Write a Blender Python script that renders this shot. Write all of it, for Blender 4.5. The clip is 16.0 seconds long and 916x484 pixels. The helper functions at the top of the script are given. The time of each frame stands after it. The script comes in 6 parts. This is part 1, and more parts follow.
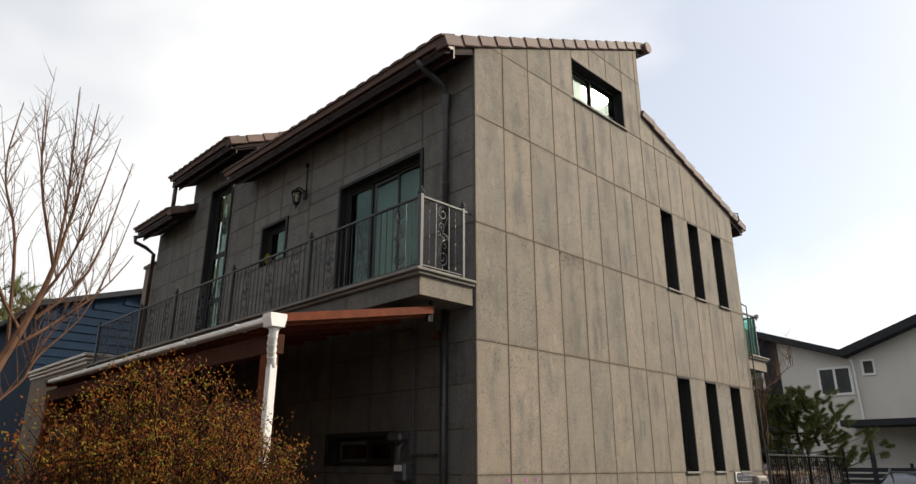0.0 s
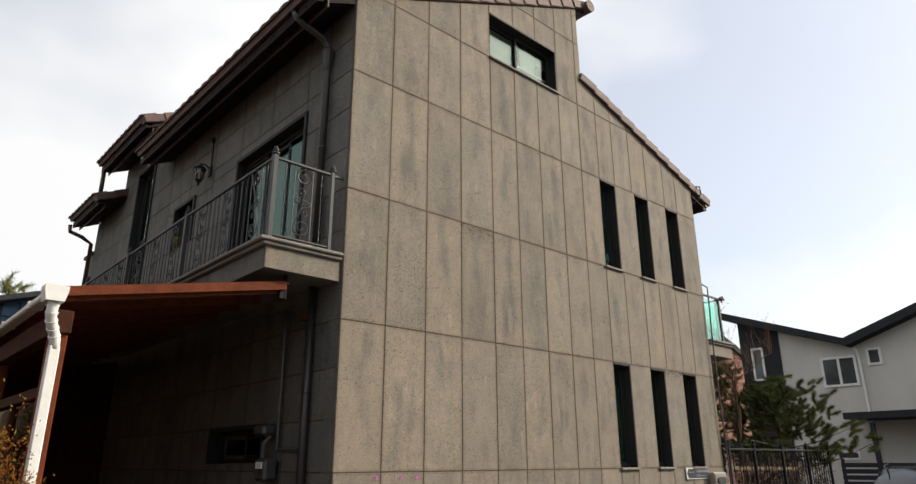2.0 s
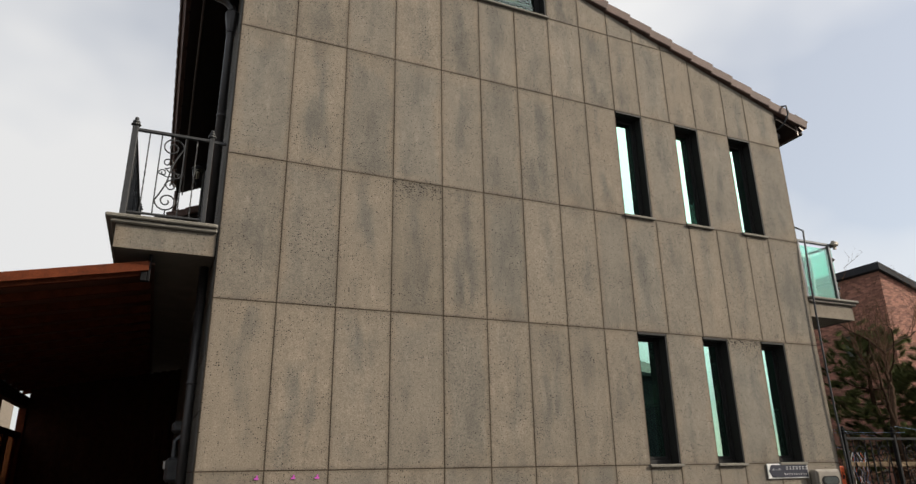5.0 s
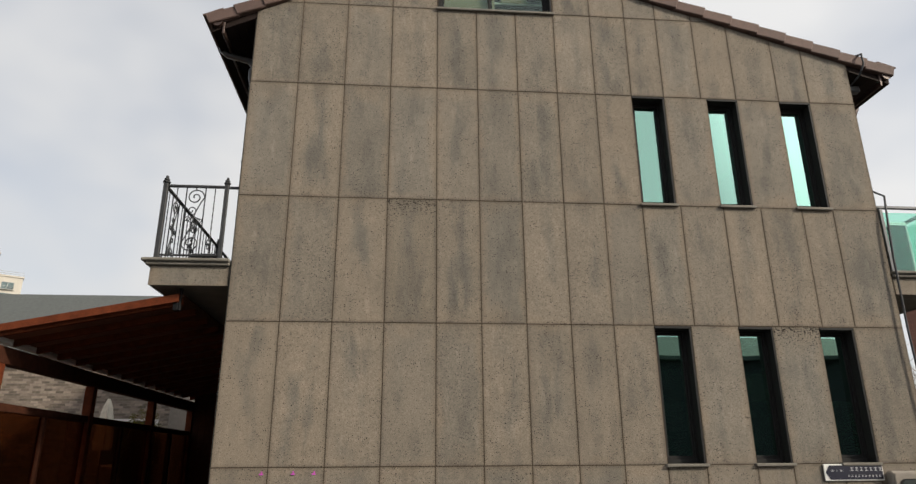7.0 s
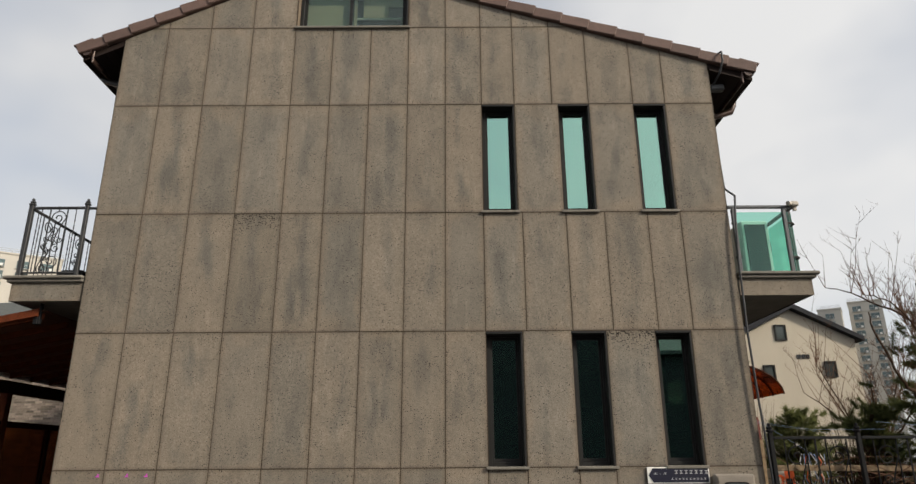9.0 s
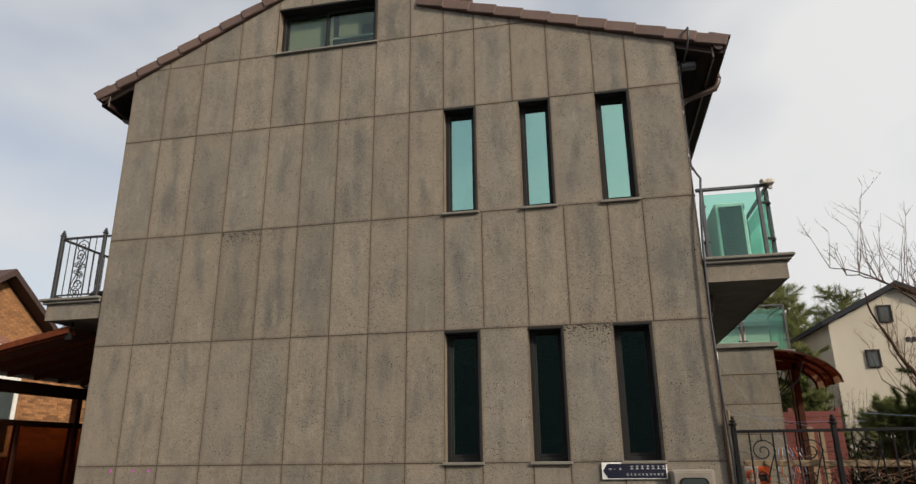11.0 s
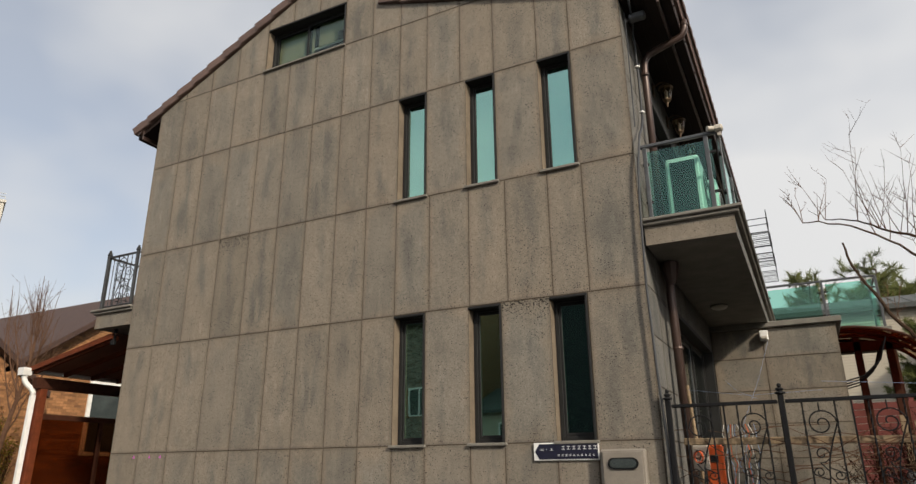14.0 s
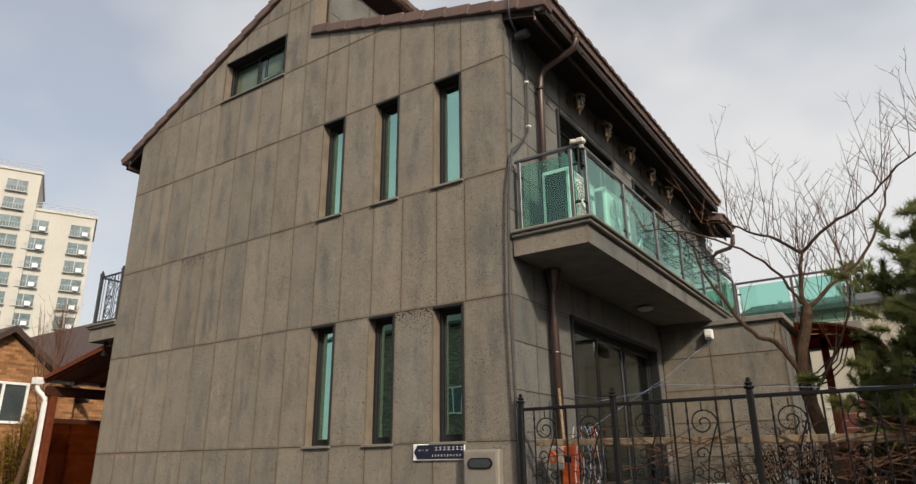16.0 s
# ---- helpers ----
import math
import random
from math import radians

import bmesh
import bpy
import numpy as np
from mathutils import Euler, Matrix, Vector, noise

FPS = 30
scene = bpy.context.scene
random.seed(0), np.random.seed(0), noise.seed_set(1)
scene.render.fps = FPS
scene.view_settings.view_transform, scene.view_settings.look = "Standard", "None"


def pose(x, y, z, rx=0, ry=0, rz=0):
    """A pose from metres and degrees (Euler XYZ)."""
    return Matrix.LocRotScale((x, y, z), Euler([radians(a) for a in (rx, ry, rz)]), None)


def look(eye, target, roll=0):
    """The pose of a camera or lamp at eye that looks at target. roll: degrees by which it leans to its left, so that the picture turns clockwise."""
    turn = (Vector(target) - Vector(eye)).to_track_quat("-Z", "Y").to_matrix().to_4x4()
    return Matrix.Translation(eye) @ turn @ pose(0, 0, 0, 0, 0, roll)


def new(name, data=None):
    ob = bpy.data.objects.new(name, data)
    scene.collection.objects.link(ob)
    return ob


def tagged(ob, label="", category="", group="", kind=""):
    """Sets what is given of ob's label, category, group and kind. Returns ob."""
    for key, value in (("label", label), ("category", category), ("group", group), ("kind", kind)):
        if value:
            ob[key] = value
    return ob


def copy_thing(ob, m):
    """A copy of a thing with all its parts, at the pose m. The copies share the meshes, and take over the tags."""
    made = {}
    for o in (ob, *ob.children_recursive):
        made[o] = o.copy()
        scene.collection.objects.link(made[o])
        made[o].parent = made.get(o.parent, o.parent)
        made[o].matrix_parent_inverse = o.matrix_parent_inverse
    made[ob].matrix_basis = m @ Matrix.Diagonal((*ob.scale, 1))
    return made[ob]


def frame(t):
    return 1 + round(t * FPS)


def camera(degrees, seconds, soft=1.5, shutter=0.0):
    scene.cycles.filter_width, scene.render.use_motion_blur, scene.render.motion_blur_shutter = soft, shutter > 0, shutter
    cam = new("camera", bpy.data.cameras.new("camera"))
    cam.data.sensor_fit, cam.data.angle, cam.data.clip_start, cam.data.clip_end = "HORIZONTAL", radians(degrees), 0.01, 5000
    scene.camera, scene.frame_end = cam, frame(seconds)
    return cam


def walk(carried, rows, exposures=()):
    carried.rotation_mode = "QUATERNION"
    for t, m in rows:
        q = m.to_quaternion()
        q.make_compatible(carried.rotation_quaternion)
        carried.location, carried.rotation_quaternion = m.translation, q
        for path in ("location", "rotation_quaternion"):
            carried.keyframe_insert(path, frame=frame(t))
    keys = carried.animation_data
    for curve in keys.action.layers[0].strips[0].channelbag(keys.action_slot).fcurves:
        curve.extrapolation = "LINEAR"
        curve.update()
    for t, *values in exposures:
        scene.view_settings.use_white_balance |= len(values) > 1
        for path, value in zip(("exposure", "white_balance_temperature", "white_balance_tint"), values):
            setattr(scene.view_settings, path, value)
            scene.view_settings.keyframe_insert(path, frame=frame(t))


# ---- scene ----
cam = camera(68.9, 16.0, soft=1.4)
PATH = [
    (0, (0.065, 0.134, 1.657), (1.398, 1.486, 2.288), 0.1),
    (0.5, (0.449, 0.075, 1.734), (1.784, 1.431, 2.351), 0.1),
    (1, (1.03, -0.088, 1.715), (2.352, 1.277, 2.339), -0.1),
    (1.5, (1.635, -0.242, 1.669), (2.926, 1.154, 2.288), -0.1),
    (2, (2.273, -0.377, 1.634), (3.553, 1.027, 2.259), -0.2),
    (2.5, (2.933, -0.578, 1.565), (4.156, 0.874, 2.193), -0.3),
    (3, (3.598, -0.664, 1.554), (4.774, 0.826, 2.185), -0.2),
    (3.5, (4.25, -0.703, 1.531), (5.33, 0.856, 2.165), -0.5),
    (4, (4.89, -0.724, 1.544), (5.873, 0.898, 2.179), -0.5),
    (4.5, (5.486, -0.812, 1.518), (6.383, 0.856, 2.161), -0.6),
    (5, (6.071, -0.928, 1.514), (6.838, 0.803, 2.157), -0.9),
    (7.5, (9.292, -2.324, 1.582), (9.375, -0.426, 2.209), -0.4),
    (8, (9.992, -2.479, 1.607), (10.043, -0.582, 2.236), -0.6),
    (8.5, (10.765, -2.468, 1.64), (10.795, -0.566, 2.259), -0.6),
    (9, (11.494, -2.5, 1.633), (11.501, -0.597, 2.25), -0.4),
    (9.2, (11.769, -2.557, 1.623), (11.759, -0.653, 2.233), -0.2),
    (11.5, (14.352, -2.514, 1.632), (13.87, -0.669, 2.238), -0.8),
    (12, (14.844, -2.346, 1.601), (14.277, -0.526, 2.208), -0.7),
    (12.5, (15.274, -2.171, 1.516), (14.638, -0.38, 2.137), -0.6),
    (13, (15.667, -1.944, 1.375), (14.923, -0.194, 1.995), -0.6),
    (13.5, (16.159, -1.598, 1.28), (15.348, 0.116, 1.916), -0.5),
    (14, (16.746, -1.351, 1.238), (15.889, 0.338, 1.882), -0.5),
    (14.5, (17.367, -1.122, 1.264), (16.461, 0.542, 1.905), -0.6),
    (15, (17.961, -0.953, 1.245), (16.999, 0.678, 1.89), -0.5),
    (15.5, (18.534, -0.762, 1.238), (17.513, 0.832, 1.881), -0.6),
    (16, (19.189, -0.636, 1.25), (18.129, 0.936, 1.887), -0.5),
]
EXPOSURES = [(0.0, 0.18), (2.0, 0.17), (3.0, 0.02), (4.0, -0.08), (5.0, -0.09), (9.0, -0.2), (16.0, -0.15)]
walk(cam, [(t, look(eye, target, roll)) for t, eye, target, roll in PATH], EXPOSURES)

# ---- world and sun ----
SUN = Vector((1.0, -0.62, 0.7)).normalized()
world = bpy.data.worlds.new("world")
scene.world = world
world.use_nodes = True
wn, wl = world.node_tree.nodes, world.node_tree.links
wn.clear()
w_out, w_bg = wn.new("ShaderNodeOutputWorld"), wn.new("ShaderNodeBackground")
w_sky = wn.new("ShaderNodeTexSky")
w_sky.sky_type, w_sky.sun_disc = "NISHITA", False
w_sky.sun_elevation, w_sky.sun_rotation = math.asin(SUN.z), math.atan2(SUN.x, SUN.y)
w_sky.dust_density, w_sky.air_density = 2.0, 1.0
w_co, w_noise, w_ramp = wn.new("ShaderNodeTexCoord"), wn.new("ShaderNodeTexNoise"), wn.new("ShaderNodeValToRGB")
w_map = wn.new("ShaderNodeMapping")
w_map.inputs["Scale"].default_value = (1.0, 1.0, 1.6)
w_noise.inputs["Scale"].default_value, w_noise.inputs["Detail"].default_value = 1.5, 4.0
w_noise.inputs["Roughness"].default_value = 0.5
w_ramp.color_ramp.elements[0].position, w_ramp.color_ramp.elements[1].position = 0.4, 0.6
w_ramp.color_ramp.elements[0].color, w_ramp.color_ramp.elements[1].color = (0.44, 0.44, 0.44, 1), (0.95, 0.95, 0.95, 1)
w_dot, w_glow = wn.new("ShaderNodeVectorMath"), wn.new("ShaderNodeMapRange")
w_dot.operation = "DOT_PRODUCT"
w_dot.inputs[1].default_value = SUN
w_glow.inputs["From Min"].default_value, w_glow.inputs["From Max"].default_value = -0.6, 0.9
w_glow.inputs["To Min"].default_value, w_glow.inputs["To Max"].default_value = 1.22, 1.5
w_cloud, w_mix = wn.new("ShaderNodeVectorMath"), wn.new("ShaderNodeMixRGB")
w_cloud.operation = "SCALE"
w_cloud.inputs[0].default_value = (6.98, 6.93, 6.85)
wl.new(w_co.outputs["Generated"], w_map.inputs["Vector"])
wl.new(w_map.outputs["Vector"], w_noise.inputs["Vector"])
wl.new(w_noise.outputs["Fac"], w_ramp.inputs["Fac"])
wl.new(w_co.outputs["Generated"], w_dot.inputs[0])
wl.new(w_dot.outputs["Value"], w_glow.inputs["Value"])
w_halo, w_sum = wn.new("ShaderNodeMapRange"), wn.new("ShaderNodeMath")
w_halo.inputs["From Min"].default_value, w_halo.inputs["From Max"].default_value = 0.87, 1.0
w_halo.inputs["To Min"].default_value, w_halo.inputs["To Max"].default_value = 0.0, 5.0
w_sum.operation = "ADD"
wl.new(w_dot.outputs["Value"], w_halo.inputs["Value"])
wl.new(w_glow.outputs["Result"], w_sum.inputs[0])
wl.new(w_halo.outputs["Result"], w_sum.inputs[1])
wl.new(w_sum.outputs["Value"], w_cloud.inputs["Scale"])
wl.new(w_ramp.outputs["Color"], w_mix.inputs["Fac"])
w_air = wn.new("ShaderNodeVectorMath")
w_air.operation = "SCALE"
w_air.inputs["Scale"].default_value = 1.5
wl.new(w_sky.outputs["Color"], w_air.inputs[0])
wl.new(w_air.outputs["Vector"], w_mix.inputs["Color1"])
wl.new(w_cloud.outputs["Vector"], w_mix.inputs["Color2"])
wl.new(w_mix.outputs["Color"], w_bg.inputs["Color"])
wl.new(w_bg.outputs["Background"], w_out.inputs["Surface"])
w_bg.inputs["Strength"].default_value = 0.1
sun = new("sun", bpy.data.lights.new("sun", "SUN"))
sun.data.energy, sun.data.angle, sun.data.color = 4.35, radians(3.0), (1.0, 0.885, 0.715)
sun.matrix_world = look(SUN * 40, (0, 0, 0))


# ---- materials ----
def material(name, color, rough=0.7, metal=0.0, vary=0.12, scale=6.0, bump=0.15, fine=120.0, shade=0.0, streak=0.0, gloss=0.5):
    """A plain surface with variation at two scales, fine relief and, if asked, streaks that run down."""
    m = bpy.data.materials.new(name)
    m.use_nodes = True
    n, l = m.node_tree.nodes, m.node_tree.links
    b = n["Principled BSDF"]
    b.inputs["Roughness"].default_value, b.inputs["Metallic"].default_value = rough, metal
    b.inputs["Specular IOR Level"].default_value = gloss
    co, info = n.new("ShaderNodeTexCoord"), n.new("ShaderNodeObjectInfo")
    big, small = n.new("ShaderNodeTexNoise"), n.new("ShaderNodeTexNoise")
    big.inputs["Scale"].default_value, big.inputs["Detail"].default_value = scale, 5.0
    small.inputs["Scale"].default_value, small.inputs["Detail"].default_value = fine, 3.0
    l.new(co.outputs["Object"], big.inputs["Vector"])
    l.new(co.outputs["Object"], small.inputs["Vector"])
    if streak:
        mp = n.new("ShaderNodeMapping")
        mp.inputs["Scale"].default_value = (1, 1, streak)
        l.new(co.outputs["Object"], mp.inputs["Vector"])
        l.new(mp.outputs["Vector"], big.inputs["Vector"])
    add, mul, rnd = n.new("ShaderNodeMath"), n.new("ShaderNodeMapRange"), n.new("ShaderNodeMapRange")
    add.operation = "ADD"
    l.new(big.outputs["Fac"], add.inputs[0])
    l.new(small.outputs["Fac"], add.inputs[1])
    mul.inputs["From Min"].default_value, mul.inputs["From Max"].default_value = 0.6, 1.4
    mul.inputs["To Min"].default_value, mul.inputs["To Max"].default_value = 1 - vary * 1.6, 1 + vary * 1.6
    l.new(add.outputs["Value"], mul.inputs["Value"])
    rnd.inputs["To Min"].default_value, rnd.inputs["To Max"].default_value = 1 - shade, 1 + shade
    l.new(info.outputs["Random"], rnd.inputs["Value"])
    m2 = n.new("ShaderNodeMath")
    m2.operation = "MULTIPLY"
    l.new(mul.outputs["Result"], m2.inputs[0])
    l.new(rnd.outputs["Result"], m2.inputs[1])
    sc = n.new("ShaderNodeVectorMath")
    sc.operation = "SCALE"
    sc.inputs[0].default_value = color
    l.new(m2.outputs["Value"], sc.inputs["Scale"])
    l.new(sc.outputs["Vector"], b.inputs["Base Color"])
    bp = n.new("ShaderNodeBump")
    bp.inputs["Strength"].default_value, bp.inputs["Distance"].default_value = bump, 0.01
    l.new(small.outputs["Fac"], bp.inputs["Height"])
    l.new(bp.outputs["Normal"], b.inputs["Normal"])
    return m


def stone_material(name, color, warm, across, coarse=0.0):
    """Pitted volcanic stone slabs: grain, dark pores, run-down stains, and a tone of its own for each slab; coarse: big open pores at the top edge."""
    m = bpy.data.materials.new(name)
    m.use_nodes = True
    n, l = m.node_tree.nodes, m.node_tree.links
    b = n["Principled BSDF"]
    b.inputs["Roughness"].default_value = 0.85
    b.inputs["Specular IOR Level"].default_value = 0.25
    co, info = n.new("ShaderNodeTexCoord"), n.new("ShaderNodeObjectInfo")

    def math_node(op, a, c, clamp=False):
        k = n.new("ShaderNodeMath")
        k.operation, k.use_clamp = op, clamp
        for s, v in ((0, a), (1, c)):
            if isinstance(v, (int, float)):
                k.inputs[s].default_value = v
            else:
                l.new(v, k.inputs[s])
        return k.outputs["Value"]

    def ranged(v, a, c, d, e):
        k = n.new("ShaderNodeMapRange")
        for s, x in (("From Min", a), ("From Max", c), ("To Min", d), ("To Max", e)):
            k.inputs[s].default_value = x
        l.new(v, k.inputs["Value"])
        return k.outputs["Result"]

    off, comb = n.new("ShaderNodeVectorMath"), n.new("ShaderNodeCombineXYZ")
    for s, k in (("X", 37.0), ("Y", 61.0), ("Z", 83.0)):
        l.new(math_node("MULTIPLY", info.outputs["Random"], k), comb.inputs[s])
    off.operation = "ADD"
    l.new(co.outputs["Object"], off.inputs[0])
    l.new(comb.outputs["Vector"], off.inputs[1])
    place = off.outputs["Vector"]

    def noise_node(scale, detail, vector, stretch=None):
        if stretch:
            mp = n.new("ShaderNodeMapping")
            mp.inputs["Scale"].default_value = stretch
            l.new(vector, mp.inputs["Vector"])
            vector = mp.outputs["Vector"]
        k = n.new("ShaderNodeTexNoise")
        k.inputs["Scale"].default_value, k.inputs["Detail"].default_value = scale, detail
        l.new(vector, k.inputs["Vector"])
        return k.outputs["Fac"]

    cloud = noise_node(2.2, 4.0, place)
    grain = noise_node(80.0, 4.0, place)
    mottled = noise_node(22.0, 4.0, place)
    stain = noise_node(2.4, 4.0, place, (1.7, 1.7, 0.5))
    dense = noise_node(3.0, 3.0, place)
    vor = n.new("ShaderNodeTexVoronoi")
    vor.inputs["Scale"].default_value = 60.0
    vor.inputs["Randomness"].default_value = 1.0
    mp = n.new("ShaderNodeMapping")
    mp.inputs["Scale"].default_value = (0.72, 0.72, 1.3)
    l.new(place, mp.inputs["Vector"])
    l.new(mp.outputs["Vector"], vor.inputs["Vector"])
    sep = n.new("ShaderNodeSeparateColor")
    l.new(vor.outputs["Color"], sep.inputs["Color"])
    # brown seepage along the joints, wandering with the mottling; grey run-down stains in the middle
    sepg, edges = n.new("ShaderNodeSeparateXYZ"), []
    l.new(co.outputs["Generated"], sepg.inputs["Vector"])
    for ax in (across, "Z"):
        edges.append(math_node("ABSOLUTE", math_node("SUBTRACT", sepg.outputs[ax], 0.5), 0.0))
    wander = math_node("MULTIPLY", math_node("SUBTRACT", cloud, 0.5), 0.5)
    near_edge = ranged(math_node("ADD", math_node("MAXIMUM", edges[0], math_node("SUBTRACT", edges[1], 0.04)), wander), 0.24, 0.5, 0.0, 1.0)
    middle = ranged(math_node("ADD", edges[0], wander), 0.12, 0.36, 1.0, 0.0)
    own = math_node("FRACT", math_node("MULTIPLY", info.outputs["Random"], 7.31), 0.0)
    own_too = math_node("FRACT", math_node("MULTIPLY", info.outputs["Random"], 13.7), 0.0)
    stained = math_node("MULTIPLY", ranged(stain, 0.44, 0.62, 0.0, 1.0), math_node("MULTIPLY", middle, ranged(own, 0.0, 1.0, 0.35, 1.0)))
    # pores in many of the cells, of uneven size; on a coarse slab crowded at one end
    crowded = math_node("MULTIPLY", ranged(math_node("ADD", sepg.outputs["Z"], math_node("MULTIPLY", wander, 0.4)), 0.84, 0.98, 0.0, 1.0), coarse)
    size = ranged(sep.outputs["Red"], 0.34, 1.0, 0.06, 0.42)
    size = math_node("MULTIPLY", size, math_node("ADD", ranged(dense, 0.35, 0.68, 0.65, 1.1), crowded))
    pore = ranged(math_node("SUBTRACT", size, vor.outputs["Distance"]), 0.0, 0.07, 0.0, 1.0)
    tone = ranged(info.outputs["Random"], 0.0, 1.0, 0.93, 1.09)
    tone = math_node("MULTIPLY", tone, ranged(cloud, 0.3, 0.7, 0.9, 1.1))
    tone = math_node("MULTIPLY", tone, ranged(mottled, 0.3, 0.7, 0.92, 1.08))
    tone = math_node("MULTIPLY", tone, ranged(grain, 0.3, 0.7, 0.75, 1.25))
    tone = math_node("MULTIPLY", tone, math_node("SUBTRACT", 1.0, math_node("MULTIPLY", stained, 0.25)))
    tone = math_node("MULTIPLY", tone, math_node("SUBTRACT", 1.0, math_node("MULTIPLY", pore, 0.88)))
    pale = math_node("MULTIPLY", ranged(noise_node(5.0, 4.0, place, (2.2, 2.2, 0.5)), 0.58, 0.72, 0.0, 1.0), 0.16)
    tone = math_node("MULTIPLY", tone, math_node("ADD", 1.0, pale))
    hue = n.new("ShaderNodeMixRGB")
    hue.inputs["Color1"].default_value, hue.inputs["Color2"].default_value = (*color, 1), (*warm, 1)
    rim = math_node("MAXIMUM", ranged(edges[0], 0.44, 0.498, 0.0, 1.0), ranged(edges[1], 0.475, 0.499, 0.0, 1.0))
    rim = math_node("MULTIPLY", rim, ranged(mottled, 0.35, 0.65, 0.1, 0.34))
    tone = math_node("MULTIPLY", tone, math_node("SUBTRACT", 1.0, rim))
    heat = math_node("MULTIPLY", ranged(own_too, 0.0, 1.0, 0.3, 0.9), math_node("SUBTRACT", 1.0, math_node("MULTIPLY", stained, 0.9)), True)
    heat = math_node("MAXIMUM", heat, math_node("MULTIPLY", near_edge, 0.95), True)
    tone = math_node("MULTIPLY", tone, math_node("SUBTRACT", 1.0, math_node("MULTIPLY", near_edge, 0.08)))
    l.new(heat, hue.inputs["Fac"])
    sc = n.new("ShaderNodeVectorMath")
    sc.operation = "SCALE"
    l.new(hue.outputs["Color"], sc.inputs[0])
    l.new(tone, sc.inputs["Scale"])
    l.new(sc.outputs["Vector"], b.inputs["Base Color"])
    height = math_node("SUBTRACT", math_node("MULTIPLY", grain, 0.35), pore)
    bp = n.new("ShaderNodeBump")
    bp.inputs["Strength"].default_value, bp.inputs["Distance"].default_value = 0.8, 0.008
    l.new(height, bp.inputs["Height"])
    l.new(bp.outputs["Normal"], b.inputs["Normal"])
    return m


def glass_material(name, tint, mirror, sheen):
    """A thin tinted pane: part of the light is mirrored, the rest passes straight through."""
    m = bpy.data.materials.new(name)
    m.use_nodes = True
    n, l = m.node_tree.nodes, m.node_tree.links
    n.remove(n["Principled BSDF"])
    g, t, mix, fr, mr = n.new("ShaderNodeBsdfGlossy"), n.new("ShaderNodeBsdfTransparent"), n.new("ShaderNodeMixShader"), n.new("ShaderNodeLayerWeight"), n.new("ShaderNodeMapRange")
    g.inputs["Roughness"].default_value, g.inputs["Color"].default_value = 0.012, (*sheen, 1)
    t.inputs["Color"].default_value = (*tint, 1)
    steep = n.new("ShaderNodeMath")
    steep.operation = "POWER"
    steep.inputs[1].default_value = 5.0
    l.new(fr.outputs["Facing"], steep.inputs[0])
    mr.inputs["To Min"].default_value, mr.inputs["To Max"].default_value = mirror, 1.0
    wave, bp, co = n.new("ShaderNodeTexNoise"), n.new("ShaderNodeBump"), n.new("ShaderNodeTexCoord")
    wave.inputs["Scale"].default_value = 1.5
    bp.inputs["Strength"].default_value, bp.inputs["Distance"].default_value = 0.05, 0.02
    l.new(co.outputs["Object"], wave.inputs["Vector"])
    l.new(wave.outputs["Fac"], bp.inputs["Height"])
    l.new(bp.outputs["Normal"], g.inputs["Normal"])
    l.new(steep.outputs["Value"], mr.inputs["Value"])
    l.new(mr.outputs["Result"], mix.inputs["Fac"])
    l.new(t.outputs["BSDF"], mix.inputs[1])
    l.new(g.outputs["BSDF"], mix.inputs[2])
    l.new(mix.outputs["Shader"], n["Material Output"].inputs["Surface"])
    return m


STONE = stone_material("pitted_stone", (0.162, 0.152, 0.132), (0.218, 0.18, 0.138), "X")
POROUS = stone_material("coarse_pitted_stone", (0.155, 0.147, 0.129), (0.2, 0.168, 0.13), "X", 1.1)
# the gable's stone, edged along y; the west wall's shade is in its darker colour
STONE_SIDE = stone_material("shade_darkened_side_stone", (0.112, 0.111, 0.106), (0.14, 0.131, 0.115), "Y")
JOINT = material("joint_mortar", (0.07, 0.053, 0.039), 0.95, vary=0.2, scale=3, gloss=0.1)
REVEAL = material("sawn_stone_edge", (0.17, 0.135, 0.1), 0.9, vary=0.2, scale=5, gloss=0.15)
CORNICE = material("moulded_stone", (0.16, 0.148, 0.125), 0.85, vary=0.2, scale=4)
TILE = material("brown_roof_tile", (0.105, 0.064, 0.052), 0.75, vary=0.18, scale=5, shade=0.16)
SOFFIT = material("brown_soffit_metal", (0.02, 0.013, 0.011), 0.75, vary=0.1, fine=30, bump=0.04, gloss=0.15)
GUTTER = material("brown_gutter_metal", (0.06, 0.037, 0.03), 0.4, metal=0.3, vary=0.12, bump=0.03)
IRON = material("dark_iron", (0.009, 0.009, 0.01), 0.6, gloss=0.15, vary=0.2, scale=14, bump=0.1)
GREYIRON = material("grey_painted_iron", (0.085, 0.088, 0.092), 0.38, metal=0.4, vary=0.2, scale=12, bump=0.1)
RAILIRON = material("dark_grey_rail_iron", (0.035, 0.036, 0.038), 0.5, gloss=0.35, vary=0.2, scale=12, bump=0.1)
FRAME = material("dark_window_frame", (0.018, 0.018, 0.018), 0.62, vary=0.1, bump=0.03, gloss=0.2)
PANE = glass_material("green_mirror_pane", (0.42, 0.62, 0.54), 0.53, (0.57, 0.92, 0.8))
CLEAR = glass_material("clear_pane", (0.45, 0.52, 0.5), 0.16, (0.9, 0.95, 0.94))
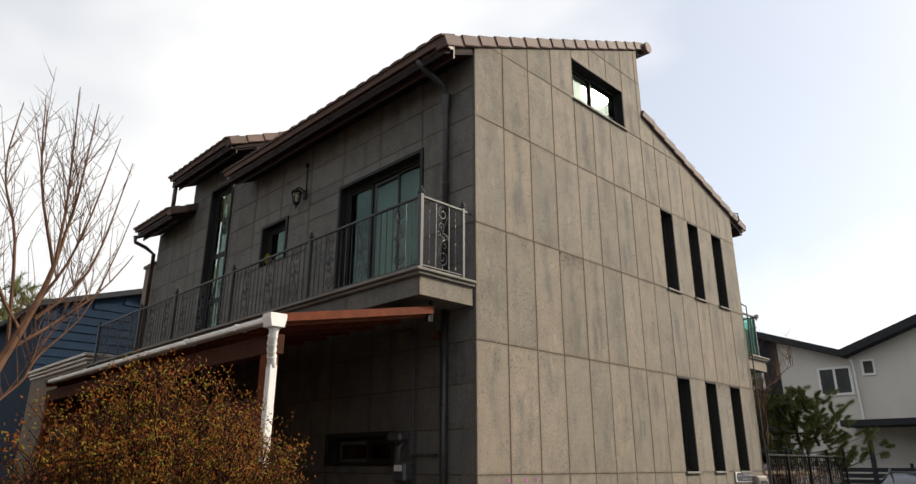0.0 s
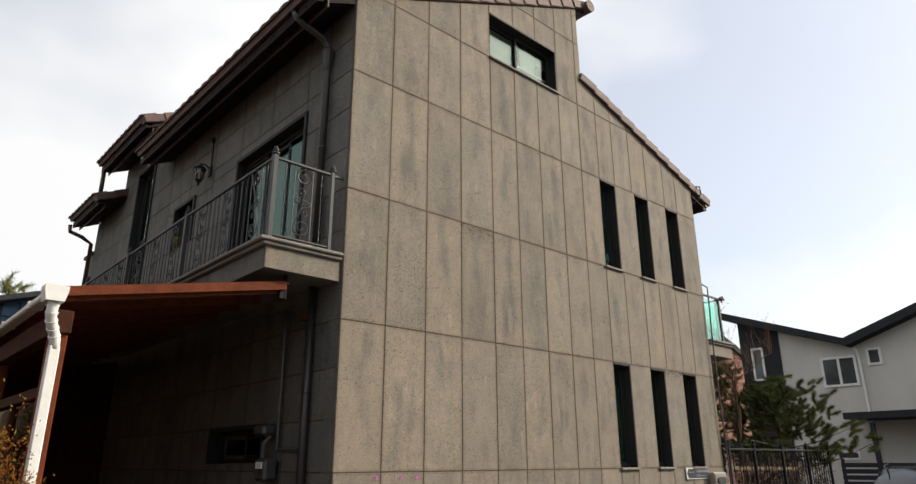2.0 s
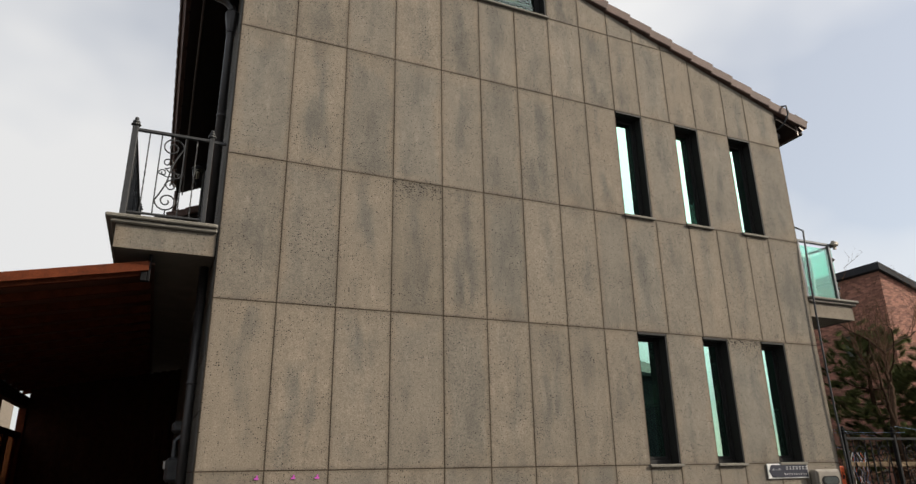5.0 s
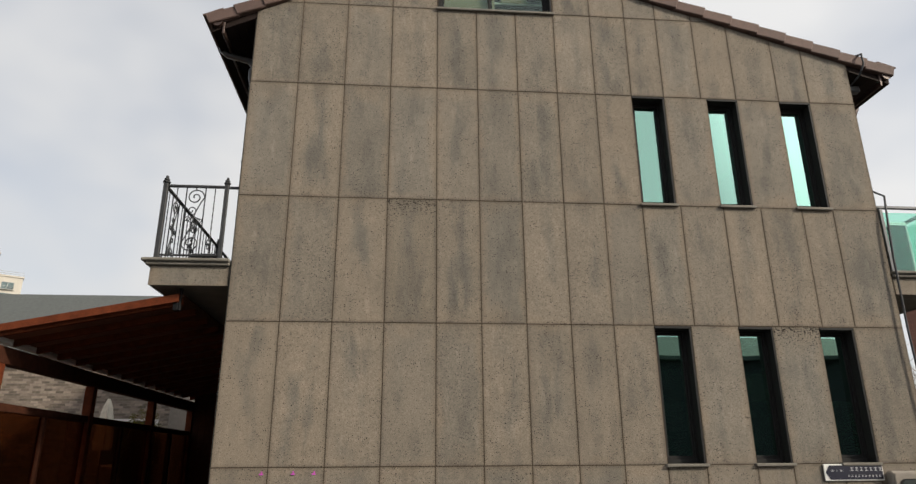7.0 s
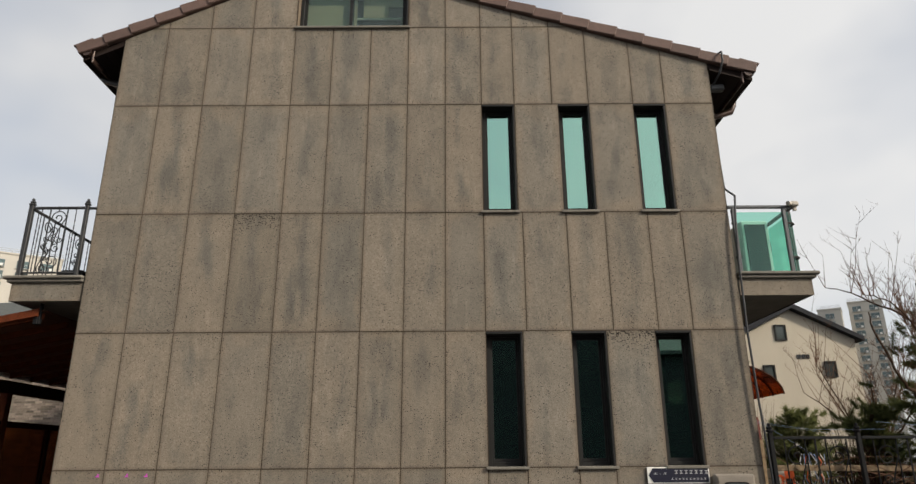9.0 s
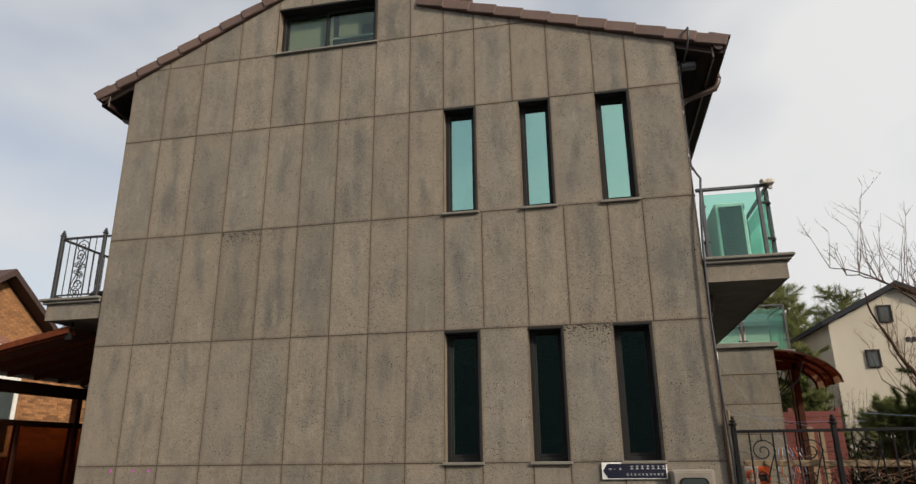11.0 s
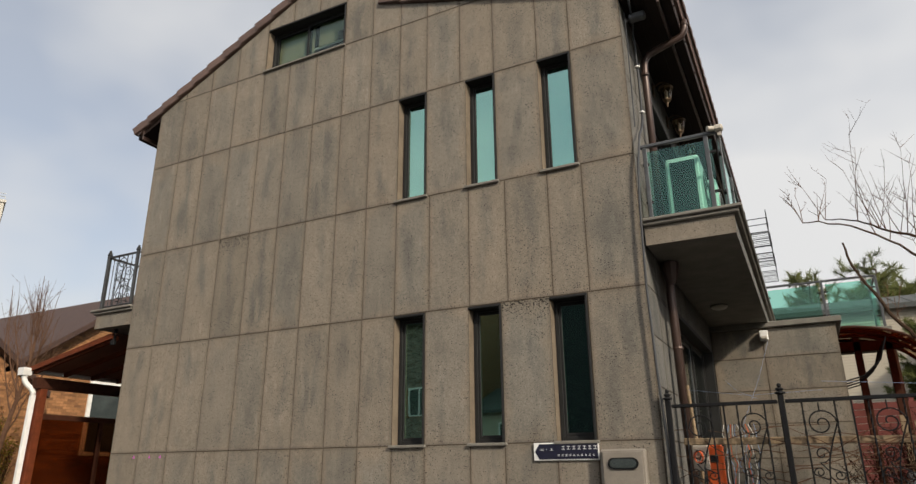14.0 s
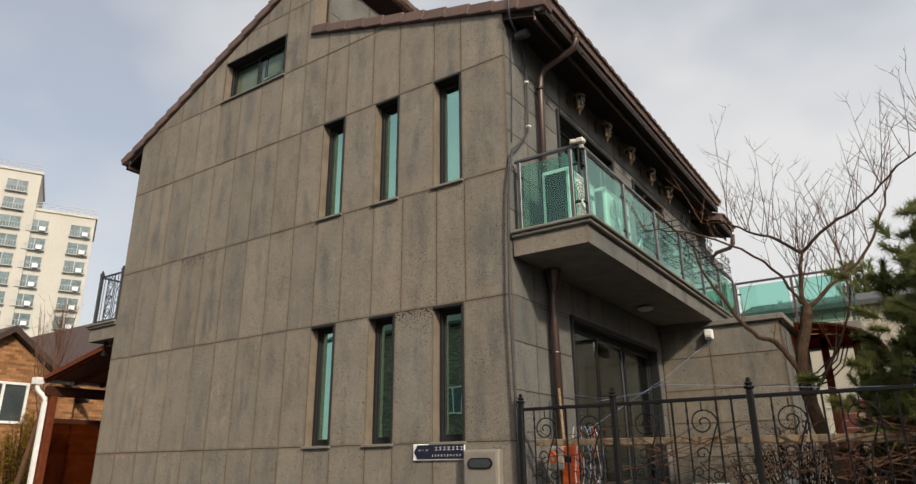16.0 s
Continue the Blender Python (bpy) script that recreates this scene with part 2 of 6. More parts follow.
ATTICGLASS = glass_material("attic_pane", (0.64, 0.74, 0.69), 0.06, (0.85, 0.95, 0.92))
GREENGLASS = glass_material("green_balustrade_glass", (0.62, 0.87, 0.79), 0.06, (0.7, 0.92, 0.86))
WOOD = material("red_brown_timber", (0.115, 0.028, 0.01), 0.75, vary=0.3, scale=9, fine=70, gloss=0.15)
DARKWOOD = material("dark_brown_timber", (0.05, 0.018, 0.01), 0.8, vary=0.3, scale=9, fine=70, gloss=0.12)
WHITE = material("white_plastic", (0.72, 0.71, 0.68), 0.4, vary=0.08, scale=8, bump=0.03)
CURTAIN = material("pale_curtain", (0.52, 0.49, 0.44), 0.9, vary=0.1, scale=20)
PLASTER = material("grey_plaster", (0.4, 0.38, 0.35), 0.9)
INSIDE = material("interior_paint", (0.35, 0.33, 0.3), 0.9)
CREAM = material("cream_render", (0.43, 0.385, 0.31), 0.9, vary=0.08, scale=1.2, streak=0.3)
PALE = material("pale_grey_render", (0.57, 0.535, 0.485), 0.9, vary=0.08, scale=1.0, streak=0.3)
CHAR = material("charcoal_cladding", (0.03, 0.031, 0.035), 0.85, vary=0.15, gloss=0.15)
BLUE = material("blue_siding", (0.01, 0.021, 0.04), 0.85, vary=0.15, scale=3, gloss=0.12)
OCHRE = material("ochre_brick", (0.29, 0.14, 0.058), 0.85, vary=0.2, scale=14, shade=0.25)
REDBRICK = material("red_brick", (0.29, 0.135, 0.095), 0.85, vary=0.3, scale=14, shade=0.35)
GREYBRICK = material("grey_brick", (0.27, 0.23, 0.19), 0.85, vary=0.3, scale=14, shade=0.3)
SHINGLE = material("brown_shingle", (0.042, 0.022, 0.017), 0.8, vary=0.25, scale=10, shade=0.2)
SLATE = material("grey_shingle", (0.06, 0.065, 0.062), 0.8, vary=0.2, scale=10, shade=0.2)
BARK = material("grey_brown_bark", (0.06, 0.037, 0.024), 0.95, vary=0.35, scale=20, bump=0.5, gloss=0.1)
TWIG = material("red_brown_twig", (0.11, 0.06, 0.037), 0.9, vary=0.25, scale=10, gloss=0.15)
NEEDLE = material("pine_needle", (0.085, 0.095, 0.028), 0.85, vary=0.35, scale=3, gloss=0.15)
LEAF = material("autumn_leaf", (0.125, 0.04, 0.004), 0.85, vary=0.5, scale=5, gloss=0.12)
LEAFGREEN = material("yellow_green_leaf", (0.12, 0.095, 0.008), 0.85, vary=0.35, scale=5, gloss=0.12)


def brick_material(name, color, spread):
    """Fired brick, each one of its own tone."""
    m = material(name, color, 0.88, vary=0.2, scale=9, fine=160, bump=0.3)
    n, l = m.node_tree.nodes, m.node_tree.links
    geo, rng, sc = n.new("ShaderNodeNewGeometry"), n.new("ShaderNodeMapRange"), n.new("ShaderNodeVectorMath")
    rng.inputs["To Min"].default_value, rng.inputs["To Max"].default_value = 1 - spread, 1 + spread
    l.new(geo.outputs["Random Per Island"], rng.inputs["Value"])
    b = n["Principled BSDF"]
    src = b.inputs["Base Color"].links[0].from_socket
    sc.operation = "SCALE"
    l.new(src, sc.inputs[0])
    l.new(rng.outputs["Result"], sc.inputs["Scale"])
    l.new(sc.outputs["Vector"], b.inputs["Base Color"])
    return m


OCHRE_B = brick_material("ochre_brick_piece", (0.29, 0.14, 0.058), 0.4)
RED_B = brick_material("red_brick_piece", (0.27, 0.125, 0.09), 0.45)
GREY_B = brick_material("grey_brick_piece", (0.24, 0.2, 0.165), 0.45)
MORTAR = material("pale_mortar", (0.3, 0.25, 0.2), 0.95)
GROUND = material("asphalt", (0.055, 0.055, 0.055), 0.9, vary=0.2, scale=2, bump=0.3)
SOIL = material("garden_soil", (0.05, 0.038, 0.026), 0.95, vary=0.3, scale=3, bump=0.4)
APART = material("apartment_paint", (0.44, 0.415, 0.365), 0.85, vary=0.06, scale=0.2, fine=4)
NAVY = material("navy_sign_paint", (0.012, 0.013, 0.028), 0.35, vary=0.05)
ORANGE = material("orange_plastic", (0.75, 0.12, 0.02), 0.45, vary=0.1)
BEIGE = material("beige_metal_box", (0.42, 0.38, 0.32), 0.45, vary=0.1)
CARPAINT = material("black_car_paint", (0.012, 0.013, 0.016), 0.12, metal=0.2, vary=0.02, bump=0.0)
REDWALL = material("red_board", (0.14, 0.03, 0.022), 0.7, vary=0.2, scale=5)


# ---- mesh helpers ----
def part(name, bm, mat, parent=None, label="", smooth=False):
    me = bpy.data.meshes.new(name)
    if smooth:
        for f in bm.faces:
            f.smooth = True
    bm.to_mesh(me)
    bm.free()
    me.materials.append(mat)
    ob = new(name, me)
    ob.parent = parent
    if label:
        ob["label"] = label
    return ob


def share(name, me, parent, m, label=""):
    ob = new(name, me)
    ob.parent = parent
    ob.matrix_basis = m
    if label:
        ob["label"] = label
    return ob


def box(bm, x0, x1, y0, y1, z0, z1, bevel=0.0):
    m = Matrix.LocRotScale(((x0 + x1) / 2, (y0 + y1) / 2, (z0 + z1) / 2), None, (abs(x1 - x0), abs(y1 - y0), abs(z1 - z0)))
    r = bmesh.ops.create_cube(bm, size=1, matrix=m)
    if bevel:
        edges = list({e for v in r["verts"] for e in v.link_edges})
        bmesh.ops.bevel(bm, geom=edges, offset=bevel, segments=1, affect="EDGES")
    return bm


def boxes(*dims, bevel=0.0):
    bm = bmesh.new()
    for d in dims:
        box(bm, *d, bevel=bevel)
    return bm


def prism(bm, pts, axis, a, b):
    """Extrudes a polygon of (u, z) from a to b along the axis 'x' or 'y' (u is the other one)."""
    def at(u, z, w):
        return (w, u, z) if axis == "x" else (u, w, z)
    v0 = [bm.verts.new(at(u, z, a)) for u, z in pts]
    v1 = [bm.verts.new(at(u, z, b)) for u, z in pts]
    k = len(pts)
    bm.faces.new(v0)
    bm.faces.new(v1[::-1])
    for i in range(k):
        bm.faces.new((v0[i], v1[i], v1[(i + 1) % k], v0[(i + 1) % k]))
    return bm


def fix(bm):
    bmesh.ops.recalc_face_normals(bm, faces=bm.faces)
    return bm


def tube(bm, pts, radius, sides=6, end=None, cap=True):
    """A round bar along points; end: the radius at its far end."""
    pts = [Vector(p) for p in pts]
    rings, side = [], None
    for i, p in enumerate(pts):
        d = (pts[min(i + 1, len(pts) - 1)] - pts[max(i - 1, 0)]).normalized()
        if side is None:
            side = d.orthogonal().normalized()
        side = (side - d * side.dot(d))
        side = side.normalized() if side.length > 1e-6 else d.orthogonal().normalized()
        up = d.cross(side)
        r = radius if end is None else radius + (end - radius) * i / (len(pts) - 1)
        rings.append([bm.verts.new(p + (side * math.cos(a) + up * math.sin(a)) * r) for a in (2 * math.pi * k / sides for k in range(sides))])
    for a, b in zip(rings, rings[1:]):
        for k in range(sides):
            bm.faces.new((a[k], a[(k + 1) % sides], b[(k + 1) % sides], b[k]))
    if cap:
        bm.faces.new(rings[0][::-1])
        bm.faces.new(rings[-1])
    return bm


def lathe(bm, profile, cx, cy, sides=10):
    """A turned shape from (radius, z) pairs round an upright axis."""
    rings = [[bm.verts.new((cx + r * math.cos(2 * math.pi * k / sides), cy + r * math.sin(2 * math.pi * k / sides), z)) for k in range(sides)] for r, z in profile]
    for a, b in zip(rings, rings[1:]):
        for k in range(sides):
            bm.faces.new((a[k], a[(k + 1) % sides], b[(k + 1) % sides], b[k]))
    bm.faces.new(rings[0][::-1])
    bm.faces.new(rings[-1])
    return bm


def thing(name, label, category, group="", kind="", at=(0, 0, 0)):
    ob = tagged(new(name), label, category, group, kind)
    ob.location = at
    return ob


def under(top, u0, u1, z0, z1):
    """The part of a rectangle that lies under a roofline given as (u, z) points."""
    def height(u):
        for (a, za), (b, zb) in zip(top, top[1:]):
            if a <= u <= b:
                return za + (zb - za) * (u - a) / (b - a)
        return top[0][1] if u < top[0][0] else top[-1][1]
    us = sorted({u0, u1, *[u for u, _ in top if u0 < u < u1]})
    for (a, za), (b, zb) in zip(top, top[1:]):
        if za != zb:
            u = a + (z1 - za) * (b - a) / (zb - za)
            if a < u < b and u0 < u < u1:
                us.append(u)
    us = sorted(set(us))
    crest = [(u, min(z1, height(u))) for u in us]
    if max(z for _, z in crest) - z0 < 0.02:
        return None
    pts = [(u0, z0), (u1, z0)] + [(u, max(z, z0 + 0.001)) for u, z in reversed(crest)]
    clean = [pts[0]]
    for p in pts[1:]:
        if abs(p[0] - clean[-1][0]) + abs(p[1] - clean[-1][1]) > 0.004:
            clean.append(p)
    return clean if len(clean) > 2 else None


def split(rect, holes):
    """A rectangle (u0, u1, z0, z1) less the openings, as rectangles."""
    out = [rect]
    for h0, h1, g0, g1 in holes:
        nxt = []
        for u0, u1, z0, z1 in out:
            if h1 <= u0 or h0 >= u1 or g1 <= z0 or g0 >= z1:
                nxt.append((u0, u1, z0, z1))
                continue
            if z0 < g0:
                nxt.append((u0, u1, z0, g0))
            if z1 > g1:
                nxt.append((u0, u1, g1, z1))
            a, b = max(z0, g0), min(z1, g1)
            if u0 < h0:
                nxt.append((u0, h0, a, b))
            if u1 > h1:
                nxt.append((h1, u1, a, b))
        out = nxt
    return [r for r in out if r[1] - r[0] > 0.02 and r[3] - r[2] > 0.02]


def core_wall(name, label, axis, a, b, u0, u1, z0, z1, top, holes, mat, parent=None):
    """A wall between the planes a and b, with openings cut through and a sloping top."""
    us = sorted({u0, u1, *[h for o in holes for h in o[:2]], *[u for u, _ in top if u0 < u < u1]})
    bm = bmesh.new()
    for c, d in zip(us, us[1:]):
        for r in split((c, d, z0, z1), holes):
            pts = under(top, *r)
            if pts:
                prism(bm, pts, axis, a, b)
    ob = part(name, fix(bm), mat, parent)
    if not parent:
        tagged(ob, label, "wall", kind="structure")
    return ob


def slabs(parent, axis, face, out, cells, top, holes, gap=0.005, proud=0.008, name="panel", mat=None, coarse=()):
    """Facing slabs with chamfered edges and open joints, each an object of its own; out: +1 or -1 along the axis."""
    for rect in cells:
        for r in split(rect, holes):
            pts = under(top, r[0] + gap, r[1] - gap, r[2] + gap, r[3] - gap)
            if not pts:
                continue
            cu, cz = sum(p[0] for p in pts) / len(pts), sum(p[1] for p in pts) / len(pts)
            jog = random.uniform(-0.0015, 0.0015)
            bm = bmesh.new()

            def ring(w, shrink):
                vs = []
                for u, z in pts:
                    du, dz = u - cu, z - cz
                    u2 = u - math.copysign(min(shrink, abs(du)), du)
                    z2 = z - math.copysign(min(shrink, abs(dz)), dz)
                    vs.append(bm.verts.new((w, u2, z2) if axis == "x" else (u2, w, z2)))
                return vs
            r0, r1, r2 = ring(face, 0), ring(face + out * (proud - 0.003 + jog), 0), ring(face + out * (proud + jog), 0.003)
            k = len(pts)
            for p, q in ((r0, r1), (r1, r2)):
                for i in range(k):
                    bm.faces.new((p[i], p[(i + 1) % k], q[(i + 1) % k], q[i]))
            bm.faces.new(r2)
            rough = any(r[0] < u < r[1] and r[2] < z < r[3] for u, z in coarse)
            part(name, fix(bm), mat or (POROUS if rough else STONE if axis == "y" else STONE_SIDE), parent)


def steps(a, b, size):
    k = max(1, round((b - a) / size))
    return [a + (b - a) * i / k for i in range(k + 1)]


def grid(us, zs):
    return [(a, b, c, d) for c, d in zip(zs, zs[1:]) for a, b in zip(us, us[1:])]


# ---- ground ----
ground = tagged(part("ground", boxes((-400, 500, -400, 600, -0.3, 0.0)), GROUND), "grey asphalt ground running to the horizon", "ground", kind="structure")
garden = tagged(part("garden_ground", boxes((-2.0, 6.3, 4.2, 19.0, 0.0, 0.15), (15.45, 22.0, 6.5, 18.0, 0.0, 0.5), bevel=0.03), SOIL), "brown garden soil beside the stone house", "ground", kind="structure")

# ---- the stone house ----
X0, X1, Y0, Y1 = 6.46, 15.31, 6.28, 18.3
STEP = 11.5
GABLE = [(X0, 7.76), (STEP, 10.14), (STEP + 0.001, 8.5), (X1, 7.3)]
WIN_X = [(11.89, 12.37), (13.02, 13.48), (14.13, 14.60)]
LOW, HIGH = (1.53, 3.23), (4.93, 6.61)
ATTIC = (9.07, 10.78, 7.97, 8.83)
F_HOLES = [(a, b, *LOW) for a, b in WIN_X] + [(a, b, *HIGH) for a, b in WIN_X] + [ATTIC]
wall_south = core_wall("wall_south", "gable wall faced with pitted grey stone slabs", "y", Y0 + 0.25, Y0 - 0.002, X0, X1, 0, 10.2, GABLE, F_HOLES, REVEAL)
core_wall("joint_bed", "", "y", Y0 - 0.002, Y0 - 0.0035, X0, X1, 0, 10.2, GABLE, F_HOLES, JOINT, wall_south)
ROWS_Z = [0.0, 1.52, 3.235, 4.91, 6.615, 7.955, 9.3, 10.3]
COLS = [X0, 7.11, 7.755, 8.4, 9.055, 9.635, 10.215, 10.79, 11.35, 11.885]
COLS_WIN = COLS + [12.375, 13.02, 13.48, 14.13, 14.605, X1]
COLS_MID = COLS + [12.43, 13.04, 13.58, 14.18, 14.64, X1]
COLS_TOP = COLS + [12.37, 12.93, 13.47, 14.13, 14.605, X1]
cells = []
for row, (za, zb) in enumerate(zip(ROWS_Z, ROWS_Z[1:])):
    cols = {0: COLS_WIN, 1: COLS_WIN, 2: COLS_MID, 3: COLS_WIN}.get(row, COLS_TOP)
    if za > 9:
        cols = [c for c in cols if c < STEP] + [STEP]
    cells += grid(cols, [za, zb])
slabs(wall_south, "y", Y0 - 0.002, -1, cells, GABLE, F_HOLES, gap=0.0055, proud=0.0065, coarse=((8.7, 4.2), (13.8, 2.5)))

# side walls: shorter, wider slabs in level courses
L_HOLES = [(7.44, 9.61, 4.06, 6.38), (11.48, 12.4, 5.5, 6.31), (14.1, 15.15, 4.1, 7.95), (7.95, 9.55, 1.62, 2.05)]
L_TOP = [(6.0, 7.64), (13.1, 7.64), (13.101, 8.5), (16.3, 8.5), (16.301, 7.62), (19, 7.62)]
wall_west = core_wall("wall_west", "shaded side wall faced with grey stone slabs", "x", X0 - 0.002, X0 + 0.25, Y0 + 0.25, Y1, 0, 8.6, L_TOP, L_HOLES, JOINT)
COURSES = [0.0, 0.38, 0.95, 1.52, 2.09, 2.665, 3.235, 3.79, 4.35, 4.91, 5.478, 6.046, 6.615, 7.12, 7.66, 8.6]
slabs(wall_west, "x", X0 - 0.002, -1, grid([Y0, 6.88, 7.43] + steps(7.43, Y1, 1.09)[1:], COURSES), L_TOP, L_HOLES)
R_HOLES = [(7.95, 11.5, 0.9, 3.2), (7.9, 10.1, 4.1, 6.45), (11.2, 12.9, 4.1, 6.45)]
R_TOP = [(6.0, 7.19), (15.4, 7.19), (15.401, 6.9), (16.6, 6.9), (16.601, 6.5), (19, 6.5)]
wall_east = core_wall("wall_east", "sunny side wall faced with grey stone slabs", "x", X1 + 0.002, X1 - 0.25, Y0 + 0.25, Y1, 0, 7.2, R_TOP, R_HOLES, JOINT)
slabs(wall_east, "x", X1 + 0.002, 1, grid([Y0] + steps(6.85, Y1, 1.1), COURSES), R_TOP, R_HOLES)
wall_north = tagged(part("wall_north", boxes((X0 + 0.25, X1 - 0.25, Y1 - 0.25, Y1 - 0.01, 0, 7.0)), PLASTER), "plain grey back wall", "wall", kind="structure")
floor_inner = tagged(part("floor_upper", boxes((X0 + 0.26, X1 - 0.26, Y0 + 0.26, Y1 - 0.26, 3.55, 3.85), (X0 + 0.26, X1 - 0.26, Y0 + 0.26, Y1 - 0.26, 0.3, 0.6)), INSIDE), "plain interior floors of the house", "floor", kind="structure")
parting = tagged(part("wall_inner", boxes((X0 + 0.26, X1 - 0.26, 12.9, 13.0, 0.6, 3.55), (X0 + 0.26, X1 - 0.26, 12.9, 13.0, 3.85, 7.0), (10.9, 11.0, Y0 + 0.26, 12.9, 0.6, 3.55), (10.9, 11.0, Y0 + 0.26, 12.9, 3.85, 7.0)), INSIDE), "plain inner partition walls", "wall", kind="structure")
attic_floor = tagged(part("ceiling", boxes((X0 + 0.26, X1 - 0.26, Y0 + 0.26, 13.0, 6.95, 7.05)), INSIDE), "plain ceiling under the attic", "ceiling", kind="structure")


# ---- windows of the gable ----
def window_south(name, u0, u1, z0, z1, label, glass, casement=False):
    w = tagged(new(name), label, "window", kind="structure")
    y = Y0 + 0.13
    t = 0.055
    part("window_frame", boxes((u0 + 0.004, u0 + t, y, y + 0.08, z0, z1), (u1 - t, u1 - 0.004, y, y + 0.08, z0, z1), (u0 + t, u1 - t, y, y + 0.08, z1 - t, z1), (u0 + t, u1 - t, y, y + 0.08, z0, z0 + t), bevel=0.004), FRAME, w)
    part("lintel_trim", boxes((u0, u1, Y0 - 0.02, y, z1 - 0.035, z1 - 0.003), bevel=0.004), FRAME, w)
    part("side_trim", boxes((u1 - 0.03, u1 - 0.002, Y0 - 0.017, y, z0, z1 - 0.036), bevel=0.004), FRAME, w)
    part("window_sill", boxes((u0 - 0.03, u1 + 0.03, Y0 - 0.05, y, z0 - 0.035, z0 + 0.002), bevel=0.006), CORNICE, w)
    if casement:
        m = u0 + (u1 - u0) * 0.47
        for a, b, dy in ((u0 + t, m + 0.03, 0.045), (m - 0.03, u1 - t, 0.01)):
            part("sash", boxes((a, a + 0.045, y + dy, y + dy + 0.03, z0 + t, z1 - t), (b - 0.045, b, y + dy, y + dy + 0.03, z0 + t, z1 - t), (a + 0.045, b - 0.045, y + dy, y + dy + 0.03, z1 - t - 0.045, z1 - t), (a + 0.045, b - 0.045, y + dy, y + dy + 0.03, z0 + t, z0 + t + 0.045)), FRAME, w)
            part("pane", boxes((a + 0.045, b - 0.045, y + dy + 0.012, y + dy + 0.018, z0 + t + 0.045, z1 - t - 0.045)), glass, w).visible_shadow = False
    else:
        part("sash", boxes((u0 + t, u0 + t + 0.03, y + 0.02, y + 0.06, z0 + t, z1 - t), (u1 - t - 0.03, u1 - t, y + 0.02, y + 0.06, z0 + t, z1 - t), (u0 + t + 0.03, u1 - t - 0.03, y + 0.02, y + 0.06, z1 - t - 0.04, z1 - t), (u0 + t + 0.03, u1 - t - 0.03, y + 0.02, y + 0.06, z0 + t, z0 + t + 0.04), bevel=0.004), FRAME, w)
        part("pane", boxes((u0 + t + 0.03, u1 - t - 0.03, y + 0.037, y + 0.043, z0 + t + 0.04, z1 - t - 0.04)), glass, w).visible_shadow = False
    return w


for k, (a, b) in enumerate(WIN_X):
    window_south("window_%d" % (k + 1), a, b, *LOW, "tall narrow ground floor window with dark frame and green glass", PANE)
    window_south("window_%d" % (k + 4), a, b, *HIGH, "tall narrow upper window with green mirror glass", PANE)
for a, b in WIN_X:
    drape = tagged(new("curtain"), "grey-green curtain behind a tall narrow window", "curtain", "gable window curtains")
    bm = bmesh.new()
    pts = [(a + 0.02 + (b - a - 0.04) * i / 24, Y0 + 0.26 + 0.025 * math.sin(i * 1.7)) for i in range(25)]
    lo, hi = [bm.verts.new((x, y, 0.6)) for x, y in pts], [bm.verts.new((x, y, 2.3)) for x, y in pts]
    for i in range(24):
        bm.faces.new((lo[i], lo[i + 1], hi[i + 1], hi[i]))
    bmesh.ops.solidify(bm, geom=bm.faces[:], thickness=0.004)
    part("cloth", bm, CURTAIN, drape, smooth=True)
window_south("window_7", *ATTIC, "wide sliding attic window with two panes in dark frame", ATTICGLASS, casement=True)


# ---- attic blind ----
BLIND = material("grey_blind_cloth", (0.34, 0.29, 0.22), 0.9, vary=0.15, scale=14, gloss=0.1)
blind = thing("roller_blind", "pale roller blinds hanging inside the attic window", "blind")
for a, b, c in ((9.12, 9.95, 8.08), (10.05, 10.45, 8.3), (10.45, 10.75, 8.5)):
    part("cloth", boxes((a, b, Y0 + 0.215, Y0 + 0.221, c, 8.82)), BLIND, blind)
part("inner_rail", boxes((9.1, 10.76, Y0 + 0.225, Y0 + 0.245, 8.28, 8.31), bevel=0.003), WHITE, blind)
part("tube", tube(bmesh.new(), [(9.1, Y0 + 0.235, 8.8), (10.76, Y0 + 0.235, 8.8)], 0.02, 8), WHITE, blind)

# ---- roofs ----
SLOPE, SLOPE_R = 0.4716, 0.316


